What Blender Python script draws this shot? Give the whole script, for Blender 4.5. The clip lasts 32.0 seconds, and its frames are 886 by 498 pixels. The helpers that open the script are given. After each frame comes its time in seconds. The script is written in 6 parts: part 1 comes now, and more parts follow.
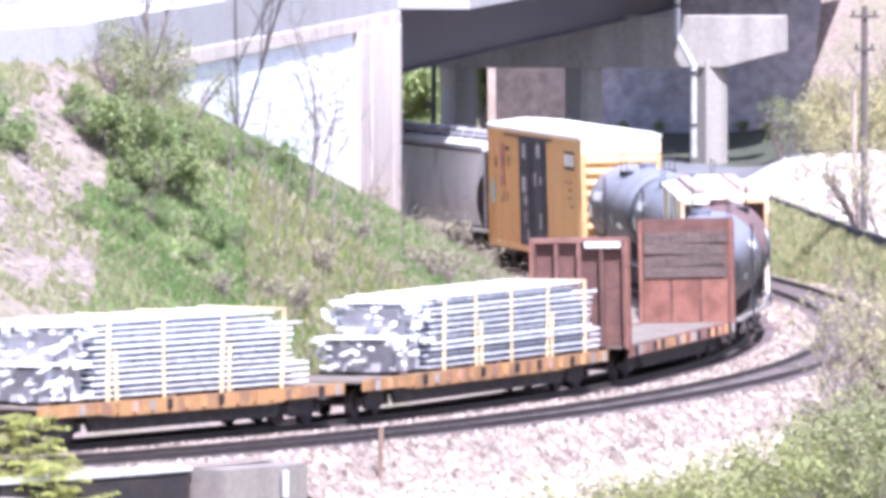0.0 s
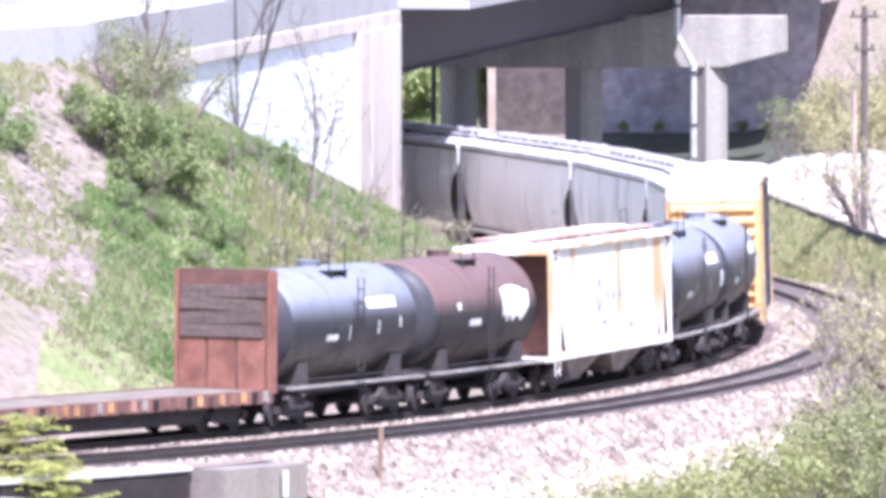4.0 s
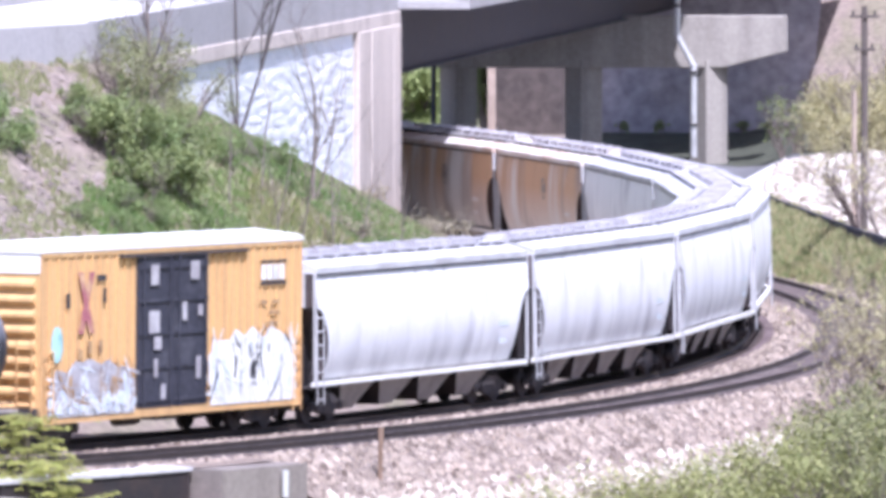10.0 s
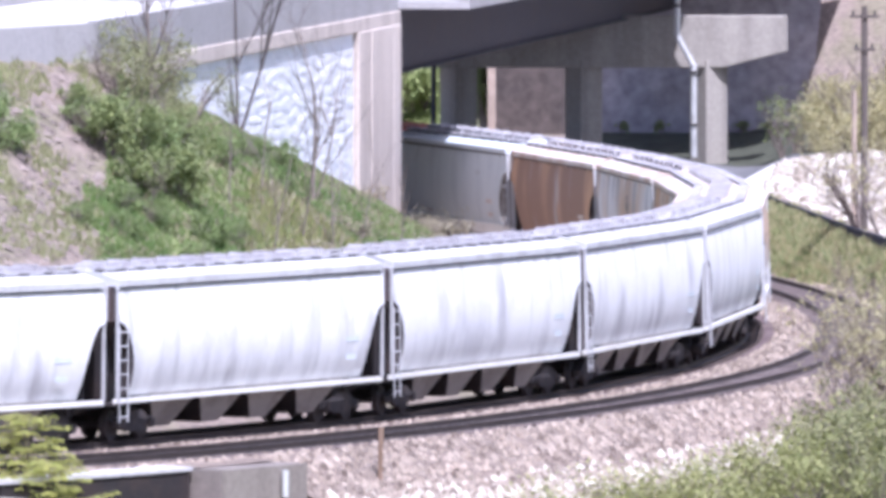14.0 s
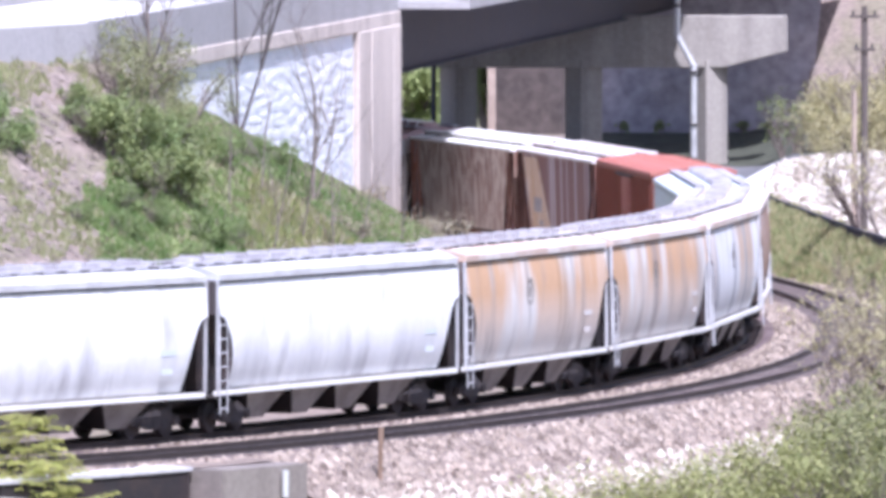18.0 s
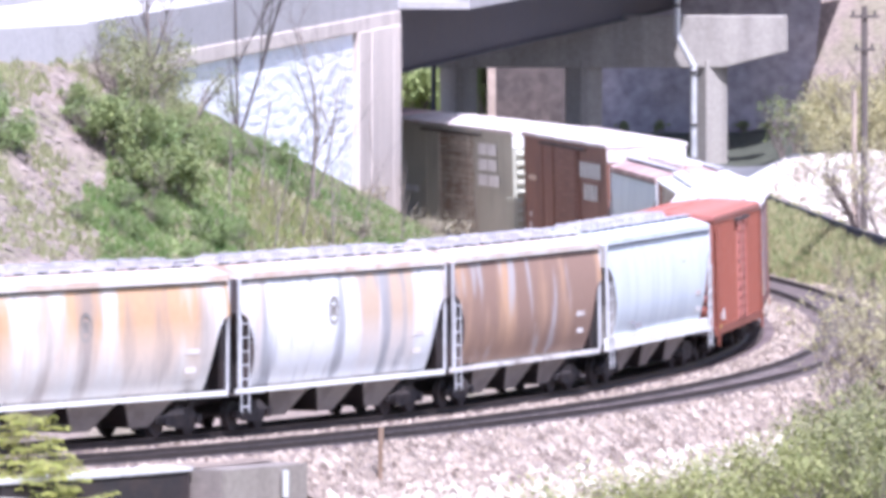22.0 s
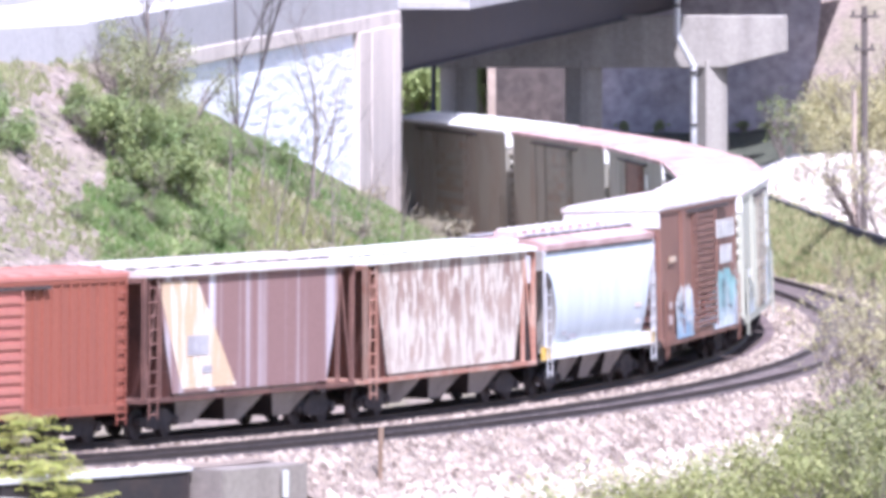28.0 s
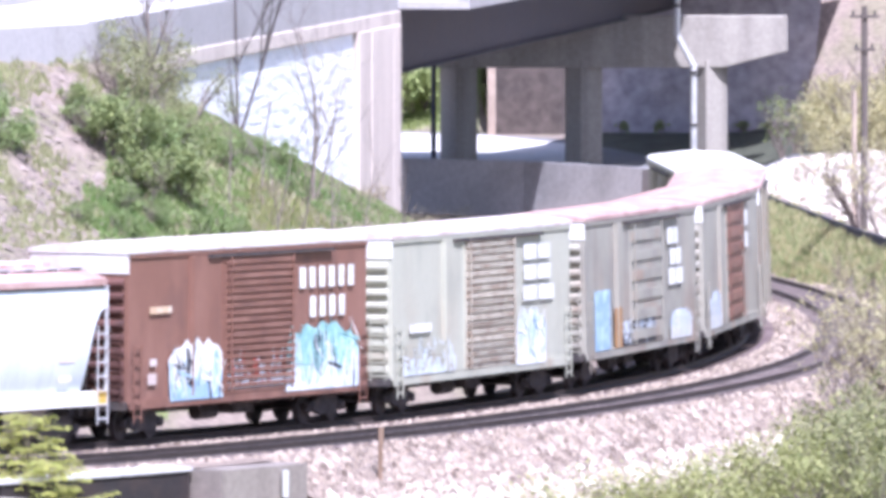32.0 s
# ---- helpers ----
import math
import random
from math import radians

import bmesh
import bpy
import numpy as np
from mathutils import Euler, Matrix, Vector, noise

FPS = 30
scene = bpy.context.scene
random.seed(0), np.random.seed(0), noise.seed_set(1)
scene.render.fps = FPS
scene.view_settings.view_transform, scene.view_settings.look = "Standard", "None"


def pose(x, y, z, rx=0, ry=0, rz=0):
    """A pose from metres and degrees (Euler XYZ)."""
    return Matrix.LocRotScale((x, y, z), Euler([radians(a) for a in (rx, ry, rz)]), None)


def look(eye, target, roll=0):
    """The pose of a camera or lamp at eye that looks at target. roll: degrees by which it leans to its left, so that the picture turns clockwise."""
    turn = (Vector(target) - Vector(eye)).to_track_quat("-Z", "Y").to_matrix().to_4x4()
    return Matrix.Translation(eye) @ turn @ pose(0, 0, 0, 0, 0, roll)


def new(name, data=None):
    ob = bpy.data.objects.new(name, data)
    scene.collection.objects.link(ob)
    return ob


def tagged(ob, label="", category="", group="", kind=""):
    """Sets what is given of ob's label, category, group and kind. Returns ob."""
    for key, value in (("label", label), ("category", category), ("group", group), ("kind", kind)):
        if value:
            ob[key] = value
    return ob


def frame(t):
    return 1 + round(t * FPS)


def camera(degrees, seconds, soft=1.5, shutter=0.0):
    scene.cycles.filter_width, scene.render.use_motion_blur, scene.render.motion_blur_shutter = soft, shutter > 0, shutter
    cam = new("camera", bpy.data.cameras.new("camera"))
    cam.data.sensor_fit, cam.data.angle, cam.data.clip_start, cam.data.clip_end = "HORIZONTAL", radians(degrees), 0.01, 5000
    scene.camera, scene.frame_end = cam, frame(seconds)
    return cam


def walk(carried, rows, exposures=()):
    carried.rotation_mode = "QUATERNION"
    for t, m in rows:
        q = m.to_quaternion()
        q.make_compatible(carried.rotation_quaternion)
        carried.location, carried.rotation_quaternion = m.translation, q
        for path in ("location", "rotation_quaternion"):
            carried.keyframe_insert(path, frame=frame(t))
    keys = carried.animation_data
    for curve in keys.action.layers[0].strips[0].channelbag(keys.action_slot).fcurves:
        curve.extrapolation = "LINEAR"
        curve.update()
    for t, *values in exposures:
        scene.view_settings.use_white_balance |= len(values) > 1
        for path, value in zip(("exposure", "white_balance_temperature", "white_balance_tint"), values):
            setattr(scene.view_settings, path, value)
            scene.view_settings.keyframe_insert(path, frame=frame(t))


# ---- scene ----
cam = camera(4.787, 32.0, soft=4.4)
EYE_Z = 18.795
STAND = pose(0, 0, EYE_Z, 90 - 2.5753, 0, 0)
walk(cam, [(0.0, STAND), (32.0, STAND)], exposures=[(t, q, 5400, 24) for t, q in ((0.0, 1.34), (3.0, 1.38), (6.0, 1.05), (9.5, 0.85), (13.0, 0.72), (17.0, 0.77), (19.0, 0.82), (20.0, 0.93), (24.0, 1.05), (28.0, 1.15), (32.0, 1.13))])

# ---- daylight ----
SUN_ELEV, SUN_AZ = 58.0, 162.0      # degrees; azimuth clockwise from +y
world = bpy.data.worlds.new("sky")
scene.world = world
world.use_nodes = True
wn = world.node_tree.nodes
sky = wn.new("ShaderNodeTexSky")
sky.sky_type, sky.sun_disc = "NISHITA", False
sky.sun_elevation, sky.sun_rotation = radians(SUN_ELEV), radians(SUN_AZ)
sky.air_density, sky.dust_density = 1.2, 3.0
wn["Background"].inputs[1].default_value = 0.086
world.node_tree.links.new(sky.outputs[0], wn["Background"].inputs[0])
sun = new("sun", bpy.data.lights.new("sun", "SUN"))
sun.data.energy, sun.data.angle, sun.data.color = 4.6, radians(0.6), (1.0, 0.95, 0.88)
_e, _a = radians(SUN_ELEV), radians(SUN_AZ)
SUN_WAY = Vector((math.sin(_a) * math.cos(_e), math.cos(_a) * math.cos(_e), math.sin(_e)))
sun.matrix_world = look(SUN_WAY * 900, (0, 0, 0))


# ---- materials ----
def shifted(n, link, place):
    """Moves a pattern by chance from object to object."""
    oi = n.new("ShaderNodeObjectInfo")
    sc = n.new("ShaderNodeVectorMath")
    sc.operation = "SCALE"
    sc.inputs[0].default_value = (61.0, 37.0, 23.0)
    link(oi.outputs["Random"], sc.inputs["Scale"])
    ad = n.new("ShaderNodeVectorMath")
    ad.operation = "ADD"
    link(place, ad.inputs[0])
    link(sc.outputs[0], ad.inputs[1])
    return ad.outputs[0]


def mat(name, base, rough=0.8, metal=0.0, vary=0.25, size=1.0, second=None, amount=0.5, stretch=(1, 1, 1),
        bump=0.2, fine=12.0, edge=(0.45, 0.62), piece=0.0, space="Object", spec=0.3):
    """Base colour with broad and fine variation; second: stain colour mixed in by a stretched noise."""
    m = bpy.data.materials.new(name)
    m.use_nodes = True
    nt = m.node_tree
    n, link = nt.nodes, nt.links.new
    b = n["Principled BSDF"]
    b.inputs["Roughness"].default_value, b.inputs["Metallic"].default_value = rough, metal
    b.inputs["Specular IOR Level"].default_value = spec
    tc = n.new("ShaderNodeTexCoord")
    mp = n.new("ShaderNodeMapping")
    mp.inputs["Scale"].default_value = stretch
    place = tc.outputs[space]
    if space == "Object":
        place = shifted(n, link, place)
    link(place, mp.inputs[0])
    big = n.new("ShaderNodeTexNoise")
    big.inputs["Scale"].default_value, big.inputs["Detail"].default_value = size, 6
    link(mp.outputs[0], big.inputs[0])
    small = n.new("ShaderNodeTexNoise")
    small.inputs["Scale"].default_value, small.inputs["Detail"].default_value = fine, 3
    link(place, small.inputs[0])
    colour = n.new("ShaderNodeMix")
    colour.data_type = "RGBA"
    colour.inputs[6].default_value = (*base, 1)
    colour.inputs[7].default_value = (*(second or [c * 0.6 for c in base]), 1)
    ramp = n.new("ShaderNodeMapRange")
    ramp.inputs[1].default_value, ramp.inputs[2].default_value = edge
    ramp.inputs[3].default_value, ramp.inputs[4].default_value = 0, amount
    link(big.outputs[0], ramp.inputs[0])
    link(ramp.outputs[0], colour.inputs[0])
    hsv = n.new("ShaderNodeHueSaturation")
    val = n.new("ShaderNodeMapRange")
    val.inputs[1].default_value, val.inputs[2].default_value = 0.25, 0.75
    val.inputs[3].default_value, val.inputs[4].default_value = 1 - vary, 1 + vary
    link(small.outputs[0], val.inputs[0])
    last = val.outputs[0]
    if piece:
        oi = n.new("ShaderNodeObjectInfo")
        pr = n.new("ShaderNodeMapRange")
        pr.inputs[3].default_value, pr.inputs[4].default_value = 1 - piece, 1 + piece
        link(oi.outputs["Random"], pr.inputs[0])
        mu = n.new("ShaderNodeMath")
        mu.operation = "MULTIPLY"
        link(last, mu.inputs[0])
        link(pr.outputs[0], mu.inputs[1])
        last = mu.outputs[0]
    link(last, hsv.inputs["Value"])
    link(colour.outputs[2], hsv.inputs["Color"])
    link(hsv.outputs[0], b.inputs["Base Color"])
    if bump:
        bp = n.new("ShaderNodeBump")
        bp.inputs["Strength"].default_value, bp.inputs["Distance"].default_value = bump, 0.03
        link(small.outputs[0], bp.inputs["Height"])
        link(bp.outputs[0], b.inputs["Normal"])
    return m


def weathered(name, base, rust, grime, rust_at=(0.42, 0.62), tone_z=(1.4, 3.6), rust_most=0.9, grime_at=(0.52, 0.72), grime_most=0.8,
              rough=0.6, blotch=(0.75, 0.75, 0.22), drip=(3.0, 3.0, 0.10), least=0.12, spec=0.35, mud=None):
    """Painted steel with blotches of a second tone, such as rust, that thicken towards one height and narrow drips of
    grime.
    """
    m = bpy.data.materials.new(name)
    m.use_nodes = True
    n, link = m.node_tree.nodes, m.node_tree.links.new
    b = n["Principled BSDF"]
    b.inputs["Roughness"].default_value = rough
    b.inputs["Specular IOR Level"].default_value = spec
    tc = n.new("ShaderNodeTexCoord")
    place = shifted(n, link, tc.outputs["Object"])

    def layer(stretch, scale, detail, edge, most):
        mp = n.new("ShaderNodeMapping")
        mp.inputs["Scale"].default_value = stretch
        link(place, mp.inputs[0])
        tx = n.new("ShaderNodeTexNoise")
        tx.inputs["Scale"].default_value, tx.inputs["Detail"].default_value = scale, detail
        link(mp.outputs[0], tx.inputs[0])
        mr = n.new("ShaderNodeMapRange")
        mr.inputs[1].default_value, mr.inputs[2].default_value = edge
        mr.inputs[3].default_value, mr.inputs[4].default_value = 0, most
        link(tx.outputs[0], mr.inputs[0])
        return mr.outputs[0]

    def blend(low, colour, factor):
        mx = n.new("ShaderNodeMix")
        mx.data_type = "RGBA"
        link(factor, mx.inputs[0])
        if isinstance(low, tuple):
            mx.inputs[6].default_value = (*low, 1)
        else:
            link(low, mx.inputs[6])
        mx.inputs[7].default_value = (*colour, 1)
        return mx.outputs[2]

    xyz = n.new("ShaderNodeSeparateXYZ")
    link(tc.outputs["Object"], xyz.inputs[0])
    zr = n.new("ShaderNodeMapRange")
    zr.inputs[1].default_value, zr.inputs[2].default_value = tone_z
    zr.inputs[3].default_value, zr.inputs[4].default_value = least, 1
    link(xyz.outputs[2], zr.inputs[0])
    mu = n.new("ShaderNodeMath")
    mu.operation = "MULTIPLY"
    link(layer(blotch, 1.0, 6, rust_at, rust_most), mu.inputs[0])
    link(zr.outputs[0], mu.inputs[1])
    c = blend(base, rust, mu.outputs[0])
    c = blend(c, tuple(q * 0.45 for q in rust), layer(drip, 0.8, 3, (0.60, 0.78), rust_most * 0.6))
    c = blend(c, grime, layer((drip[0] * 0.6, drip[1] * 0.6, drip[2] * 2.5), 1.0, 5, grime_at, grime_most))
    if mud:
        mz = n.new("ShaderNodeMapRange")
        mz.inputs[1].default_value, mz.inputs[2].default_value = mud[1], mud[2]
        mz.inputs[3].default_value, mz.inputs[4].default_value = 1, 0
        link(xyz.outputs[2], mz.inputs[0])
        md = n.new("ShaderNodeMath")
        md.operation = "MULTIPLY"
        link(layer((0.7, 0.7, 1.2), 1.3, 6, (0.36, 0.56), 0.85), md.inputs[0])
        link(mz.outputs[0], md.inputs[1])
        c = blend(c, mud[0], md.outputs[0])
    hsv = n.new("ShaderNodeHueSaturation")
    link(layer((1, 1, 1), 5.0, 4, (0.2, 0.8), 0.3), hsv.inputs["Fac"])
    hsv.inputs["Value"].default_value = 0.7
    link(c, hsv.inputs["Color"])
    link(hsv.outputs[0], b.inputs["Base Color"])
    return m


def leafy(name, base, other, thin=0.35):
    """Leaf material: two greens mixed leaf by leaf, a little light passing through."""
    m = bpy.data.materials.new(name)
    m.use_nodes = True
    n, link = m.node_tree.nodes, m.node_tree.links.new
    b = n["Principled BSDF"]
    b.inputs["Roughness"].default_value = 0.6
    g = n.new("ShaderNodeNewGeometry")
    mx = n.new("ShaderNodeMix")
    mx.data_type = "RGBA"
    mx.inputs[6].default_value, mx.inputs[7].default_value = (*base, 1), (*other, 1)
    link(g.outputs["Random Per Island"], mx.inputs[0])
    link(mx.outputs[2], b.inputs["Base Color"])
    tr = n.new("ShaderNodeBsdfTranslucent")
    link(mx.outputs[2], tr.inputs[0])
    ms = n.new("ShaderNodeMixShader")
    ms.inputs[0].default_value = thin
    link(b.outputs[0], ms.inputs[1])
    link(tr.outputs[0], ms.inputs[2])
    link(ms.outputs[0], n["Material Output"].inputs[0])
    return m


STREAK = (2.2, 2.2, 0.12)
M = {}
M["concrete"] = mat("concrete", (0.62, 0.545, 0.485), 0.9, vary=0.12, size=0.5, second=(0.42, 0.36, 0.32), stretch=(1.5, 1.5, 0.12), fine=6)
M["concrete_old"] = mat("concrete_old", (0.27, 0.235, 0.212), 0.9, vary=0.15, size=0.7, second=(0.19, 0.16, 0.145), stretch=(1.5, 1.5, 0.2), fine=6)
M["rock_brown"] = mat("rock_brown", (0.085, 0.068, 0.062), 0.95, vary=0.35, size=0.35, second=(0.05, 0.043, 0.043), fine=2, bump=1.0)
M["stone_white"] = mat("stone_white", (0.90, 0.91, 0.94), 0.85, vary=0.1, size=0.9, second=(0.66, 0.70, 0.78), stretch=(0.4, 1, 1.4), fine=4, edge=(0.42, 0.62))
M["concrete_pier"] = mat("concrete_pier", (0.36, 0.33, 0.295), 0.9, vary=0.14, size=0.6, second=(0.20, 0.18, 0.165), stretch=(1.5, 1.5, 0.12), fine=6)
M["hopper_roof"] = mat("hopper_roof", (0.56, 0.56, 0.58), 0.6, vary=0.12, size=0.8, second=(0.40, 0.39, 0.40), amount=0.7, bump=0.05)
M["concrete_pale"] = mat("concrete_pale", (0.40, 0.385, 0.385), 0.9, vary=0.12, size=0.4, second=(0.33, 0.315, 0.305), stretch=(1, 1, 0.3), fine=5)
M["concrete_dark"] = mat("concrete_dark", (0.55, 0.53, 0.535), 0.9, vary=0.15, size=0.4, second=(0.36, 0.345, 0.345), fine=5)
M["gravel_white"] = mat("gravel_white", (0.70, 0.68, 0.66), 0.95, vary=0.3, size=0.5, second=(0.50, 0.47, 0.45), fine=2, bump=0.8)
M["road_low"] = mat("road_low", (0.17, 0.168, 0.18), 0.9, vary=0.12, size=0.15, second=(0.13, 0.13, 0.14), fine=3)
M["road"] = mat("road", (0.60, 0.58, 0.57), 0.9, vary=0.1, size=0.15, second=(0.50, 0.48, 0.47), fine=3)
M["girder_steel"] = mat("girder_steel", (0.058, 0.058, 0.076), 0.75, vary=0.15, size=0.5, second=(0.07, 0.064, 0.074), fine=4)
M["rail_steel"] = mat("rail_steel", (0.055, 0.045, 0.042), 0.55, 0.3, vary=0.2, size=1, fine=8)
M["tie"] = mat("tie", (0.11, 0.085, 0.078), 0.95, vary=0.3, size=2, second=(0.10, 0.08, 0.07), fine=10, piece=0.3)
M["ballast"] = mat("ballast", (0.24, 0.193, 0.160), 0.95, vary=0.55, size=0.35, second=(0.215, 0.165, 0.142), fine=7, bump=1.0, edge=(0.4, 0.65))
M["ballast_dark"] = mat("ballast_dark", (0.13, 0.095, 0.095), 0.95, vary=0.5, size=0.5, second=(0.22, 0.17, 0.165), fine=8, bump=1.0)
M["tie_pale"] = mat("tie_pale", (0.17, 0.14, 0.135), 0.95, vary=0.3, size=2, second=(0.13, 0.105, 0.10), fine=10, piece=0.3)
M["ballast_grey"] = mat("ballast_grey", (0.27, 0.215, 0.205), 0.95, vary=0.5, size=0.5, second=(0.20, 0.155, 0.15), fine=8, bump=1.0)
M["ballast_stone"] = leafy("ballast_stone", (0.43, 0.35, 0.285), (0.105, 0.075, 0.060), 0.0)
M["rubble_stone"] = leafy("rubble_stone", (0.72, 0.66, 0.58), (0.27, 0.22, 0.17), 0.0)
M["soil"] = mat("soil", (0.255, 0.205, 0.177), 0.95, vary=0.3, size=0.6, second=(0.20, 0.18, 0.125), fine=3.5, bump=0.8, edge=(0.45, 0.62), amount=0.8, stretch=(1, 0.25, 1))
M["turf"] = mat("turf", (0.185, 0.215, 0.09), 0.95, vary=0.35, size=0.5, second=(0.33, 0.27, 0.19), fine=5, bump=1.0, edge=(0.47, 0.65))
# verge green made very dark to carry the shadow lying over it
M["verge_shade"] = mat("verge_shade", (0.08, 0.085, 0.062), 0.9, vary=0.4, size=0.6, second=(0.035, 0.035, 0.03), fine=3, bump=1.0)
M["rock_dark"] = mat("rock_dark", (0.37, 0.345, 0.38), 0.95, vary=0.3, size=0.35, second=(0.41, 0.365, 0.37), fine=2, bump=1.0)
M["hill"] = mat("hill", (0.24, 0.19, 0.17), 0.95, vary=0.35, size=0.12, second=(0.13, 0.15, 0.07), fine=1.5, bump=1.0)
M["wood_pole"] = mat("wood_pole", (0.12, 0.10, 0.09), 0.9, vary=0.2, size=2, stretch=(3, 3, 0.2))
M["wood_plank"] = mat("wood_plank", (0.12, 0.088, 0.078), 0.9, vary=0.35, size=1.5, second=(0.055, 0.042, 0.04), stretch=(0.3, 0.8, 5), piece=0.35)
M["bark"] = mat("bark", (0.23, 0.19, 0.17), 0.95, vary=0.3, size=3, stretch=(3, 3, 0.4))
M["bark_dark"] = mat("bark_dark", (0.12, 0.10, 0.095), 0.95, vary=0.3, size=3, stretch=(3, 3, 0.4))
M["leaf_fresh"] = leafy("leaf_fresh", (0.225, 0.255, 0.085), (0.43, 0.425, 0.185))
M["leaf_green"] = leafy("leaf_green", (0.175, 0.25, 0.095), (0.31, 0.375, 0.15))
M["leaf_deep"] = leafy("leaf_deep", (0.17, 0.225, 0.09), (0.34, 0.38, 0.15))
M["leaf_dry"] = leafy("leaf_dry", (0.30, 0.25, 0.17), (0.45, 0.40, 0.29))
M["leaf_olive"] = leafy("leaf_olive", (0.25, 0.275, 0.125), (0.41, 0.41, 0.22))
M["leaf_scrub"] = leafy("leaf_scrub", (0.20, 0.22, 0.095), (0.39, 0.385, 0.20))
M["clod"] = leafy("clod", (0.28, 0.225, 0.195), (0.105, 0.082, 0.07), 0.0)
M["leaf_lime"] = leafy("leaf_lime", (0.30, 0.345, 0.09), (0.54, 0.52, 0.17), 0.45)
M["leaf_hill"] = leafy("leaf_hill", (0.21, 0.27, 0.085), (0.36, 0.41, 0.155), 0.4)
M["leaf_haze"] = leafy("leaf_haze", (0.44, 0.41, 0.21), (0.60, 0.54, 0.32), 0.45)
M["grass"] = leafy("grass", (0.15, 0.225, 0.075), (0.29, 0.35, 0.135))
M["grass_deep"] = leafy("grass_deep", (0.10, 0.19, 0.05), (0.19, 0.29, 0.085))
M["pipe_white"] = mat("pipe_white", (0.70, 0.70, 0.70), 0.4, 0.3, vary=0.1)
M["black"] = mat("black", (0.040, 0.039, 0.046), 0.6, vary=0.3, size=1.5, second=(0.06, 0.045, 0.04), fine=5, bump=0.1)
M["truck_black"] = mat("truck_black", (0.062, 0.055, 0.057), 0.8, vary=0.3, size=2, second=(0.10, 0.078, 0.068), fine=6)
M["orange"] = mat("orange", (0.66, 0.42, 0.19), 0.6, vary=0.1, size=1.2, second=(0.50, 0.30, 0.15), stretch=STREAK, amount=0.5, bump=0.1)
M["white_paint"] = mat("white_paint", (0.80, 0.79, 0.76), 0.6, vary=0.06, size=1, second=(0.62, 0.58, 0.52), amount=0.4, bump=0.05)
# grey second tone thickens towards the bottom of the sides
M["hopper_grey"] = weathered("hopper_grey", (0.86, 0.86, 0.88), (0.58, 0.58, 0.61), (0.38, 0.37, 0.40), rust_at=(0.42, 0.66), tone_z=(3.4, 1.6), rust_most=0.8, grime_at=(0.55, 0.74), grime_most=0.75, rough=0.5, drip=(1.5, 1.5, 0.11))
M["hopper_rust"] = weathered("hopper_rust", (0.72, 0.70, 0.68), (0.58, 0.35, 0.19), (0.33, 0.28, 0.26), rust_at=(0.36, 0.50), tone_z=(1.5, 3.2), rust_most=0.92, grime_at=(0.52, 0.68), grime_most=0.8, blotch=(0.55, 0.55, 0.12), drip=(1.5, 1.5, 0.06))
M["hopper_tinged"] = weathered("hopper_tinged", (0.78, 0.78, 0.80), (0.55, 0.38, 0.25), (0.34, 0.34, 0.37), rust_at=(0.43, 0.57), tone_z=(1.5, 3.0), rust_most=0.85, grime_at=(0.50, 0.62), grime_most=0.85, blotch=(0.55, 0.55, 0.12), drip=(1.6, 1.6, 0.06))
M["hopper_brown"] = weathered("hopper_brown", (0.32, 0.205, 0.158), (0.60, 0.38, 0.24), (0.50, 0.48, 0.50), rust_at=(0.48, 0.66), tone_z=(1.0, 2.6), grime_at=(0.56, 0.66), grime_most=0.8, blotch=(0.6, 0.6, 0.2), drip=(1.5, 1.5, 0.09))
M["hopper_stripe"] = mat("hopper_stripe", (0.25, 0.15, 0.14), 0.8, vary=0.12, size=1.0, second=(0.68, 0.66, 0.72), stretch=(1.7, 1.7, 0.02), amount=0.85, bump=0.05, edge=(0.50, 0.68))
M["hopper_worn"] = weathered("hopper_worn", (0.66, 0.59, 0.52), (0.27, 0.16, 0.13), (0.40, 0.28, 0.23), rust_at=(0.49, 0.56), tone_z=(1.2, 3.4), blotch=(3.6, 3.6, 1.0), least=0.35, grime_at=(0.52, 0.60), drip=(4.0, 4.0, 0.5))
M["hopper_cream"] = weathered("hopper_cream", (0.86, 0.82, 0.75), (0.66, 0.38, 0.17), (0.46, 0.27, 0.18), rust_at=(0.53, 0.60), tone_z=(1.4, 2.6), rust_most=0.9, blotch=(0.9, 0.9, 0.10), least=0.25, grime_at=(0.64, 0.74), grime_most=0.75, drip=(3.2, 3.2, 0.07))
M["roof_stained"] = mat("roof_stained", (0.66, 0.60, 0.56), 0.65, vary=0.12, size=0.7, second=(0.50, 0.35, 0.27), amount=0.75, bump=0.05)
M["hopper_blue"] = mat("hopper_blue", (0.64, 0.69, 0.73), 0.5, vary=0.06, size=1.0, second=(0.52, 0.57, 0.62), stretch=(1.5, 1.5, 0.3), amount=0.6, bump=0.05)
M["box_red"] = mat("box_red", (0.28, 0.095, 0.065), 0.65, vary=0.12, size=1.0, second=(0.22, 0.085, 0.065), stretch=STREAK, amount=0.5, bump=0.05)
M["roof_red"] = mat("roof_red", (0.42, 0.17, 0.135), 0.7, vary=0.1, size=0.8, second=(0.40, 0.15, 0.13), amount=0.7, bump=0.05)
M["stripe_cream"] = mat("stripe_cream", (0.58, 0.42, 0.28), 0.75, vary=0.15, size=1.6, second=(0.72, 0.65, 0.58), stretch=(2, 2, 0.25), amount=0.9, bump=0, edge=(0.45, 0.6))
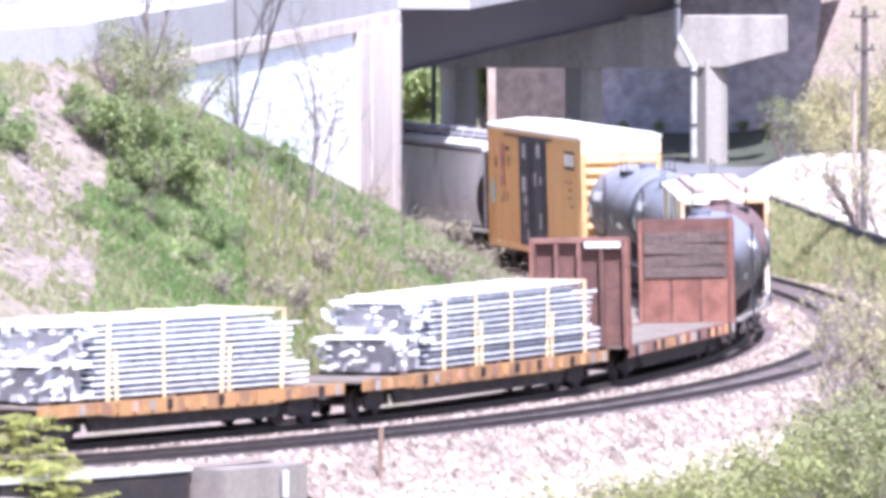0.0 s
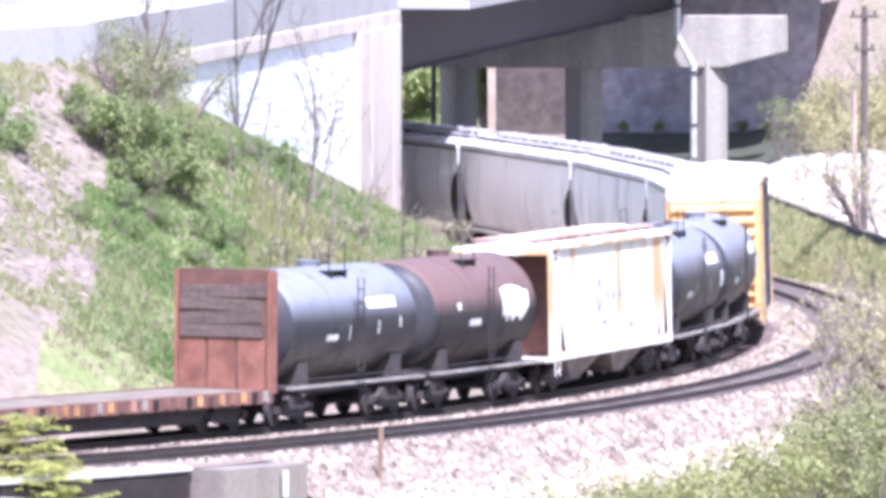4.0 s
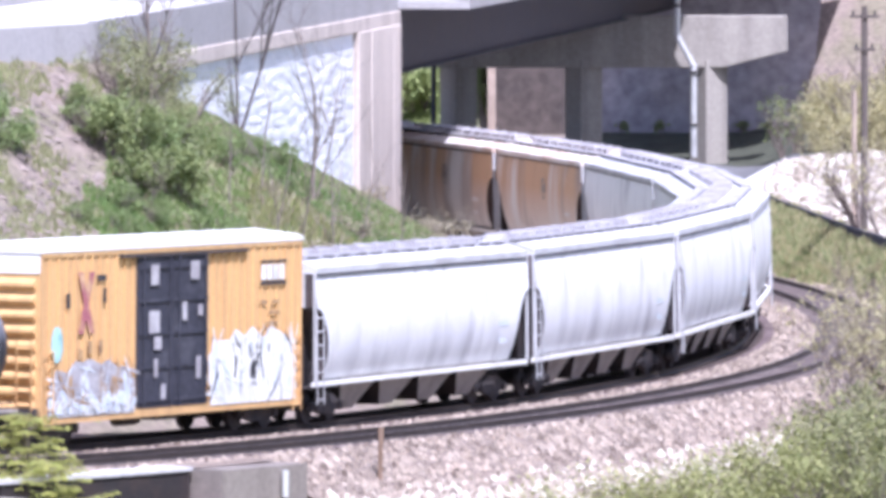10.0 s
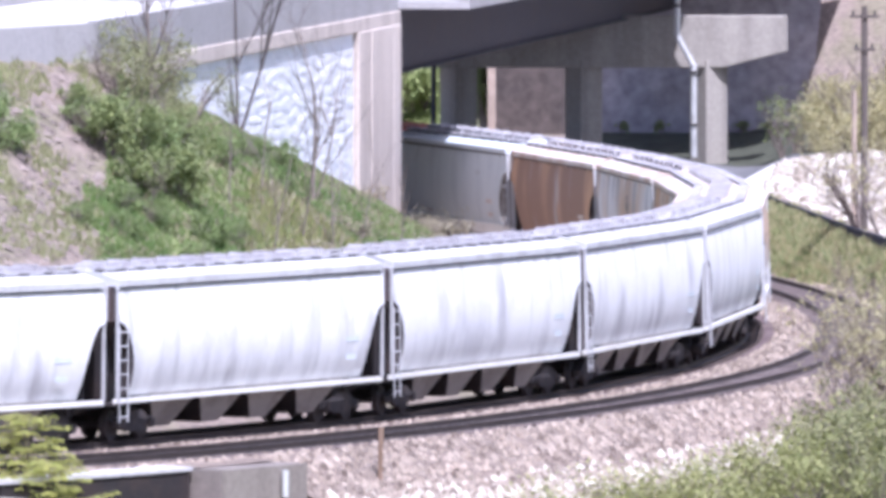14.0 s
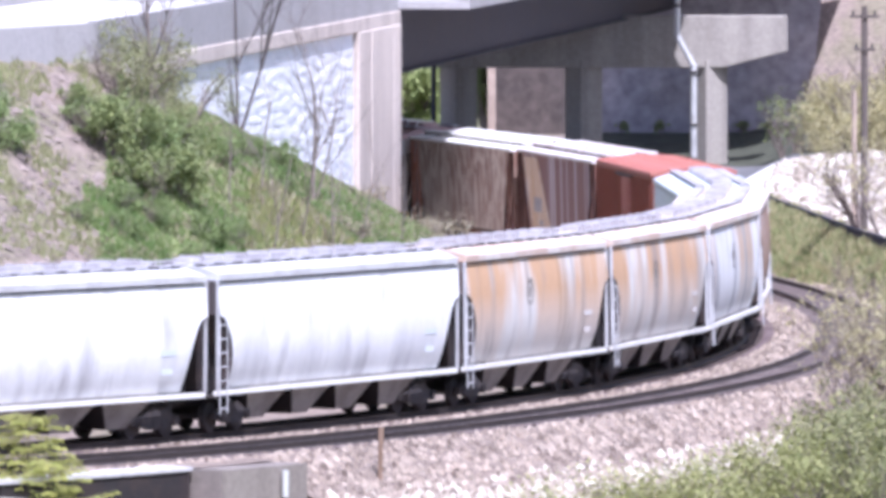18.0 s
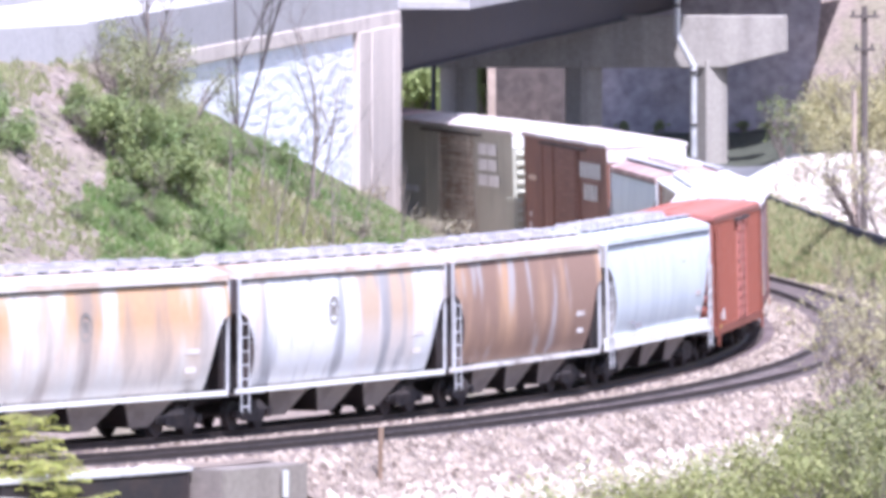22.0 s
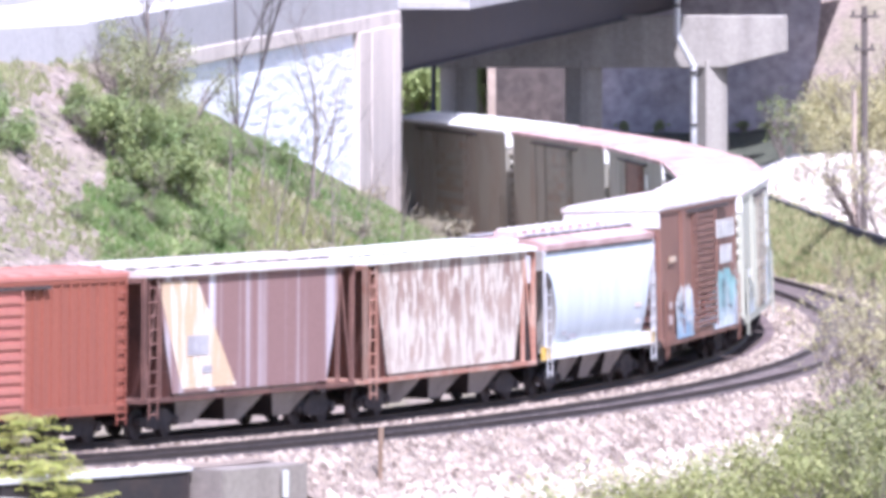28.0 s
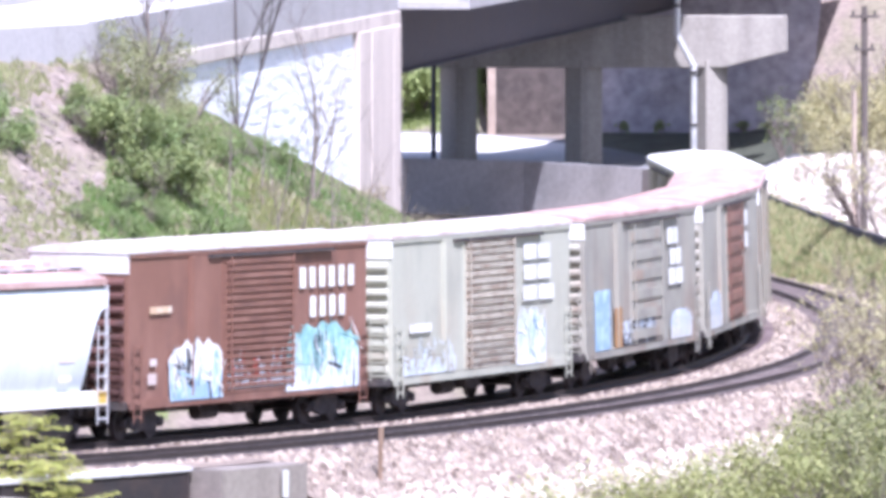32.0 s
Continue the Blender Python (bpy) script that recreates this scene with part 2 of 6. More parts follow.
M["box_brown"] = weathered("box_brown", (0.215, 0.108, 0.080), (0.33, 0.185, 0.145), (0.13, 0.072, 0.064), rust_at=(0.45, 0.7), tone_z=(5.0, 1.5), rust_most=0.7, least=0.3, grime_at=(0.50, 0.70), grime_most=0.6, drip=(1.6, 1.6, 0.2))
M["box_pale"] = weathered("box_pale", (0.47, 0.47, 0.39), (0.40, 0.31, 0.23), (0.33, 0.33, 0.28), rust_at=(0.52, 0.66), tone_z=(3.5, 1.2), rust_most=0.7, least=0.15, grime_at=(0.50, 0.74), grime_most=0.6, drip=(1.2, 1.2, 0.2))
M["box_grey"] = weathered("box_grey", (0.36, 0.345, 0.295), (0.34, 0.23, 0.17), (0.23, 0.22, 0.20), rust_at=(0.50, 0.66), tone_z=(4.5, 1.2), rust_most=0.7, least=0.2, grime_at=(0.48, 0.70), grime_most=0.7, drip=(1.2, 1.2, 0.2))
M["box_olive"] = weathered("box_olive", (0.28, 0.265, 0.22), (0.27, 0.17, 0.12), (0.2, 0.17, 0.14), rust_at=(0.48, 0.66), tone_z=(4.5, 1.2), rust_most=0.7, least=0.3, grime_at=(0.48, 0.70), grime_most=0.6, drip=(1.2, 1.2, 0.2))
M["roof_pale"] = mat("roof_pale", (0.66, 0.62, 0.60), 0.6, vary=0.1, size=0.8, second=(0.45, 0.33, 0.31), amount=0.6, bump=0.05)
M["roof_rust"] = mat("roof_rust", (0.50, 0.36, 0.34), 0.7, vary=0.12, size=0.7, second=(0.33, 0.2, 0.18), amount=0.7, bump=0.05)
M["flat_brown"] = mat("flat_brown", (0.15, 0.080, 0.068), 0.8, vary=0.2, size=1.0, second=(0.24, 0.125, 0.10), amount=0.7, bump=0.1, piece=0.25)
M["flat_orange"] = mat("flat_orange", (0.50, 0.28, 0.12), 0.8, vary=0.15, size=1.0, second=(0.28, 0.16, 0.11), amount=0.8, bump=0.1, piece=0.3)
M["end_brown"] = mat("end_brown", (0.12, 0.058, 0.05), 0.8, vary=0.2, size=1.2, second=(0.07, 0.04, 0.038), amount=0.8, bump=0.1, piece=0.2)
M["steel_red"] = mat("steel_red", (0.27, 0.122, 0.09), 0.75, vary=0.2, size=1.0, second=(0.17, 0.075, 0.055), amount=0.8, bump=0.1, piece=0.15)
M["deck_pale"] = mat("deck_pale", (0.24, 0.20, 0.165), 0.9, vary=0.25, size=1.0, second=(0.15, 0.12, 0.105), amount=0.8, bump=0.2, piece=0.3)
M["pocket"] = mat("pocket", (0.30, 0.15, 0.11), 0.8, vary=0.2, size=1.0, second=(0.44, 0.34, 0.28), amount=0.5, bump=0.1, piece=0.55)
M["board_grey"] = mat("board_grey", (0.36, 0.34, 0.36), 0.7, vary=0.2, size=1.2, second=(0.52, 0.51, 0.53), amount=0.8, bump=0.1)
M["door_tan"] = mat("door_tan", (0.45, 0.41, 0.34), 0.8, vary=0.2, size=1.2, second=(0.27, 0.20, 0.15), amount=0.8, bump=0.1, piece=0.25)
M["emblem_blue"] = mat("emblem_blue", (0.16, 0.22, 0.42), 0.7, vary=0.15, bump=0)
# pale top and dark lower half put light and shade into the paint
M["tank_black"] = weathered("tank_black", (0.25, 0.255, 0.295), (0.030, 0.030, 0.037), (0.06, 0.055, 0.054), rust_at=(0.05, 0.3), tone_z=(3.55, 2.85), rust_most=0.97, least=0.0, grime_at=(0.56, 0.78), grime_most=0.5, rough=0.45, spec=0.45, blotch=(0.5, 0.5, 0.5), mud=((0.17, 0.155, 0.14), 1.9, 2.5))
M["tank_end"] = mat("tank_end", (0.045, 0.045, 0.055), 0.5, vary=0.2, size=1.0, second=(0.075, 0.065, 0.062), bump=0.05)
M["tank_rust"] = weathered("tank_rust", (0.035, 0.033, 0.036), (0.185, 0.115, 0.105), (0.06, 0.052, 0.05), rust_at=(0.1, 0.35), tone_z=(2.7, 3.2), rust_most=0.95, least=0.0, grime_at=(0.56, 0.78), grime_most=0.5, rough=0.5, spec=0.4, blotch=(0.5, 0.5, 0.5), mud=((0.12, 0.105, 0.095), 1.6, 2.0))
M["frame_metal"] = mat("frame_metal", (0.80, 0.80, 0.81), 0.5, 0.0, vary=0.12, size=2, second=(0.45, 0.43, 0.42), piece=0.15)
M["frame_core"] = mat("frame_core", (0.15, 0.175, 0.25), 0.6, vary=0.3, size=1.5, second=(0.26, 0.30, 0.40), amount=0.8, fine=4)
M["bay_grey"] = mat("bay_grey", (0.33, 0.30, 0.275), 0.8, vary=0.15, size=1.0, second=(0.14, 0.12, 0.115), bump=0.05)
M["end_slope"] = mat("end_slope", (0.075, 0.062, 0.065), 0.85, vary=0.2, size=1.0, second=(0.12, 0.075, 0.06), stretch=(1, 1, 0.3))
# near-black; also stands in for shade on hopper slopes and below eaves
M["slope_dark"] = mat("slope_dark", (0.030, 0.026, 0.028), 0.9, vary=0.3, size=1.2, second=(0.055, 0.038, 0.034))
M["strap"] = mat("strap", (0.70, 0.57, 0.34), 0.8, vary=0.1)
M["marking_white"] = mat("marking_white", (0.78, 0.78, 0.76), 0.7, vary=0.12, fine=5, bump=0)
M["marking_dark"] = mat("marking_dark", (0.05, 0.05, 0.06), 0.7, vary=0.2, fine=5, bump=0)
M["marking_yellow"] = mat("marking_yellow", (0.62, 0.42, 0.10), 0.7, vary=0.12, bump=0)
M["door_navy"] = mat("door_navy", (0.045, 0.046, 0.062), 0.6, vary=0.3, size=0.8, second=(0.10, 0.10, 0.12), edge=(0.52, 0.66), fine=5, bump=0.1)
M["marking_plum"] = mat("marking_plum", (0.36, 0.13, 0.15), 0.7, vary=0.2, size=2, second=(0.62, 0.42, 0.24), amount=0.8, bump=0)
M["stencil_brown"] = mat("stencil_brown", (0.30, 0.19, 0.11), 0.7, vary=0.2, size=2, second=(0.5, 0.34, 0.18), amount=0.7, bump=0)
M["marking_red"] = mat("marking_red", (0.45, 0.08, 0.06), 0.7, vary=0.2, bump=0)
M["spray_blue"] = mat("spray_blue", (0.29, 0.43, 0.57), 0.6, vary=0.2, size=2, second=(0.55, 0.72, 0.80), amount=0.8, bump=0)
M["spray_teal"] = mat("spray_teal", (0.25, 0.46, 0.47), 0.6, vary=0.2, size=2, second=(0.5, 0.74, 0.72), amount=0.8, bump=0)
M["spray_pale"] = mat("spray_pale", (0.55, 0.62, 0.70), 0.6, vary=0.15, size=2, second=(0.78, 0.8, 0.82), amount=0.8, bump=0)
M["rust_post"] = mat("rust_post", (0.27, 0.185, 0.135), 0.9, vary=0.2)
M["dry_stalk"] = mat("dry_stalk", (0.42, 0.33, 0.27), 0.9, vary=0.2)


# ---- mesh helpers ----
def box(bm, x0, y0, z0, x1, y1, z1):
    v = [bm.verts.new((x, y, z)) for x in (x0, x1) for y in (y0, y1) for z in (z0, z1)]
    for f in ((0, 1, 3, 2), (4, 6, 7, 5), (0, 4, 5, 1), (2, 3, 7, 6), (0, 2, 6, 4), (1, 5, 7, 3)):
        bm.faces.new([v[i] for i in f])
    return v


def rod(bm, a, b, r, r2=None, seg=8, caps=True):
    a, b = Vector(a), Vector(b)
    d = (b - a).normalized()
    u = d.orthogonal().normalized()
    w = d.cross(u)
    r2 = r if r2 is None else r2
    ring = []
    for p, q in ((a, r), (b, r2)):
        ring.append([bm.verts.new(p + (u * math.cos(i * math.tau / seg) + w * math.sin(i * math.tau / seg)) * q) for i in range(seg)])
    for i in range(seg):
        j = (i + 1) % seg
        bm.faces.new((ring[0][i], ring[0][j], ring[1][j], ring[1][i]))
    if caps:
        bm.faces.new(ring[0][::-1])
        bm.faces.new(ring[1])


def loft(bm, rings, closed=True, caps=True):
    """Rings: lists of points, alike in number."""
    vs = [[bm.verts.new(p) for p in r] for r in rings]
    for a, b in zip(vs, vs[1:]):
        k = len(a)
        for i in range(k if closed else k - 1):
            j = (i + 1) % k
            bm.faces.new((a[i], a[j], b[j], b[i]))
    if caps:
        bm.faces.new(vs[0][::-1])
        bm.faces.new(vs[-1])
    return vs


def to_mesh(name, bm, material, smooth=False):
    bmesh.ops.recalc_face_normals(bm, faces=bm.faces)
    me = bpy.data.meshes.new(name)
    bm.to_mesh(me)
    bm.free()
    if material:
        me.materials.append(material)
    if smooth:
        me.polygons.foreach_set("use_smooth", [True] * len(me.polygons))
        me.set_sharp_from_angle(angle=radians(35))
    return me


def shade_slopes(ob):
    """Near-black material as painted shade on the faces of a bay that slope towards the car's ends."""
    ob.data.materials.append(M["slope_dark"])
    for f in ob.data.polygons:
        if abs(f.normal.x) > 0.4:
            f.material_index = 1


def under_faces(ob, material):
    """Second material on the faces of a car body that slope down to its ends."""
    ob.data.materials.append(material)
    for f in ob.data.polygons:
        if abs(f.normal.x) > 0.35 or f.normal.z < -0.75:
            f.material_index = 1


def part(name, bm, material, parent=None, label="", smooth=False, at=None):
    """Links a bmesh (or a shared mesh) as one object under its parent."""
    me = bm if isinstance(bm, bpy.types.Mesh) else to_mesh(name, bm, material, smooth)
    ob = new(name, me)
    if parent is not None:
        ob.parent = parent
    if at is not None:
        ob.matrix_basis = at if isinstance(at, Matrix) else Matrix.Translation(at)
    if label:
        ob["label"] = label
    return ob


def one_box(name, dims, material, parent=None, label="", bevel=0.0):
    bm = bmesh.new()
    box(bm, *dims)
    if bevel:
        bmesh.ops.bevel(bm, geom=bm.edges[:], offset=bevel, segments=1, affect="EDGES")
    return part(name, bm, material, parent, label)


def raw_mesh(name, verts, faces, material, smooth=False):
    me = bpy.data.meshes.new(name)
    me.from_pydata(verts, [], faces)
    if material:
        me.materials.append(material)
    if smooth:
        me.polygons.foreach_set("use_smooth", [True] * len(me.polygons))
    return me


SIDE = 4.35     # distance to the outer track


# ---- the line of the track: curvature along the way, integrated ----
BEND_AT = [-160, -100, -60, -20, 0, 20, 40, 60, 80, 110, 135, 190]
BEND = [0, 5.4, 5.43, 5.44, 6.21, 5.79, 5.76, 6.42, 5.87, 5.93, 5.9, 0]
WAY = np.arange(-420.0, 540.01, 1.0)
_k = np.interp(WAY, BEND_AT, BEND) / 1000
_turn = np.concatenate([[0], np.cumsum((_k[1:] + _k[:-1]) / 2)])
_mid = int(np.argmin(abs(WAY - 34)))
ANG = -math.pi / 2 - (_turn - _turn[_mid]) - 0.029068
_cx, _cy = np.cos(ANG), np.sin(ANG)
LX = np.concatenate([[0], np.cumsum((_cx[1:] + _cx[:-1]) / 2)])
LY = np.concatenate([[0], np.cumsum((_cy[1:] + _cy[:-1]) / 2)])
LX, LY = LX - LX[_mid] + 9.5848, LY - LY[_mid] + 358.9526


def rise(s):
    q = np.clip(s, -85, 145) - 34
    return 0.004557 * q + 0.0000715 * q * q


def cant(s):
    return np.radians(np.interp(s, [-150, -110, 60, 110], [0, 1.56, 1.56, -0.19]))


def on_line(s, lat=0.0, h=0.0):
    """A point by way along the line, metres outward of its centre and height over the rails."""
    x, y, a = np.interp(s, WAY, LX), np.interp(s, WAY, LY), np.interp(s, WAY, ANG)
    c = cant(s)
    q, u = lat * np.cos(c) - h * np.sin(c), h * np.cos(c) + lat * np.sin(c)
    return Vector((x - math.sin(a) * q, y + math.cos(a) * q, rise(s) + u))


def train_way(t):
    return 11.3192 * t - 0.02184 * (t - 16) ** 2




# ---- ground ----
EDGE = [(20.0, 600.0), (-1.7, 411.0), (-10.9, 332.5), (-13.8, 324.5), (-26.0, 290.0), (-90.0, 225.0), (-260.0, 40.0)]   # right-hand edge of the high road
EDGE_D = [-190, 0, 15, 26.6, 44.7, 79, 88, 125, 900]
EDGE_Z = [2.0, 2.0, 2.8, 4.2, 6.3, 9.9, 10.2, 10.2, 10.0]
KERB = [(-60.0, 490.0), (-25.0, 472.0), (-8.0, 464.0), (-1.6, 461.5), (3.6, 458.0), (8.6, 450.0), (11.2, 437.0), (13.1, 417.5), (15.0, 392.5), (17.6, 365.0), (24.0, 325.0), (60.0, 240.0)]  # near side of the low road


def near_line(pts, X, Y):
    """Distance from a polyline, signed positive on its left, and the way along it."""
    best, sign, along, run = np.full(X.shape, 1e9), np.zeros(X.shape), np.zeros(X.shape), 0.0
    for (ax, ay), (bx, by) in zip(pts, pts[1:]):
        dx, dy = bx - ax, by - ay
        ln = math.hypot(dx, dy)
        u = np.clip(((X - ax) * dx + (Y - ay) * dy) / ln ** 2, 0, 1)
        d = np.hypot(X - ax - u * dx, Y - ay - u * dy)
        hit = d < best
        best = np.where(hit, d, best)
        sign = np.where(hit, np.sign((Y - ay) * dx - (X - ax) * dy), sign)
        along = np.where(hit, run + u * ln, along)
        run += ln
    return best * np.where(sign == 0, 1, sign), along


def track_place(X, Y):
    s = np.full(X.shape, 0.0)
    best = np.full(X.shape, 1e12)
    for i in range(0, len(WAY), 2):
        d = (X - LX[i]) ** 2 + (Y - LY[i]) ** 2
        hit = d < best
        best = np.where(hit, d, best)
        s = np.where(hit, WAY[i], s)
    a = np.interp(s, WAY, ANG)
    x, y = np.interp(s, WAY, LX), np.interp(s, WAY, LY)
    lat = -(X - x) * np.sin(a) + (Y - y) * np.cos(a)
    return s, np.where(abs(lat) > 0, np.sign(lat), 1) * np.sqrt(best)


def road_drop(X, Y):
    """How far the low road dips under the bridge."""
    return np.clip((np.interp(Y, [438, 462, 482, 500], [10.9, 13.2, 15.2, 17.0]) - X) / 2.2, 0, 1) * np.interp(Y, [440, 466, 508, 534], [0.0, 1.0, 0.95, 0.35])


def ground_height(X, Y):
    s, lat = track_place(X, Y)
    zs = rise(s) - 0.62
    dw, along = near_line(EDGE, X, Y)          # positive: tracks' side of the high road
    d = along - math.hypot(21.7, 189)
    zw = np.interp(d, EDGE_D, EDGE_Z)
    u = np.maximum(-lat - 3.4, 0)
    frac = np.maximum(dw, 0) / (np.maximum(dw, 0) + u + 1e-6)
    inside = np.where(dw <= 0, np.where(d < 0, 0.0, np.minimum(zw, 9.5)), zs + (zw - zs) * (1 - frac) ** 1.1)
    # unseen embankment added behind the abutment to block skylight, low enough for the deck
    behind = np.maximum(np.minimum(zs, 0.2), np.interp(-lat, [6, 12, 30, 70], [0.0, 4.5, 9.0, 16.0]))
    inside = np.where(d < 0, np.where(X > -20, np.minimum(behind, 6.2), behind), inside)
    # outside of the bend
    v = np.maximum(lat - 6.0, 0)
    drop = np.interp(s, [25, 70], [0.0, 1.0])
    outside = zs - drop * np.interp(v, [0, 0.4, 1.4, 3.6, 5, 14, 60, 400], [0.1, 0.5, 0.95, 2.0, 2.6, 3.6, 6, 12])
    outside = outside - 2.2 * np.interp(s, [109.5, 111.5, 131, 134], [0, 1, 1, 0]) * np.interp(lat, [6.0, 6.6], [0, 1])
    kd, _ = near_line(KERB, X, Y)
    road = np.where(X < 10.3, np.interp(kd, [0.4, 1.4], [0, 1]), np.interp(kd, [-9, -1.5, 0], [0, 1, 1]))
    climb = np.maximum(lat - 6.0, 0) / (np.maximum(lat - 6.0, 0) + np.maximum(-kd, 0) + 1e-6)
    bank = zs + (1.72 - zs) * climb ** 0.9
    outside = np.where(s < 52, np.where(kd > 1.5, 0.9 - road_drop(X, Y), np.where(X < 10.3, outside * (1 - road) + (0.9 - road_drop(X, Y)) * road, bank)), outside)
    z = np.where(lat < -3.0, inside, np.where(lat > 6.0, outside, zs))
    # hill beyond the low road
    hb = Y - np.interp(X, [-200, -20, 0, 2, 3, 17.9, 18.1, 27, 60, 200], [560, 552, 538, 536, 553, 553, 529, 524, 500, 440])
    clear = np.clip((abs(lat) - 9) / 12, 0, 1)
    hill = np.interp(hb, [0, 6, 40, 120, 400, 4000], [0, 3, 26, 50, 90, 140]) * clear
    wav = np.array([noise.noise(Vector((a * 0.11, b * 0.11, 3.7))) + 0.5 * noise.noise(Vector((a * 0.33, b * 0.33, 1.1))) for a, b in zip(X.ravel(), Y.ravel())]).reshape(X.shape)
    rough = np.clip((abs(lat - 2) - 6.5) / 4, 0, 1) * np.clip(np.where(lat < 0, dw / 3, 1), 0, 1) * np.where((kd > -1) & (hb < 2) & (s < 60), 0, np.where((s < 60) & (lat > 0), 0.3, 1))
    return z + np.where(hb > 0, hill, 0) + 0.35 * wav * rough, s, lat, dw, kd, hb


def spread(a, b, step, far):
    mid = list(np.arange(a, b + 0.01, step))
    return np.array([a - f for f in reversed(far)] + mid + [b + f for f in far])


gx, gy = spread(-60, 40, 0.6, (10, 30, 70, 150, 400, 1200, 3500)), spread(262, 600, 1.0, (10, 30, 70, 150, 250, 900, 3000))
GX, GY = np.meshgrid(gx, gy)
GZ, GS, GL, GW, GK, GB = ground_height(GX, GY)
nx, ny = len(gx), len(gy)


def is_green(x, y, lat, s, dw, kd, hb):
    """Where turf covers the ground."""
    w = 1.1 * noise.noise(Vector((x * 0.35, y * 0.12, 0.5))) + 0.5 * noise.noise(Vector((x * 1.1, y * 0.4, 7.5)))
    if lat < -3.0:
        if dw <= 0.3 or s < -10:
            return False
        return x > -10.1 + 0.035 * (y - 318) + w and lat < float(np.interp(s, [62, 76], [-6.8, -4.7])) + (w if s < 70 else 0.2 * w)
    if lat > 6.0:
        if hb > 0:
            return x < 2.3 or (x < 17 and w > 0.25)
        if s < 52:
            return x > 10.2 and kd < 0.2 and lat > 6.2 + 0.4 * w
        return lat > SIDE + 5.6 + w
    return False


ground_me = raw_mesh("ground", list(zip(GX.ravel().tolist(), GY.ravel().tolist(), GZ.ravel().tolist())),
                     [(j * nx + i, j * nx + i + 1, (j + 1) * nx + i + 1, (j + 1) * nx + i) for j in range(ny - 1) for i in range(nx - 1)], M["soil"], True)
ground_me.materials.append(M["turf"])
ground_me.polygons.foreach_set("material_index", [int(is_green(*(float((q[j, i] + q[j + 1, i + 1]) / 2) for q in (GX, GY, GL, GS, GW, GK, GB)))) for j in range(ny - 1) for i in range(nx - 1)])
tagged(part("ground", ground_me, None), "bare pinkish soil and grass banks round the tracks", "ground", kind="structure")


def height_at(x, y):
    i = min(max(int(np.searchsorted(gx, x)) - 1, 0), nx - 2)
    j = min(max(int(np.searchsorted(gy, y)) - 1, 0), ny - 2)
    u, v = (x - gx[i]) / (gx[i + 1] - gx[i]), (y - gy[j]) / (gy[j + 1] - gy[j])
    return float((GZ[j, i] * (1 - u) + GZ[j, i + 1] * u) * (1 - v) + (GZ[j + 1, i] * (1 - u) + GZ[j + 1, i + 1] * u) * v)


# ---- track bed ----
def strip(name, profile, s0, s1, step, material, label, category="ballast", wobble=0.0):
    """A band along the line; profile: (outward, height over rails)."""
    ways = np.arange(s0, s1 + 0.01, step)
    vs, fs, k = [], [], len(profile)
    for s in ways:
        for i, (l, h) in enumerate(profile):
            p = on_line(s, l, h)
            if wobble:
                p.z += wobble * noise.noise(p * 0.9)
            vs.append(p)
    for a in range(len(ways) - 1):
        for i in range(k - 1):
            fs.append((a * k + i, a * k + i + 1, (a + 1) * k + i + 1, (a + 1) * k + i))
    ob = part(name, raw_mesh(name, vs, fs, material, True), None)
    return tagged(ob, label, category, kind="structure")


BED = [(-6.6, -1.15), (-5.0, -0.8), (-3.4, -0.5), (-2.2, -0.24), (-1.6, -0.20), (1.6, -0.20), (2.15, -0.22), (SIDE - 1.7, -0.22), (SIDE - 1.5, -0.20), (SIDE + 1.5, -0.20), (SIDE + 1.9, -0.24), (SIDE + 3.0, -0.8), (SIDE + 5.2, -2.0), (SIDE + 6.4, -2.7)]
NARROW = [q for q in BED if q[0] < SIDE + 1.8] + [(SIDE + 2.75, -0.24)]
STEEP = [(-5.2, -2.6), (-3.9, -1.3), (-3.2, -0.5)] + BED[3:]
NARROW = STEEP[:3] + NARROW[3:]
for s0, s1, prof in ((-180, 72, BED), (72, 112, STEEP), (112, 131, NARROW), (131, 230, STEEP)):
    strip("ballast_bed", prof, s0, s1, 1.0, M["ballast"], "pale pinkish crushed stone ballast under two tracks", wobble=0.06)
strip("ballast_bed", [(-1.55, -0.185), (1.75, -0.185)], -180, 230, 1.0, M["ballast_dark"], "dark oil-stained stone between the sleepers")
strip("ballast_bed", [(SIDE - 1.35, -0.185), (SIDE + 1.35, -0.185)], -180, 230, 1.0, M["ballast_grey"], "brownish stained stone between the sleepers")
RAIL = [(-0.07, -0.17), (0.07, -0.17), (0.03, -0.12), (0.036, 0.0), (-0.036, 0.0), (-0.03, -0.12), (-0.07, -0.17)]
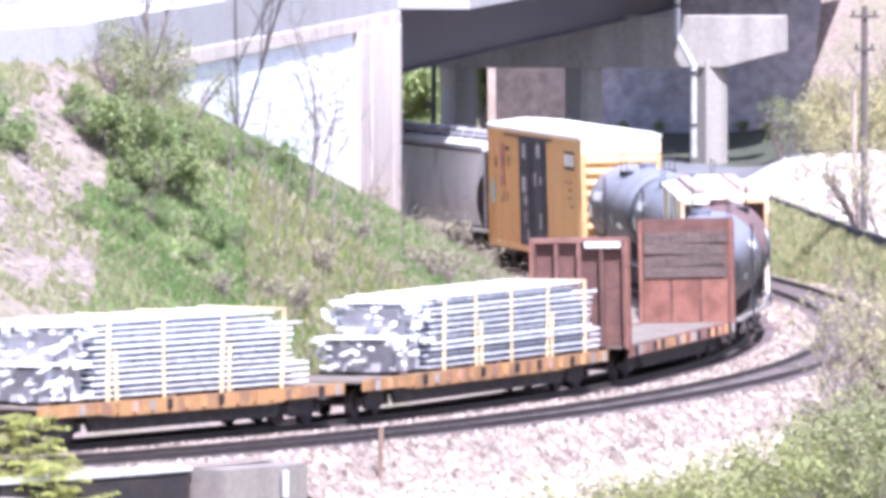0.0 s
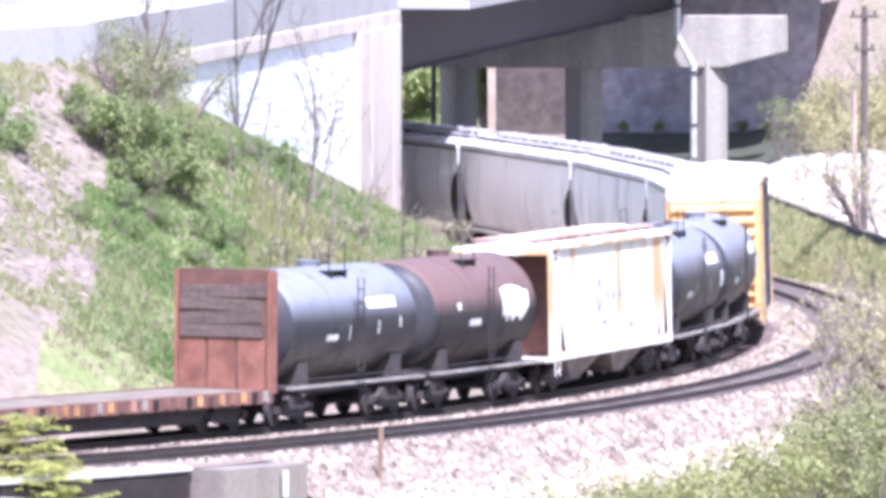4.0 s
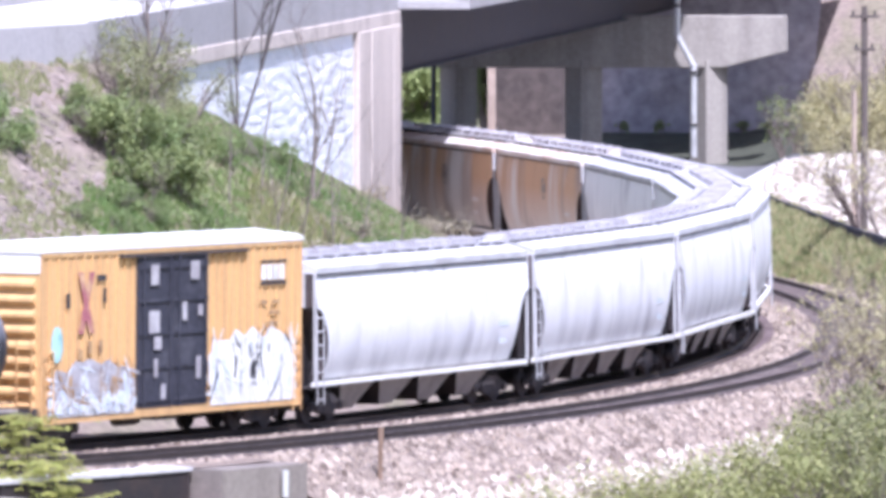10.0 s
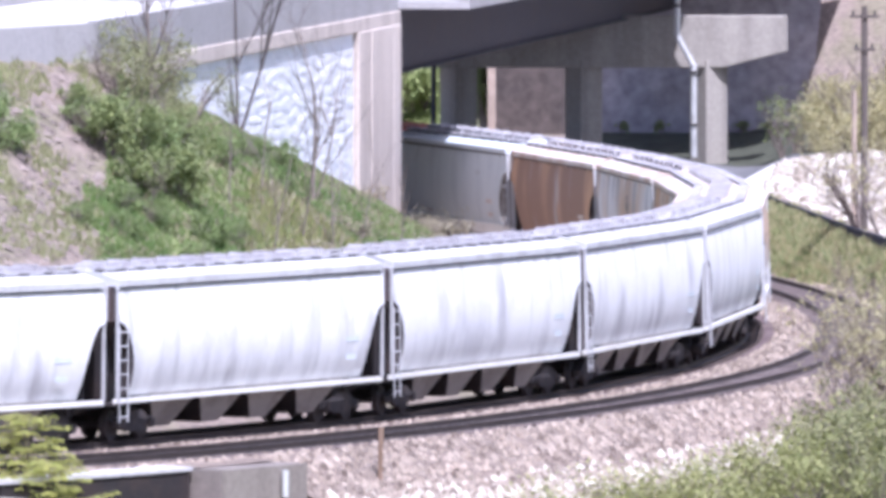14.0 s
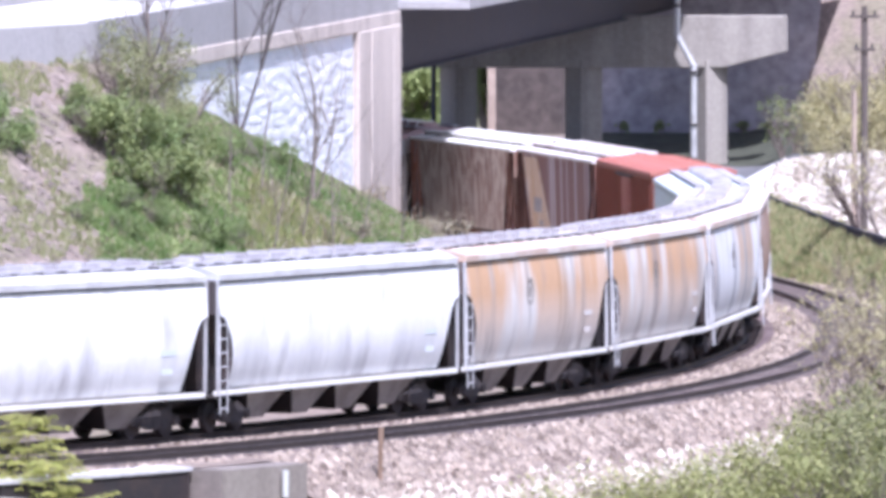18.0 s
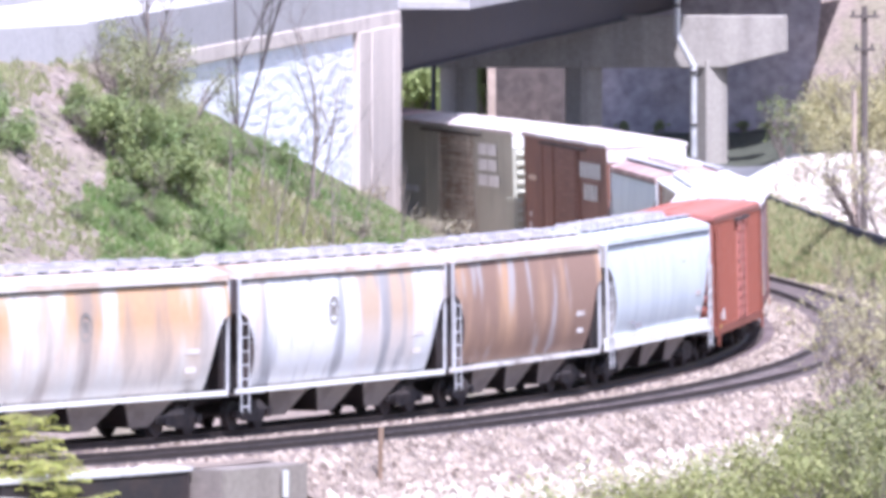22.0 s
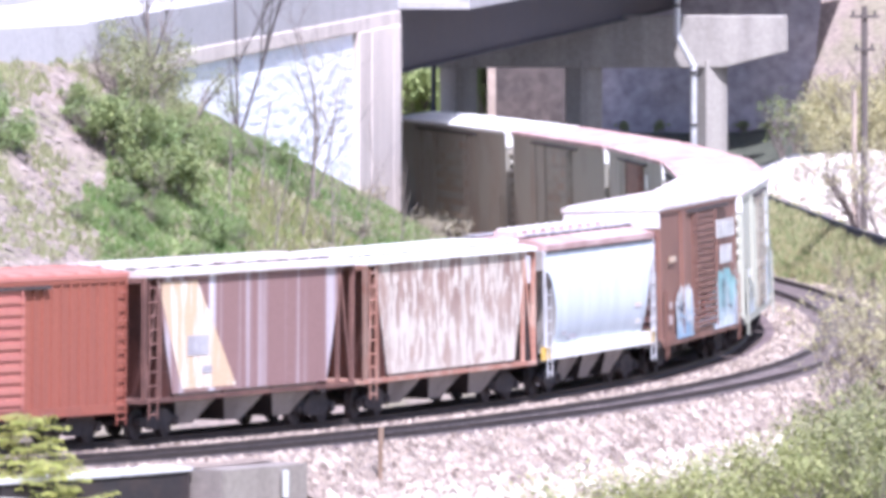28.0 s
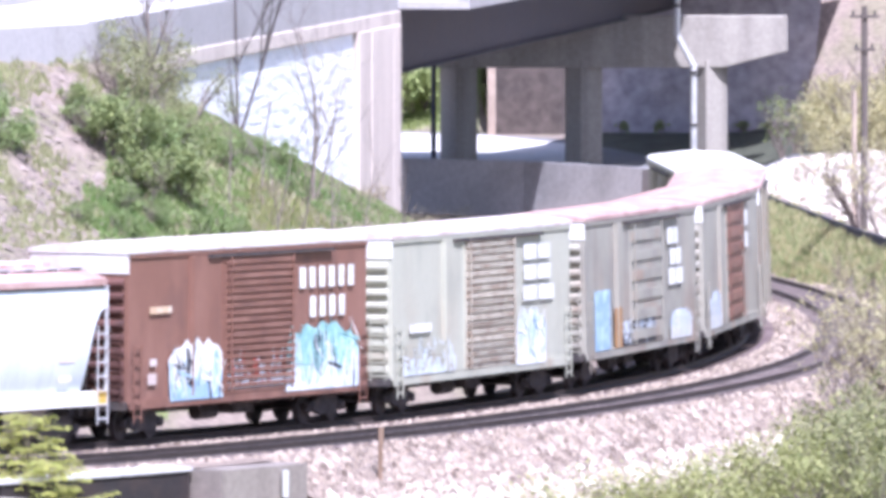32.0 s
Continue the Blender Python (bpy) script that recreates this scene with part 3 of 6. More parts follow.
for lat in (0, SIDE):
    track = tagged(new("track"), "dark brown steel rails on wooden sleepers", "railway track", kind="structure")
    for sd in (-0.754, 0.754):
        ways = np.arange(-180, 231, 2.0)
        bm = bmesh.new()
        loft(bm, [[on_line(s, lat + sd + a, h) for a, h in RAIL[:-1]] for s in ways])
        part("rail", bm, M["rail_steel"], track)
    bm = bmesh.new()
    box(bm, -0.11, -1.3, -0.17, 0.11, 1.3, -0.0)
    tie_me = to_mesh("sleeper", bm, M["tie_pale" if lat else "tie"])
    rest = bmesh.new()
    for s in np.arange(-100, 160, 0.62):
        p, a = on_line(s, lat, -0.16), float(np.interp(s, WAY, ANG))
        near = 52 < s < 136 if lat else 66 < s < 124
        m = Matrix.Translation(p) @ Euler((cant(s), 0, a)).to_matrix().to_4x4()
        if near:
            ob = part("sleeper", tie_me, None, track, at=m)
        else:
            for v in box(rest, -0.11, -1.3, -0.17, 0.11, 1.3, 0.0):
                v.co = m @ v.co
    tagged(part("sleeper_rest", rest, M["tie_pale" if lat else "tie"], track), kind="stuff")


# ---- road bridge ----
BR = Matrix.Translation((-1.7, 411.0, 0)) @ Euler((0, 0, math.atan2(0.9933, 0.1157))).to_matrix().to_4x4()   # x along the bridge, y to its left
bridge = tagged(new("road_bridge"), "steel girder road bridge with concrete abutment crossing the tracks", "bridge", kind="structure")
bridge.matrix_basis = BR


def slab(name, dims, material, label="", bevel=0.0):
    return one_box(name, dims, material, bridge, label, bevel)


# deck made wide on both sides so its shade covers train and pier
slab("deck", (0.6, -2.7, 9.62, 99.5, 14.2, 9.92), M["concrete_pale"], "pale concrete deck")
slab("parapet", (0.6, -2.68, 9.93, 99.5, -2.36, 10.9), M["concrete_pale"])
slab("parapet", (1.2, 13.85, 9.93, 99.5, 14.18, 10.9), M["concrete_pale"])
# unseen span beyond the pier, bent to shade the wall but not the apron
bm = bmesh.new()
loft(bm, [[(x, y0, 9.62), (x, y1, 9.62), (x, y1, 9.92), (x, y0, 9.92)] for x, y0, y1 in ((99.55, -2.7, 5.5), (106, -7.2, 3.8), (128, -7.6, 3.6))])
part("far_deck", bm, M["concrete_pale"], bridge, "unseen far span of the deck, shaped to shade the wall")
for i, y in enumerate((0.9, 3.3, 5.7, 8.1, 10.5, 12.9)):
    bm = bmesh.new()
    end = 127 if i < 2 else 99
    box(bm, 0.3, y - 0.012, 7.02, end, y + 0.012, 9.58)
    box(bm, 0.3, y - 0.25, 6.96, end, y + 0.25, 7.02)
    box(bm, 0.3, y - 0.22, 9.57, end, y + 0.22, 9.615)
    part("girder", bm, M["girder_steel"], bridge, "dark weathered steel plate girder")
slab("abutment", (-13.4, 0.05, -1.0, 0.0, 14.2, 9.1), M["concrete"], "weathered concrete abutment")
for x0, x1 in ((-13.3, -9.6), (-9.3, -2.6), (-2.4, -0.05)):
    slab("pilaster_panel", (x0, -0.1, -1.0, x1, 0.06, 9.05), M["concrete"], bevel=0.04)
slab("bearing_wall", (-0.6, 0.1, 9.08, 0.05, 14.2, 9.62), M["concrete"])
# wing wall with rough-cast stone pattern
slab("wing_wall", (-79, 0.12, 0.0, -13.4, 0.8, 9.05), M["stone_white"], "bright concrete wing wall with rough stone pattern")
random.seed(5)
stone_meshes = []
for k in range(10):
    bm = bmesh.new()
    pts = []
    lx, lz = random.uniform(0.8, 2.6), random.uniform(0.14, 0.32)
    for i in range(9):
        a = i * math.tau / 9 + 0.2
        pts.append((lx * math.cos(a) * random.uniform(0.8, 1.1), lz * math.sin(a) * random.uniform(0.75, 1.2)))
    loft(bm, [[(p, 0, q) for p, q in pts], [(p * 0.86, -0.018, q * 0.8 + 0.01) for p, q in pts], [(p * 0.5, -0.034, q * 0.4 + 0.02) for p, q in pts]])
    stone_meshes.append(to_mesh("stone", bm, M["stone_white"]))
wing = bridge.children[-1]
count, z = 0, 2.0
while z < 8.85:
    x = -46 + random.uniform(0, 3)
    while x < -14.6:
        if z > 1.4 + (-x - 13) * 0.125:
            part("stone", stone_meshes[random.randrange(10)], None, wing, at=pose(x, 0.13, z + random.uniform(-0.17, 0.17), 0, random.uniform(-5, 5), 0))
            count += 1
        x += random.uniform(2.3, 3.9)
    z += 0.36
slab("coping", (-79, -0.06, 9.02, 0.0, 1.0, 9.58), M["concrete"], "buff concrete coping", 0.04)
slab("parapet", (-79, 0.0, 9.59, -0.25, 0.32, 11.0), M["concrete_pale"])
slab("approach_deck", (-79, 0.35, 9.6, -0.25, 14.3, 9.9), M["road"], "sun-bleached concrete roadway")
slab("parapet", (-79, 13.9, 9.92, -0.25, 14.3, 10.9), M["concrete_pale"])
# pier
pier = tagged(new("bridge_pier"), "concrete hammerhead pier with three square columns under the bridge", "bridge pier", kind="structure")
bm = bmesh.new()
prof = [(-7.5, 5.4), (-4.6, 4.66), (13.4, 4.66), (16.5, 5.45), (16.5, 7.15), (-7.5, 7.15)]
loft(bm, [[(x, 507.3, z) for x, z in prof], [(x, 508.9, z) for x, z in prof]])
bmesh.ops.bevel(bm, geom=bm.edges[:], offset=0.04, segments=1, affect="EDGES")
part("pier_cap", bm, M["concrete_pier"], pier)
for x in (0.75, 6.75, 12.75):
    bm = bmesh.new()
    box(bm, -0.65, -0.65, -0.7, 0.65, 0.65, 4.7)
    bmesh.ops.bevel(bm, geom=bm.edges[:], offset=0.03, segments=1, affect="EDGES")
    part("column", bm, M["concrete_pier"], pier, at=pose(x, 508.1, 0.3, 0, 0, 36))
pipe = tagged(new("drain_pipe"), "pale metal drain pipe running down the pier", "pipe")
bm = bmesh.new()
rod(bm, (11.2, 506.6, 9.6), (11.2, 506.6, 6.2), 0.14)
rod(bm, (11.2, 506.6, 6.2), (12.0, 506.6, 4.75), 0.14)
rod(bm, (12.0, 506.6, 4.85), (12.0, 506.6, 0.4), 0.14)
part("pipe", bm, M["pipe_white"], pipe, smooth=True)
for z in (7.6, 4.4, 1.9):
    one_box("bracket", (11.85 if z < 5 else 11.05, 506.4, z, 12.15 if z < 5 else 11.35, 507.4, z + 0.12), M["rail_steel"], pipe)
bm = bmesh.new()
rod(bm, (-0.45, 506.8, 5.6), (-0.45, 506.8, -0.3), 0.13)
tagged(part("drain_pipe", bm, M["girder_steel"]), "dark metal drain pipe beside a bridge column", "pipe")
# far abutment, dark stone
bm = bmesh.new()
loft(bm, [[(7.4, 534, -1), (18.3, 534, -1), (18.3, 556, -1), (7.4, 556, -1)], [(7.4, 536, 17), (20.0, 536, 17), (20.0, 556, 17), (7.4, 556, 17)]])
tagged(part("wall_far", bm, M["rock_dark"]), "dark stained retaining wall behind the low road", "wall", kind="structure")
bm = bmesh.new()
loft(bm, [[(2.6, 534, -1), (7.38, 534, -1), (7.38, 556, -1), (2.6, 556, -1)], [(2.6, 536.4, 17), (7.38, 536.4, 17), (7.38, 556, 17), (2.6, 556, 17)]])
tagged(part("wall_rock", bm, M["rock_brown"]), "dark brown rock face behind the low road", "rock face", kind="structure")
bm = bmesh.new()
box(bm, 2.25, 533.2, 0.4, 2.65, 533.8, 7.5)
tagged(part("timber_post", bm, M["dry_stalk"]), "tall pale timber post at the end of a dark wall", "post")

# barrier on the high road's bend
def ribbon_wall(name, pts, half, z0, z1, material, label, category, parent=None):
    bm = bmesh.new()
    rings = []
    for i, p in enumerate(pts):
        a, b = Vector(pts[max(i - 1, 0)]), Vector(pts[min(i + 1, len(pts) - 1)])
        d = (b - a).normalized()
        nrm = Vector((-d.y, d.x)) * half
        q = Vector(p)
        zz0, zz1 = (z0, z1) if not callable(z0) else (z0(i), z1(i))
        rings.append([(q.x + nrm.x, q.y + nrm.y, zz0), (q.x - nrm.x, q.y - nrm.y, zz0), (q.x - nrm.x * 0.6, q.y - nrm.y * 0.6, zz1), (q.x + nrm.x * 0.6, q.y + nrm.y * 0.6, zz1)])
    loft(bm, rings)
    return tagged(part(name, bm, material, parent), label, category, kind="structure")


ribbon_wall("road_barrier", [(-11.0, 332.2), (-13.8, 324.5), (-19, 308), (-26, 290), (-50, 262), (-90, 225)], 0.3, 9.3, 10.95, M["concrete_pale"], "pale grey concrete barrier along the high road", "barrier")
bm = bmesh.new()
top = [(-11.1, 333), (-14.2, 324.5), (-26.4, 290), (-90.4, 225)]
far = [(-26, 336), (-30, 330), (-42, 300), (-104, 240)]
for (a, b), (c, d) in zip(zip(top, top[1:]), zip(far, far[1:])):
    bm.faces.new([bm.verts.new((*p, 9.9)) for p in (a, b, d, c)])
bmesh.ops.solidify(bm, geom=bm.faces[:], thickness=0.2)
tagged(part("road", bm, M["road"]), "sun-bleached concrete high road", "road", kind="structure")
# low road beyond the tracks
LOW_FAR = [(-60, 556), (-30, 552), (-12, 542), (-3, 536), (6, 528), (10, 514), (14, 503), (20, 486), (27, 460), (33, 435), (44, 400), (90, 300)]
def sheet(name, near, far, z, material, label, category, rows=10, cuts=5):
    """A road surface between two lines, following the dip under the bridge."""
    vs, fs = [], []
    def finer(pts):
        return [(a[0] + (b[0] - a[0]) * k / cuts, a[1] + (b[1] - a[1]) * k / cuts) for a, b in zip(pts, pts[1:]) for k in range(cuts)] + [pts[-1]]
    near, far = finer(near), finer(far)
    for p, q in zip(near, far):
        for k in range(rows + 1):
            x, y = p[0] + (q[0] - p[0]) * k / rows, p[1] + (q[1] - p[1]) * k / rows
            vs.append((x, y, z - float(road_drop(x, y))))
    w = rows + 1
    for i in range(len(near) - 1):
        fs += [(i * w + k, i * w + w + k, i * w + w + k + 1, i * w + k + 1) for k in range(rows)]
    tagged(part(name, raw_mesh(name, vs, fs, material, True), None), label, category, kind="structure")


sheet("road", KERB, LOW_FAR, 1.02, M["road_low"], "grey low road curving past the bridge", "road")
sheet("gravel_yard", [(10.9, 438.5), (13.35, 417.5), (15.25, 392.5), (17.9, 365.0)], [(15.2, 482.0), (24.0, 478.0), (33.0, 435.0), (34.0, 370.0)], 1.07, M["gravel_white"], "bright white gravel beside the low road", "gravel")
sheet("road_apron", [(-16, 497), (-6, 495), (1, 493.5), (6.3, 492)], [(-16, 538), (-7, 534.5), (2, 531), (7.6, 521)], 1.06, M["road"], "pale concrete surface of the low road", "road", 8, 6)
sheet("verge", [(5.8, 528.2), (10, 514), (14, 503), (20, 486)], [(7.6, 534.5), (13, 534.5), (18, 533), (24, 500)], 1.0, M["verge_shade"], "verge below a dark wall, shade put into its dark green", "ground cover")
# rubble bank behind the guard rail
rr = random.Random(12)
vs, fs = [], []
for _ in range(1500):
    y = rr.uniform(398, 481)
    x0 = float(np.interp(y, [398, 417, 437, 455, 481], [15.4, 13.9, 13.0, 13.9, 15.4]))
    x = x0 + 0.2 + rr.random() ** 1.4 * 9
    r = rr.uniform(0.12, 0.42)
    z = 1.05 + 0.45 * min(1, (x - x0) / 2.5) * max(0.0, 1 - abs(y - 462) / 50) + 0.12 * noise.noise(Vector((x, y * 0.5, 2)))
    k, t = len(vs), rr.uniform(0, 6.28)
    ring = [(r * rr.uniform(0.7, 1.15) * math.cos(t + i * 1.257), r * rr.uniform(0.7, 1.15) * math.sin(t + i * 1.257)) for i in range(5)]
    vs += [(x + a, y + b, z - 0.25) for a, b in ring] + [(x + a * 0.7, y + b * 0.7, z + r * rr.uniform(0.45, 0.9)) for a, b in ring]
    fs += [(k + i, k + (i + 1) % 5, k + 5 + (i + 1) % 5, k + 5 + i) for i in range(5)] + [(k + 5, k + 6, k + 7, k + 8, k + 9)]
tagged(part("rubble", raw_mesh("rubble", vs, fs, M["rubble_stone"]), None), "white broken rubble stones beside the low road", "rubble", kind="stuff")
ribbon_wall("parapet_wall", KERB[:6] + [(10.2, 443)], 0.2, -0.8, 2.0, M["concrete_dark"], "grey concrete parapet wall between track and low road", "wall")
guard = tagged(new("guard_rail"), "dark steel guard rail on posts beside the low road", "guard rail")
bm = bmesh.new()
gpts = [(10.2, 443), (11.2, 437), (13.1, 417.5), (15.0, 392.5), (17.6, 365.0), (24.0, 325.0)]
loft(bm, [[(x - 0.06, y, 1.55), (x + 0.06, y, 1.55), (x + 0.06, y, 2.02), (x - 0.06, y, 2.02)] for x, y in gpts])
part("beam", bm, M["girder_steel"], guard)
post_me = to_mesh("post", (lambda q: (box(q, -0.08, -0.08, -0.3, 0.08, 0.08, 0.95), q)[1])(bmesh.new()), M["girder_steel"])
for (ax, ay), (bx, by) in zip(gpts, gpts[1:]):
    ln = math.hypot(bx - ax, by - ay)
    for k in range(int(ln / 2.5)):
        u = k * 2.5 / ln
        part("post", post_me, None, guard, at=(ax + (bx - ax) * u + 0.1, ay + (by - ay) * u, 1.0))

# small underpass below the tracks
under = tagged(new("rail_underbridge"), "small dark steel bridge with concrete abutment under the tracks", "bridge", kind="structure")


def along_block(name, s0, s1, l0, l1, h0, h1, material, parent, label="", n=4):
    bm = bmesh.new()
    loft(bm, [[on_line(s, l0, h0), on_line(s, l1, h0), on_line(s, l1, h1), on_line(s, l0, h1)] for s in np.linspace(s0, s1, n)])
    return part(name, bm, material, parent, label)


along_block("abutment", 112.0, 116.3, SIDE + 1.7, SIDE + 3.6, -4.5, -0.27, M["concrete_old"], under, "stained concrete abutment")
along_block("bearing_block", 116.1, 117.2, SIDE + 2.3, SIDE + 3.9, -4.5, -1.15, M["concrete_old"], under)
along_block("side_girder", 116.5, 125.0, SIDE + 2.45, SIDE + 2.75, -2.6, -0.315, M["slope_dark"], under, "dark steel girder")
along_block("kerb", 116.4, 131.0, SIDE + 1.75, SIDE + 2.8, -0.31, -0.205, M["concrete_dark"], under, "pale concrete ballast kerb", 8)
along_block("abutment", 125.0, 131.0, SIDE + 2.2, SIDE + 3.6, -4.5, -0.62, M["concrete_old"], under, "stained concrete abutment")
bm = bmesh.new()
q = on_line(113.4, SIDE + 3.75, 0)
rod(bm, (q.x, q.y, q.z - 1.1), (q.x, q.y, q.z - 0.4), 0.09)
tagged(part("marker_pipe", bm, M["pipe_white"]), "short white pipe against a concrete abutment", "pipe")
q = on_line(107.4, SIDE + 3.2, 0)
bm = bmesh.new()
rod(bm, (q.x, q.y, q.z - 1.6), (q.x + 0.04, q.y, q.z + 0.45), 0.07)
tagged(part("line_post", bm, M["rust_post"]), "thin rusty steel post in the ballast", "post")


# ---- rolling stock; local x forward, y outward of the bend, z over the rails ----
def wheelset_mesh():
    bm = bmesh.new()
    rod(bm, (0, -0.95, 0), (0, 0.95, 0), 0.08, seg=8)
    for sd in (-1, 1):
        rod(bm, (0, sd * 0.70, 0), (0, sd * 0.83, 0), 0.42, seg=20)
        rod(bm, (0, sd * 0.66, 0), (0, sd * 0.70, 0), 0.45, seg=20)
    return to_mesh("wheelset", bm, M["truck_black"], True)


def sideframe_mesh():
    bm = bmesh.new()
    out = [(-1.15, 0.36), (-1.15, 0.56), (-0.75, 0.62), (-0.42, 0.80), (0.42, 0.80), (0.75, 0.62), (1.15, 0.56), (1.15, 0.36), (0.78, 0.40), (0.45, 0.24), (-0.45, 0.24), (-0.78, 0.40)]
    loft(bm, [[(x, -0.09, z) for x, z in out], [(x, 0.09, z) for x, z in out]])
    for x in (-0.2, 0, 0.2):
        rod(bm, (x, 0.02, 0.28), (x, 0.02, 0.60), 0.085, seg=8)
    for x in (-0.875, 0.875):
        rod(bm, (x, 0.0, 0.44), (x, 0.16, 0.44), 0.13, seg=10)
    return to_mesh("sideframe", bm, M["truck_black"])


WHEEL, SFRAME = wheelset_mesh(), sideframe_mesh()
bm = bmesh.new()
box(bm, -0.25, -1.0, 0.45, 0.25, 1.0, 0.85)
box(bm, -1.2, -0.5, 0.40, -1.05, 0.5, 0.5)
BOLSTER = to_mesh("truck", bm, M["truck_black"])
bm = bmesh.new()
box(bm, -0.55, -0.12, 0.72, 0.2, 0.12, 0.95)
box(bm, 0.15, -0.2, 0.68, 0.42, 0.2, 1.02)
COUPLER = to_mesh("coupler", bm, M["truck_black"])


def running_gear(car, bogie, half):
    for sd in (-1, 1):
        tr = part("truck", BOLSTER, None, car, at=(sd * bogie / 2, 0, 0))
        for k in (-0.875, 0.875):
            part("wheelset", WHEEL, None, tr, at=(k, 0, 0.42))
        for k in (-1, 1):
            part("sideframe", SFRAME, None, tr, at=pose(0, k * 1.02, 0, 0, 0, 0 if k > 0 else 180))
        part("coupler", COUPLER, None, car, at=pose(sd * half, 0, 0, 0, 0, 0 if sd > 0 else 180))


LADDERS = {}


def ladder(car, x, y, z0, z1, width=0.45, across="x", material="black", step=0.38):
    key = (round(z1 - z0, 2), width, across, material)
    if key not in LADDERS:
        bm = bmesh.new()
        h = z1 - z0
        for k in (-1, 1):
            a = (k * width / 2, 0, 0) if across == "x" else (0, k * width / 2, 0)
            rod(bm, a, (a[0], a[1], h), 0.02, seg=5)
        z = 0.15
        while z < h - 0.05:
            a = (width / 2, 0, z) if across == "x" else (0, width / 2, z)
            rod(bm, (-a[0], -a[1], z), a, 0.022, seg=5)
            z += step
        LADDERS[key] = to_mesh("ladder", bm, M[material])
    return part("ladder", LADDERS[key], None, car, at=(x, y, z0))


def plates(car, name, rects, y, material, label="", thick=0.008):
    """Flat markings on a side: rects of x0, z0, x1, z1; y is the side's face."""
    sd = 1 if y > 0 else -1
    for x0, z0, x1, z1 in rects:
        bm = bmesh.new()
        box(bm, x0, y + sd * 0.003, z0, x1, y + sd * (0.003 + thick), z1)
        part(name, bm, M[material], car, label)


def ragged(rnd, cx, cz, w, h, n=12, rough=0.22, lean=0.0):
    """Corners of an uneven, rounded outline."""
    out = []
    for k in range(n):
        a = k * math.tau / n + rnd.uniform(-0.15, 0.15)
        q = 1 + rnd.uniform(-rough, rough)
        ca, sa = math.cos(a), math.sin(a)
        x, z = w / 2 * q * math.copysign(abs(ca) ** 0.7, ca), h / 2 * q * math.copysign(abs(sa) ** 0.7, sa)
        out.append((cx + x + lean * z, cz + z))
    return out


def paint(name, pts, y, material, parent, lo, hi):
    bm = bmesh.new()
    bm.faces.new([bm.verts.new((x, y, min(max(z, lo), hi))) for x, z in pts])
    return part(name, bm, M[material], parent)


def spray(car, x0, z0, x1, z1, y, mats, seed):
    """Sprayed lettering that cannot be read: a field, rounded letters and thin strokes."""
    rnd = random.Random(seed)
    sd = 1 if y > 0 else -1
    wide, tall = x1 - x0, z1 - z0
    peaks = 5
    top = [(x0 + wide * (k + rnd.uniform(-0.3, 0.3)) / (2 * peaks), z1 - (0.02 if k % 2 else rnd.uniform(0.05, 0.2)) * tall - 0.3 * tall * abs(k / peaks - 1) ** 3) for k in range(2 * peaks + 1)]
    low = [(x0 + wide * k / 11, z0 + rnd.uniform(0.0, 0.12) * tall) for k in range(12)]
    field = paint("graffiti", top + low[::-1], y + sd * 0.008, mats[0], car, z0, z1)
    base = [(x0 + wide * k / 9, z0 + tall * rnd.uniform(0.28, 0.48)) for k in range(10)] + [(x1 - 0.02, z0 + 0.01), (x0 + 0.02, z0 + 0.01)]
    paint("stroke", base, y + sd * 0.011, mats[min(1, len(mats) - 1)], field, z0, z1)
    n = max(3, round(wide / 0.75))
    for k in range(n):
        cx, cz = x0 + wide * (k + 0.5) / n, (z0 + z1) / 2 - 0.05 * tall
        lean = rnd.uniform(-0.25, 0.35)
        deep = y + sd * (0.013 + 0.0004 * k)
        paint("letter", ragged(rnd, cx, cz, wide / n * 0.5, tall * rnd.uniform(0.4, 0.65), 11, 0.4, lean), deep, mats[(k + 1) % len(mats)], field, z0, z1)
        for q in range(9):
            ang = rnd.choice((1.5, 1.25, 1.9, 1.57, 0.9, 2.3, 0.2))
            ln, th = tall * rnd.uniform(0.12, 0.34), rnd.uniform(0.025, 0.06)
            px, pz = cx + rnd.uniform(-0.5, 0.5) * wide / n, cz + rnd.uniform(-0.34, 0.36) * tall
            px = min(max(px, x0 + 0.15), x1 - 0.15)
            dx, dz, wx, wz = math.cos(ang) * ln, math.sin(ang) * ln, -math.sin(ang) * th, math.cos(ang) * th
            bend = rnd.uniform(-0.18, 0.18)
            paint("stroke", [(px - dx - wx * 0.5, pz - dz - wz * 0.5), (px + bend - wx, pz - wz), (px + dx - wx * 0.4, pz + dz - wz * 0.4), (px + dx + wx * 0.4, pz + dz + wz * 0.4), (px + bend + wx, pz + wz), (px - dx + wx * 0.5, pz - dz + wz * 0.5)], deep + sd * (0.008 + 0.0008 * q), mats[(q + k) % len(mats)], field, z0, z1)


def car_root(name, label, category, group="cars of the freight train"):
    return tagged(new(name), label, category, group)


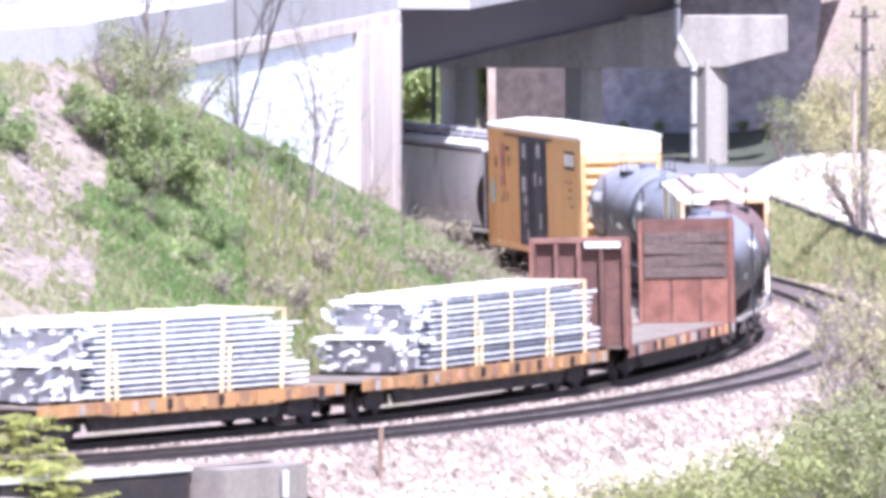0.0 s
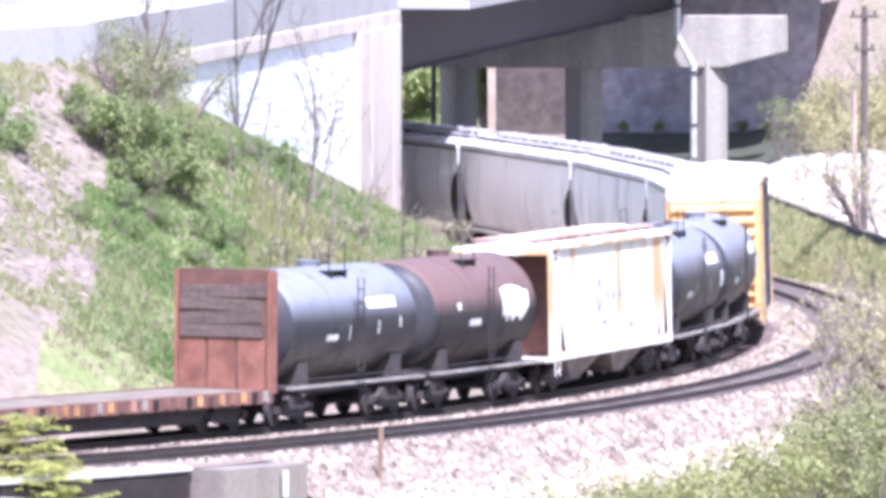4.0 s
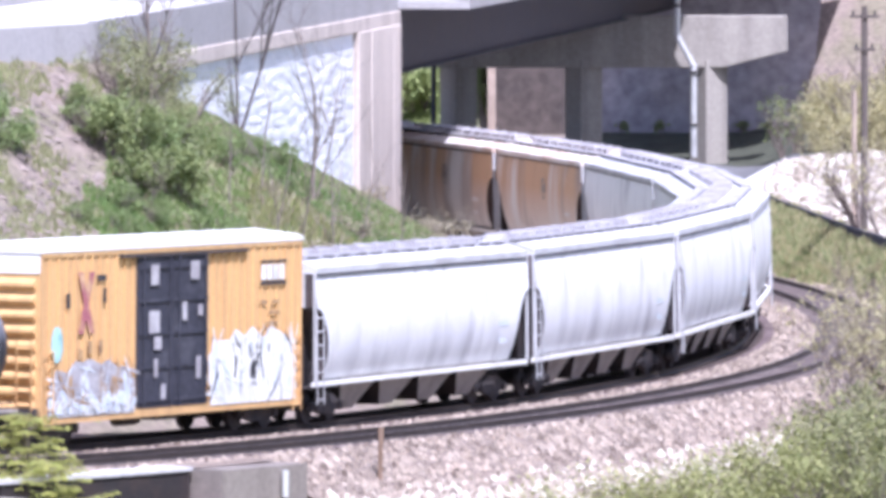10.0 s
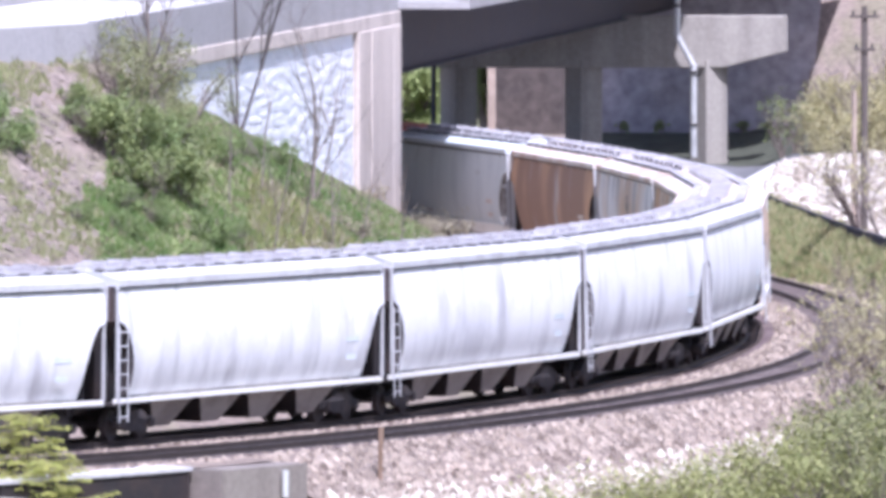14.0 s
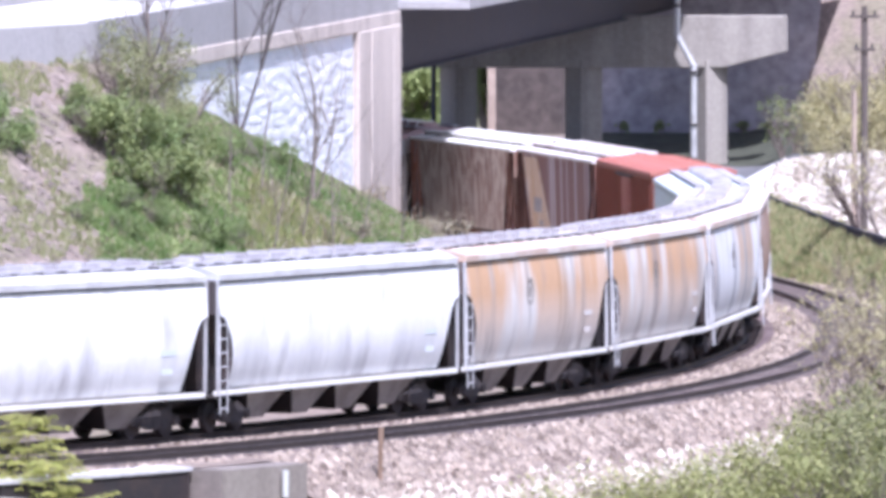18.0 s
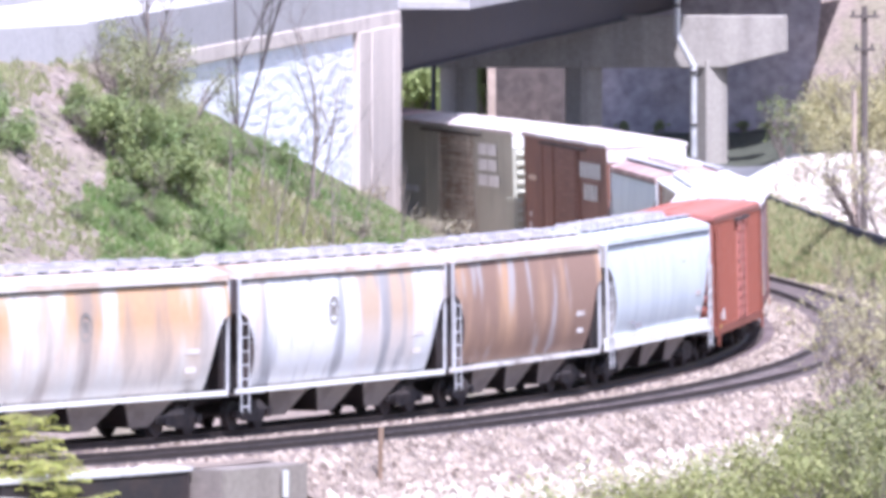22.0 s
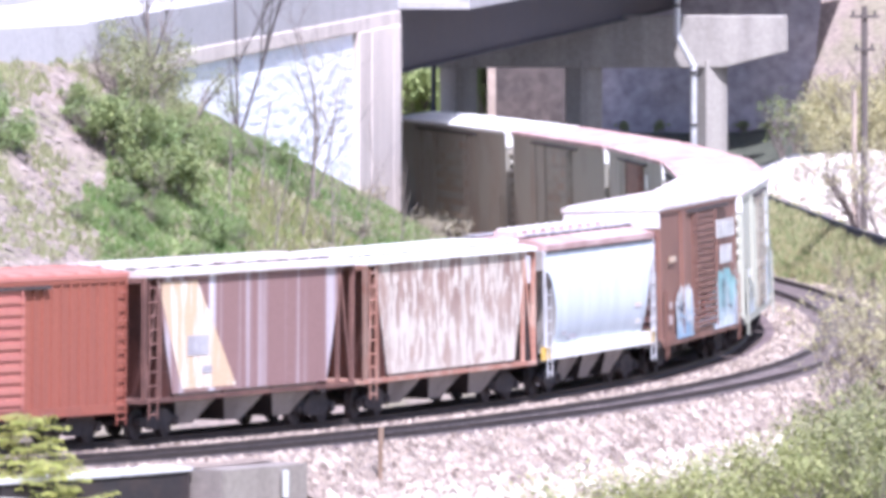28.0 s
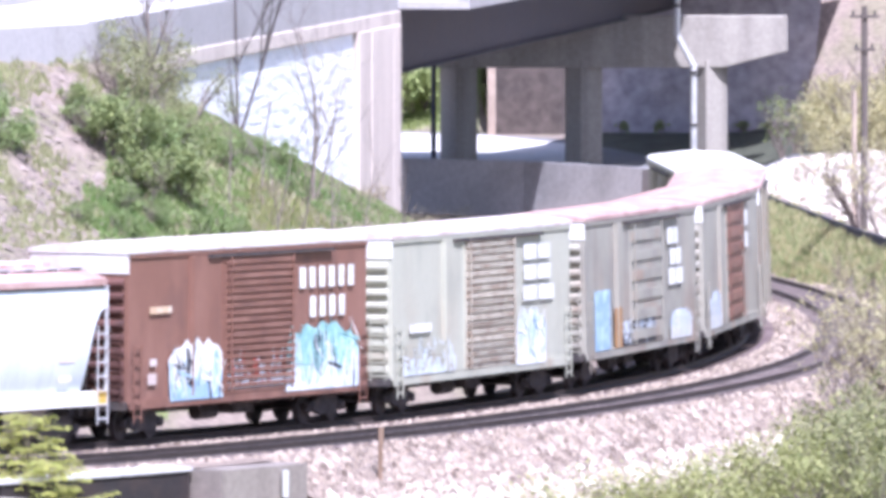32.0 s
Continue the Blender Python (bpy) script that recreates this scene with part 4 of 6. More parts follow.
def round_hopper(label, body, roof, L=16.9, seed=0, bays=4, wid=1.58, eave=4.22, arch=(1.0, 2.05), thick_sill=0.0, trim="white_paint", emblem=""):
    """Covered hopper with bulging smooth sides."""
    car = car_root("covered_hopper", label, "covered hopper")
    half = L / 2 - 0.22
    be = half - 0.04
    xs = [-be + e * arch[0] for e in (0, 0.32, 0.56, 0.74, 0.86, 0.94, 0.98, 1.0)]
    xs = xs + list(np.linspace(-be + 2.2, be - 2.2, 9)) + [-x for x in reversed(xs)]
    rings = []
    for x in xs:
        q = min(1.0, (be - abs(x)) / arch[0])
        zb = 1.22 + arch[1] * math.sqrt(max(0.0, 1 - q * q))
        ring = []
        for k in range(13):
            u = k / 12
            z = zb + (eave - zb) * u
            f = (z - 1.22) / (eave - 1.22)
            ring.append((x, wid - (0.30 if f < 0.5 else 0.13) * (2 * abs(f - 0.5)) ** 2.2, z))
        rings.append(ring + [(a, -b, c) for a, b, c in reversed(ring)])
    bm = bmesh.new()
    loft(bm, rings)
    # sloping end faces get a darker material, the end cage's shade painted in
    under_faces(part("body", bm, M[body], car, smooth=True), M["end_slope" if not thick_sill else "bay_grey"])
    # roof with overhanging edge
    bm = bmesh.new()
    prof = [(-1.55, eave - 0.02), (-1.55, eave + 0.16), (-0.9, eave + 0.36), (0, eave + 0.42), (0.9, eave + 0.36), (1.55, eave + 0.16), (1.55, eave - 0.02)]
    loft(bm, [[(x, y, z) for y, z in prof] for x in (-half + 0.1, half - 0.1)])
    part("roof", bm, M[roof], car)
    bm = bmesh.new()
    for y0, y1 in ((-0.95, -0.62), (0.62, 0.95)):
        box(bm, -half + 0.1, y0, eave + 0.43, half - 0.1, y1, eave + 0.47)
        for k in range(int(L / 1.2)):
            x = -half + 0.4 + 1.2 * k
            box(bm, x, y0, eave + 0.3, x + 0.05, y1, eave + 0.44)
    part("running_board", bm, M["board_grey"], car, "grimy grey running boards on short posts")
    bm = bmesh.new()
    box(bm, -half + 1.0, -0.3, eave + 0.40, half - 1.0, 0.3, eave + 0.56)
    part("hatch_trough", bm, M["board_grey" if roof != "roof_rust" else "roof_rust"], car)
    bm = bmesh.new()
    box(bm, -0.06, -0.36, eave + 0.42, 0.06, 0.36, eave + 0.62)
    bar = to_mesh("hatch_bar", bm, M["board_grey" if roof != "roof_rust" else "white_paint"])
    for k in range(10):
        part("hatch_bar", bar, None, car, at=(-half + 1.6 + k * (2 * half - 3.2) / 9, 0, 0))
    for sd in (-1, 1):
        y = sd * 1.5
        one_box("side_sill", (-half, min(y, y - sd * 0.12), 1.06, half, max(y, y - sd * 0.12), 1.19 + thick_sill), M[trim], car)
        # near-black strip put in for the shadow of the overhanging roof
        one_box("eave_seam", (-be + 0.1, min(sd * 1.43, sd * 1.475), eave - 0.09, be - 0.1, max(sd * 1.43, sd * 1.475), eave - 0.025), M["slope_dark"], car, "dark strip for the shadow under the roof edge")
        for ex in (-1, 1):
            one_box("corner_post", (ex * (half - 0.04) - 0.025, y - 0.04, 1.2 + thick_sill, ex * (half - 0.04) + 0.025, y + 0.04, eave - 0.03), M["hopper_roof"], car)
            if ex == sd or thick_sill:
                ladder(car, ex * (half - 0.3), sd * 1.56, 0.55, eave - 1.1, 0.5, "x", "hopper_roof")
    for ex in (-1, 1):
        one_box("end_platform", (min(ex * half, ex * (half - 1.9)), -1.45, 1.0, max(ex * half, ex * (half - 1.9)), 1.45, 1.06), M["truck_black"], car)
        for y in (-0.7, 0.7):
            bm = bmesh.new()
            rod(bm, (ex * (half - 0.2), y, 1.06), (ex * (be - 0.4), y, 3.1), 0.06)
            part("end_brace", bm, M["end_slope"], car)
        one_box("end_sheet", (min(ex * (be - 0.05), ex * (be + 0.03)), -1.2, eave - 0.95, max(ex * (be - 0.05), ex * (be + 0.03)), 1.2, eave - 0.03), M["hopper_roof"], car)
        ladder(car, ex * (half - 0.02), -0.75, 1.06, eave - 0.2, 0.42, "y", "hopper_roof")
        # near-black block fills the end opening with painted shade
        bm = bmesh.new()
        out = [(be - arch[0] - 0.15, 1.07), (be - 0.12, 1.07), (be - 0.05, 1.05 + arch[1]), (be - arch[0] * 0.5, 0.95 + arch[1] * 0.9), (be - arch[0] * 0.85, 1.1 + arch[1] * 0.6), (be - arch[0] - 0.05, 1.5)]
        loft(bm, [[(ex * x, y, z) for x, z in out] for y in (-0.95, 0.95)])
        part("slope_sheet", bm, M["slope_dark"], car, "end slope sheet, near-black for the shade of the end cage")
    # discharge bays
    span = (2 * half - 4.6) / bays
    for k in range(bays):
        bm = bmesh.new()
        c = -half + 2.3 + span * (k + 0.5)
        w = span * 0.5
        loft(bm, [[(c - w, -1.35, 1.24), (c + w, -1.35, 1.24), (c + w, 1.35, 1.24), (c - w, 1.35, 1.24)],
                  [(c - 0.5, -0.9, 0.30), (c + 0.5, -0.9, 0.30), (c + 0.5, 0.9, 0.30), (c - 0.5, 0.9, 0.30)]])
        shade_slopes(part("discharge_bay", bm, M["bay_grey"], car))
    one_box("centre_sill", (-half, -0.2, 0.75, half, 0.2, 1.05), M["truck_black"], car)
    # dark box added in place of the shadow between the bays
    one_box("gate_gear", (-half + 2.6, -0.12, 0.34, half - 2.6, 0.12, 0.74), M["truck_black"], car, "dark backing added for the shadow between the bays")
    rnd = random.Random(seed)
    for sd in (-1, 1):
        ys = sd * (wid - 0.02)
        x0 = -sd * (half - 2.2)
        r = [(x0 - 0.5, 2.55, x0 + 0.4, 2.75), (x0 - 0.5, 2.25, x0 + 0.3, 2.40), (x0 - 0.3, 1.75, x0 + 0.3, 1.9)]
        plates(car, "stencil", r, ys, "roof_pale" if body != "hopper_grey" else "hopper_blue")
        if emblem:
            bm = bmesh.new()
            for k in range(16):
                a, b = k * math.tau / 16, (k + 1) * math.tau / 16
                bm.faces.new([bm.verts.new((0.9 + rr * 0.36 * math.cos(t), ys + sd * 0.02, 3.15 + rr * 0.42 * math.sin(t))) for rr, t in ((1, a), (1, b), (0.72, b), (0.72, a))])
            box(bm, 0.72, ys, 3.0, 1.08, ys + sd * 0.02, 3.3)
            part("emblem", bm, M["bay_grey"], car)
    if thick_sill:
        for sd in (-1, 1):
            for ex in (-1, 1) if roof == "roof_rust" else ():
                a, b = sorted((ex * (half + 0.004), ex * (half - 0.55)))
                one_box("sill_end", (a, min(sd * 1.38, sd * 1.51), 1.07, b, max(sd * 1.38, sd * 1.51), 1.2 + thick_sill), M["marking_yellow"], car, "yellow-painted sill end")
            plates(car, "stencil", [(-sd * 3.6, 3.3, -sd * 3.6 + 0.5, 3.4), (-sd * 2.9, 3.2, -sd * 2.9 + 0.5, 3.3), (sd * 4.0, 1.75, sd * 4.0 + 0.6, 1.85), (sd * 3.0, 1.6, sd * 3.0 + 0.9, 1.75)], sd * (wid - 0.03), "board_grey")
    running_gear(car, L - 4.2, half)
    car["half"] = L / 2
    return car


def rib_hopper(label, body, roof, L=14.6, seed=0, bays=3, eave=4.35, trim="hopper_worn", ribs=True, cut=1.7, curved=False, boards=None):
    """Covered hopper with flat or ribbed sides, sloped ends and open end frames."""
    car = car_root("covered_hopper", label, "covered hopper")
    half = L / 2 - 0.35
    top, low = half - 0.75, half - cut - 0.5
    y0 = 1.45
    bm = bmesh.new()
    n = 7 if curved else 2
    edge = []
    for k in range(n):
        u = k / (n - 1)
        x = low + (top - low) * (u if not curved else math.sin(u * math.pi / 2))
        edge.append((x, 1.2 + (eave - 1.2) * u))
    prof = edge + [(-x, z) for x, z in reversed(edge)]
    loft(bm, [[(x, y0 * -1, z) for x, z in prof], [(x, y0, z) for x, z in prof]])
    # end faces take the dark brown too, shade of the end cage included
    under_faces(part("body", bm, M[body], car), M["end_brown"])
    if ribs:
        for sd in (-1, 1):
            bm = bmesh.new()
            box(bm, -0.05, min(0, sd * 0.09), 1.2, 0.05, max(0, sd * 0.09), eave - 0.125)
            rib = to_mesh("side_rib", bm, M[body])
            x = -low + 0.05
            while x < low:
                part("side_rib", rib, None, car, at=(x, sd * y0, 0))
                x += (2 * low - 0.1) / 11
            one_box("top_chord", (-top, min(sd * y0, sd * (y0 + 0.1)), eave - 0.12, top, max(sd * y0, sd * (y0 + 0.1)), eave - 0.003), M[body], car)
    bm = bmesh.new()
    prof = [(-1.56, eave), (-1.56, eave + 0.10), (-0.8, eave + 0.2), (0, eave + 0.24), (0.8, eave + 0.2), (1.56, eave + 0.10), (1.56, eave)]
    loft(bm, [[(x, y, z) for y, z in prof] for x in (-half + 0.1, half - 0.1)])
    part("roof", bm, M[roof], car)
    bm = bmesh.new()
    for yy in (-0.8, 0.8):
        box(bm, -half + 0.2, yy - 0.2, eave + 0.26, half - 0.2, yy + 0.2, eave + 0.34)
        for k in range(10):
            x = -half + 0.6 + k * (2 * half - 1.2) / 9
            box(bm, x - 0.03, yy - 0.18, eave + 0.15, x + 0.03, yy + 0.18, eave + 0.35)
    part("running_board", bm, M[boards or roof], car)
    bm = bmesh.new()
    box(bm, -0.45, -0.4, eave + 0.2, 0.45, 0.4, eave + 0.36)
    lid = to_mesh("hatch_cover", bm, M[roof])
    for k in range(8):
        part("hatch_cover", lid, None, car, at=(-half + 1.6 + k * (2 * half - 3.2) / 7, 0, 0))
    for ex in (-1, 1):
        bm = bmesh.new()
        for sd in (-1, 1):
            box(bm, ex * (half - 0.1) - 0.06, sd * 1.42 - 0.06, 1.0, ex * (half - 0.1) + 0.06, sd * 1.42 + 0.06, eave)
            rod(bm, (ex * (half - 0.15), sd * 1.42, 1.1), (ex * (top - 0.1), sd * 1.42, eave - 0.2), 0.045, seg=6)
            box(bm, ex * (half - 1.0) - 0.05, sd * 1.42 - 0.05, 1.0, ex * (half - 1.0) + 0.05, sd * 1.42 + 0.05, eave)
        box(bm, ex * (half - 0.1) - 0.06, -1.42, eave - 0.15, ex * (half - 0.1) + 0.06, 1.42, eave)
        part("end_frame", bm, M[trim], car)
        one_box("end_platform", (min(ex * half, ex * low), -1.45, 0.98, max(ex * half, ex * low), 1.45, 1.08), M[trim], car)
        lad = trim
        ladder(car, ex * (half + 0.02), -0.9, 0.6, eave, 0.45, "y", lad)
        ladder(car, ex * (half - 0.5), ex * 1.5, 0.55, eave, 0.5, "x", lad)
        # brown sheet over the end slope, its colour darkened for the shade there
        bm = bmesh.new()
        loft(bm, [[(ex * (low + 0.03), y, 1.1), (ex * (low + 0.06), y, 1.1), (ex * (top + 0.04), y, eave - 0.04), (ex * (top + 0.01), y, eave - 0.04)] for y in (-1.4, 1.4)])
        part("slope_sheet", bm, M["end_brown"], car, "brown end slope sheet, dark for the shade of the end cage")
    for sd in (-1, 1):
        y = sd * 1.5
        one_box("side_sill", (-half, min(y, y - sd * 0.1), 1.0, half, max(y, y - sd * 0.1), 1.12 if trim != "hopper_cream" else 1.22), M[trim], car)
    span = (2 * low - 0.6) / bays
    for k in range(bays):
        bm = bmesh.new()
        c = -low + 0.3 + span * (k + 0.5)
        w = span * 0.5
        loft(bm, [[(c - w, -1.35, 1.2), (c + w, -1.35, 1.2), (c + w, 1.35, 1.2), (c - w, 1.35, 1.2)],
                  [(c - 0.5, -0.9, 0.30), (c + 0.5, -0.9, 0.30), (c + 0.5, 0.9, 0.30), (c - 0.5, 0.9, 0.30)]])
        shade_slopes(part("discharge_bay", bm, M["bay_grey"], car))
    one_box("centre_sill", (-half, -0.2, 0.75, half, 0.2, 1.0), M["truck_black"], car)
    # the same added backing, dark as the shadow between the bays
    one_box("gate_gear", (-low, -0.12, 0.34, low, 0.12, 0.74), M["truck_black"], car, "dark backing added for the shadow between the bays")
    running_gear(car, L - 4.0, half)
    car["half"] = L / 2
    return car


def tank_car(label, shell, L=10.1, r=1.58, seed=0, band=None, placards=(), splash=None):
    car = car_root("tank_car", label, "tank car")
    half = L / 2 - 0.35
    zc = 1.16 + r
    be = half + 0.12
    rings = []
    for x, f in ((-be, 0.02), (-be + 0.06, 0.45), (-be + 0.22, 0.78), (-be + 0.45, 0.94), (-be + 0.75, 1.0), (-1.2, 1.0), (1.2, 1.0), (be - 0.75, 1.0), (be - 0.45, 0.94), (be - 0.22, 0.78), (be - 0.06, 0.45), (be, 0.02)):
        rings.append([(x, r * f * math.cos(a), zc + r * f * math.sin(a)) for a in np.linspace(0, math.tau, 33)[:-1]])
    bm = bmesh.new()
    loft(bm, rings)
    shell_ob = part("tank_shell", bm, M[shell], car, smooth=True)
    # heads take a darker material, painting in the shade between cars
    shell_ob.data.materials.append(M["tank_end"])
    for f in shell_ob.data.polygons:
        if abs(f.center.x) > be - 0.5:
            f.material_index = 1
    for x in (-be + 0.8, -be * 0.33, be * 0.33, be - 0.8):
        rr = r + 0.012
        bm = bmesh.new()
        loft(bm, [[(x - 0.05, q * math.cos(a), zc + q * math.sin(a)) for a in np.linspace(0, math.tau, 33)[:-1]] for q in (rr,)] + [[(x + 0.05, rr * math.cos(a), zc + rr * math.sin(a)) for a in np.linspace(0, math.tau, 33)[:-1]]])
        part("weld_band", bm, M[shell], car)
    if band:
        bm = bmesh.new()
        rr = r + 0.008
        loft(bm, [[(x, rr * math.cos(a), zc + rr * math.sin(a)) for a in np.linspace(0, math.tau, 33)[:-1]] for x in band[:2]], caps=False)
        part("band", bm, M[band[2]], car, smooth=True)
    # dome, valve housing and top platform with hand rails
    bm = bmesh.new()
    rod(bm, (0, 0, zc + r - 0.1), (0, 0, zc + r + 0.13), 0.32, seg=16)
    rod(bm, (0, 0, zc + r + 0.13), (0, 0, zc + r + 0.18), 0.36, seg=16)
    part("dome", bm, M[shell], car)
    bm = bmesh.new()
    for sd in (-1, 1):
        box(bm, -0.6, sd * 0.75 - 0.22, zc + r - 0.14, 0.6, sd * 0.75 + 0.22, zc + r - 0.10)
        for x in (-0.5, 0.5):
            box(bm, x - 0.03, sd * 0.75 - 0.22, zc + r - 0.5, x + 0.03, sd * 0.75 + 0.22, zc + r - 0.13)
    part("platform", bm, M["black"], car)
    bm = bmesh.new()
    for sd in (-1, 1):
        for x in (-0.55, 0.55):
            rod(bm, (x, sd * 0.9, zc + r - 0.1), (x, sd * 0.9, zc + r + 0.62), 0.018, seg=6)
        rod(bm, (-0.55, sd * 0.9, zc + r + 0.62), (0.55, sd * 0.9, zc + r + 0.62), 0.018, seg=6)
    part("hand_rail", bm, M["black"], car)
    for sd in (-1, 1):
        ladder(car, 0, sd * (r + 0.06), 0.9, zc + r - 0.3, 0.42, "x", "black")
        bm = bmesh.new()
        rod(bm, (-half + 0.3, sd * 1.62, 1.30), (half - 0.3, sd * 1.62, 1.30), 0.022, seg=6)
        part("grab_rail", bm, M["black"], car)
        one_box("side_sill", (-half, sd * 1.5 - 0.12, 1.04, half, sd * 1.5 + 0.12, 1.11), M["bay_grey"], car)
        for x0, dz, w, h in placards:
            bm = bmesh.new()
            ang0, ang1 = (dz - h / 2) / r, (dz + h / 2) / r
            rr = r + 0.02
            a = [bm.verts.new((x0 + e * w / 2 * sd, sd * rr * math.cos(t), zc + rr * math.sin(t))) for e in (-1, 1) for t in np.linspace(ang0, ang1, 5)]
            for k in range(4):
                bm.faces.new((a[k], a[k + 1], a[k + 6], a[k + 5]))
            part("stencil", bm, M["marking_white"], car, "white stencilled panel")
        if splash:
            rnd = random.Random(17)
            bm, rr, rows = bmesh.new(), r + 0.018, []
            for k in range(11):
                x = splash[0] + (splash[1] - splash[0]) * k / 10
                mid = 1 - abs(k - 4) / 7
                hi, lo = 0.26 + 0.16 * mid + 0.06 * rnd.random(), 0.05 - mid * rnd.uniform(0.15, 0.55)
                rows.append([bm.verts.new((x, sd * rr * math.cos(t), zc + rr * math.sin(t))) for t in np.linspace(lo, hi, 6)])
            for a, b in zip(rows, rows[1:]):
                for k in range(5):
                    bm.faces.new((a[k], a[k + 1], b[k + 1], b[k]))
            part("spill_stain", bm, M["marking_white"], car, "white spill stain running down the shell")
    bm = bmesh.new()
    for x in (-half + 1.4, half - 1.4):
        box(bm, x - 0.35, -1.3, 1.0, x + 0.35, 1.3, 1.75)
    box(bm, -half, -0.3, 0.75, half, 0.3, 1.15)
    for ex in (-half, half - 0.6):
        box(bm, ex, -1.4, 1.06, ex + 0.6, 1.4, 1.14)
    part("underframe", bm, M["truck_black"], car)
    running_gear(car, L - 3.4, half)
    car["half"] = L / 2
    return car


def boxcar(label, body, roof, L=15.6, seed=0, eave=4.95, sill=0.95, door_x=0.0, door_w=3.0, doors=1, white_top=True,
           end=None, ribs=False, wide_ribs=False, marks=(), sprays=(), door_mat=None, slat=0.3, leaf=0.0, band="white_paint"):
    car = car_root("boxcar", label, "boxcar")
    half = L / 2 - 0.45
    w = 1.50
    end = end or body
    one_box("body", (-half, -w, sill, half, w, eave), M[body], car)
    bm = bmesh.new()
    prof = [(-1.56, eave - 0.08), (-1.56, eave + 0.04), (-0.8, eave + 0.15), (0, eave + 0.2), (0.8, eave + 0.15), (1.56, eave + 0.04), (1.56, eave - 0.08)]
    loft(bm, [[(x, y, z) for y, z in prof] for x in (-half - 0.06, half + 0.06)])
    part("roof", bm, M[roof], car)
    bm = bmesh.new()
    prof = [(-1.5, eave + 0.03), (0, eave + 0.17), (1.5, eave + 0.03), (1.5, eave + 0.09), (0, eave + 0.225), (-1.5, eave + 0.09)]
    loft(bm, [[(x, y, z) for y, z in prof] for x in (-0.04, 0.04)])
    seam = to_mesh("roof_rib", bm, M[roof])
    x = -half + 0.1
    while x < half:
        part("roof_rib", seam, None, car, at=(x, 0, 0))
        x += 1.16
    for ex in (-1, 1):
        zt = eave - (0.62 if white_top else 0.06)
        nrib, pitch = 9, (zt - sill - 0.2) / 9
        for k in range(nrib):
            z = sill + 0.15 + pitch * k
            bm = bmesh.new()
            pr = [(0, z), (0.13, z + 0.12), (0.13, z + 0.20), (0.0, z + pitch * 0.82)]
            loft(bm, [[(ex * (half + a), y, b) for a, b in pr] for y in (-1.36, -1.25, 1.25, 1.36)])
            part("end_rib", bm, M[end], car)
        if white_top:
            one_box("end_band", (min(ex * half, ex * (half + 0.03)), -w + 0.002, zt, max(ex * half, ex * (half + 0.03)), w - 0.002, eave - 0.085), M[band], car, "pale painted band across the end's top")
        one_box("end_sill", (min(ex * half, ex * (half + 0.15)), -1.45, 0.85, max(ex * half, ex * (half + 0.15)), 1.45, 1.08), M["truck_black"], car)
        ladder(car, ex * (half + 0.16), 1.1 * ex, 1.0, eave - 0.1 if not white_top else 2.9, 0.45, "y", end)
    for sd in (-1, 1):
        y = sd * w
        d0, d1 = door_x - door_w / 2, door_x + door_w / 2
        if ribs:
            bm = bmesh.new()
            box(bm, -0.04, min(0, sd * 0.05), sill + 0.13, 0.04, max(0, sd * 0.05), eave - 0.21)
            rib = to_mesh("side_post", bm, M[body])
            step = 1.05 if not wide_ribs else 0.46
            x = -half + 0.06
            while x < half:
                if not d0 - 0.1 < x * sd < d1 + 0.1:
                    part("side_post", rib, None, car, at=(x, y, 0))
                x += step
        one_box("side_sill", (-half, min(y, y + sd * 0.05), sill - 0.14, half, max(y, y + sd * 0.05), sill + 0.12), M[body], car)
        one_box("eave_strip", (-half, min(y, y + sd * 0.045), eave - 0.2, half, max(y, y + sd * 0.045), eave - 0.085), M[body], car)
        dm = door_mat or body
        for k in range(doors):
            a = d0 + k * door_w / doors
            b = a + door_w / doors
            a, b = (a * sd, b * sd) if sd > 0 else (b * sd, a * sd)
            bm = bmesh.new()
            box(bm, a + 0.02, min(y, y + sd * 0.07), sill + 0.1, b - 0.02, max(y, y + sd * 0.07), eave - 0.22)
            dr = part("door", bm, M[dm], car)
            pitch = slat if doors == 1 else 0.9
            bm = bmesh.new()
            box(bm, a + 0.06, min(y + sd * 0.07, y + sd * 0.112), 0, b - 0.06, max(y + sd * 0.07, y + sd * 0.112), pitch * 0.5 if doors == 1 else 0.08)
            slat_me = to_mesh("door_rib", bm, M[dm])
            z = sill + 0.25
            while z < eave - 0.4:
                part("door_rib", slat_me, None, dr, at=(0, 0, z))
                z += pitch
            for q in (a + 0.25, b - 0.25):
                bm = bmesh.new()
                rod(bm, (q, y + sd * 0.14, sill + 0.12), (q, y + sd * 0.14, eave - 0.3), 0.022, seg=6)
                part("lock_bar", bm, M[dm], dr)
        if leaf:
            a, b = sorted((sd * (d1 + 0.04), sd * (d1 + leaf)))
            ld = one_box("door", (a, min(y, y + sd * 0.06), sill + 0.1, b, max(y, y + sd * 0.06), eave - 0.22), M[body], car)
            for q in (a + 0.1, b - 0.16):
                one_box("door_edge", (q, min(y + sd * 0.06, y + sd * 0.10), sill + 0.12, q + 0.06, max(y + sd * 0.06, y + sd * 0.10), eave - 0.24), M[body], ld)
        bm = bmesh.new()
        box(bm, door_x * sd - door_w - 0.2, min(y, y + sd * 0.14), eave - 0.30, door_x * sd + door_w * 0.75, max(y, y + sd * 0.14), eave - 0.22)
        part("door_rail", bm, M["truck_black"], car)
        for ex in (-1, 1):
            ladder(car, ex * (half - 0.35), sd * (w + 0.09), 0.5, 2.6 if white_top else eave - 0.2, 0.45, "x", body)
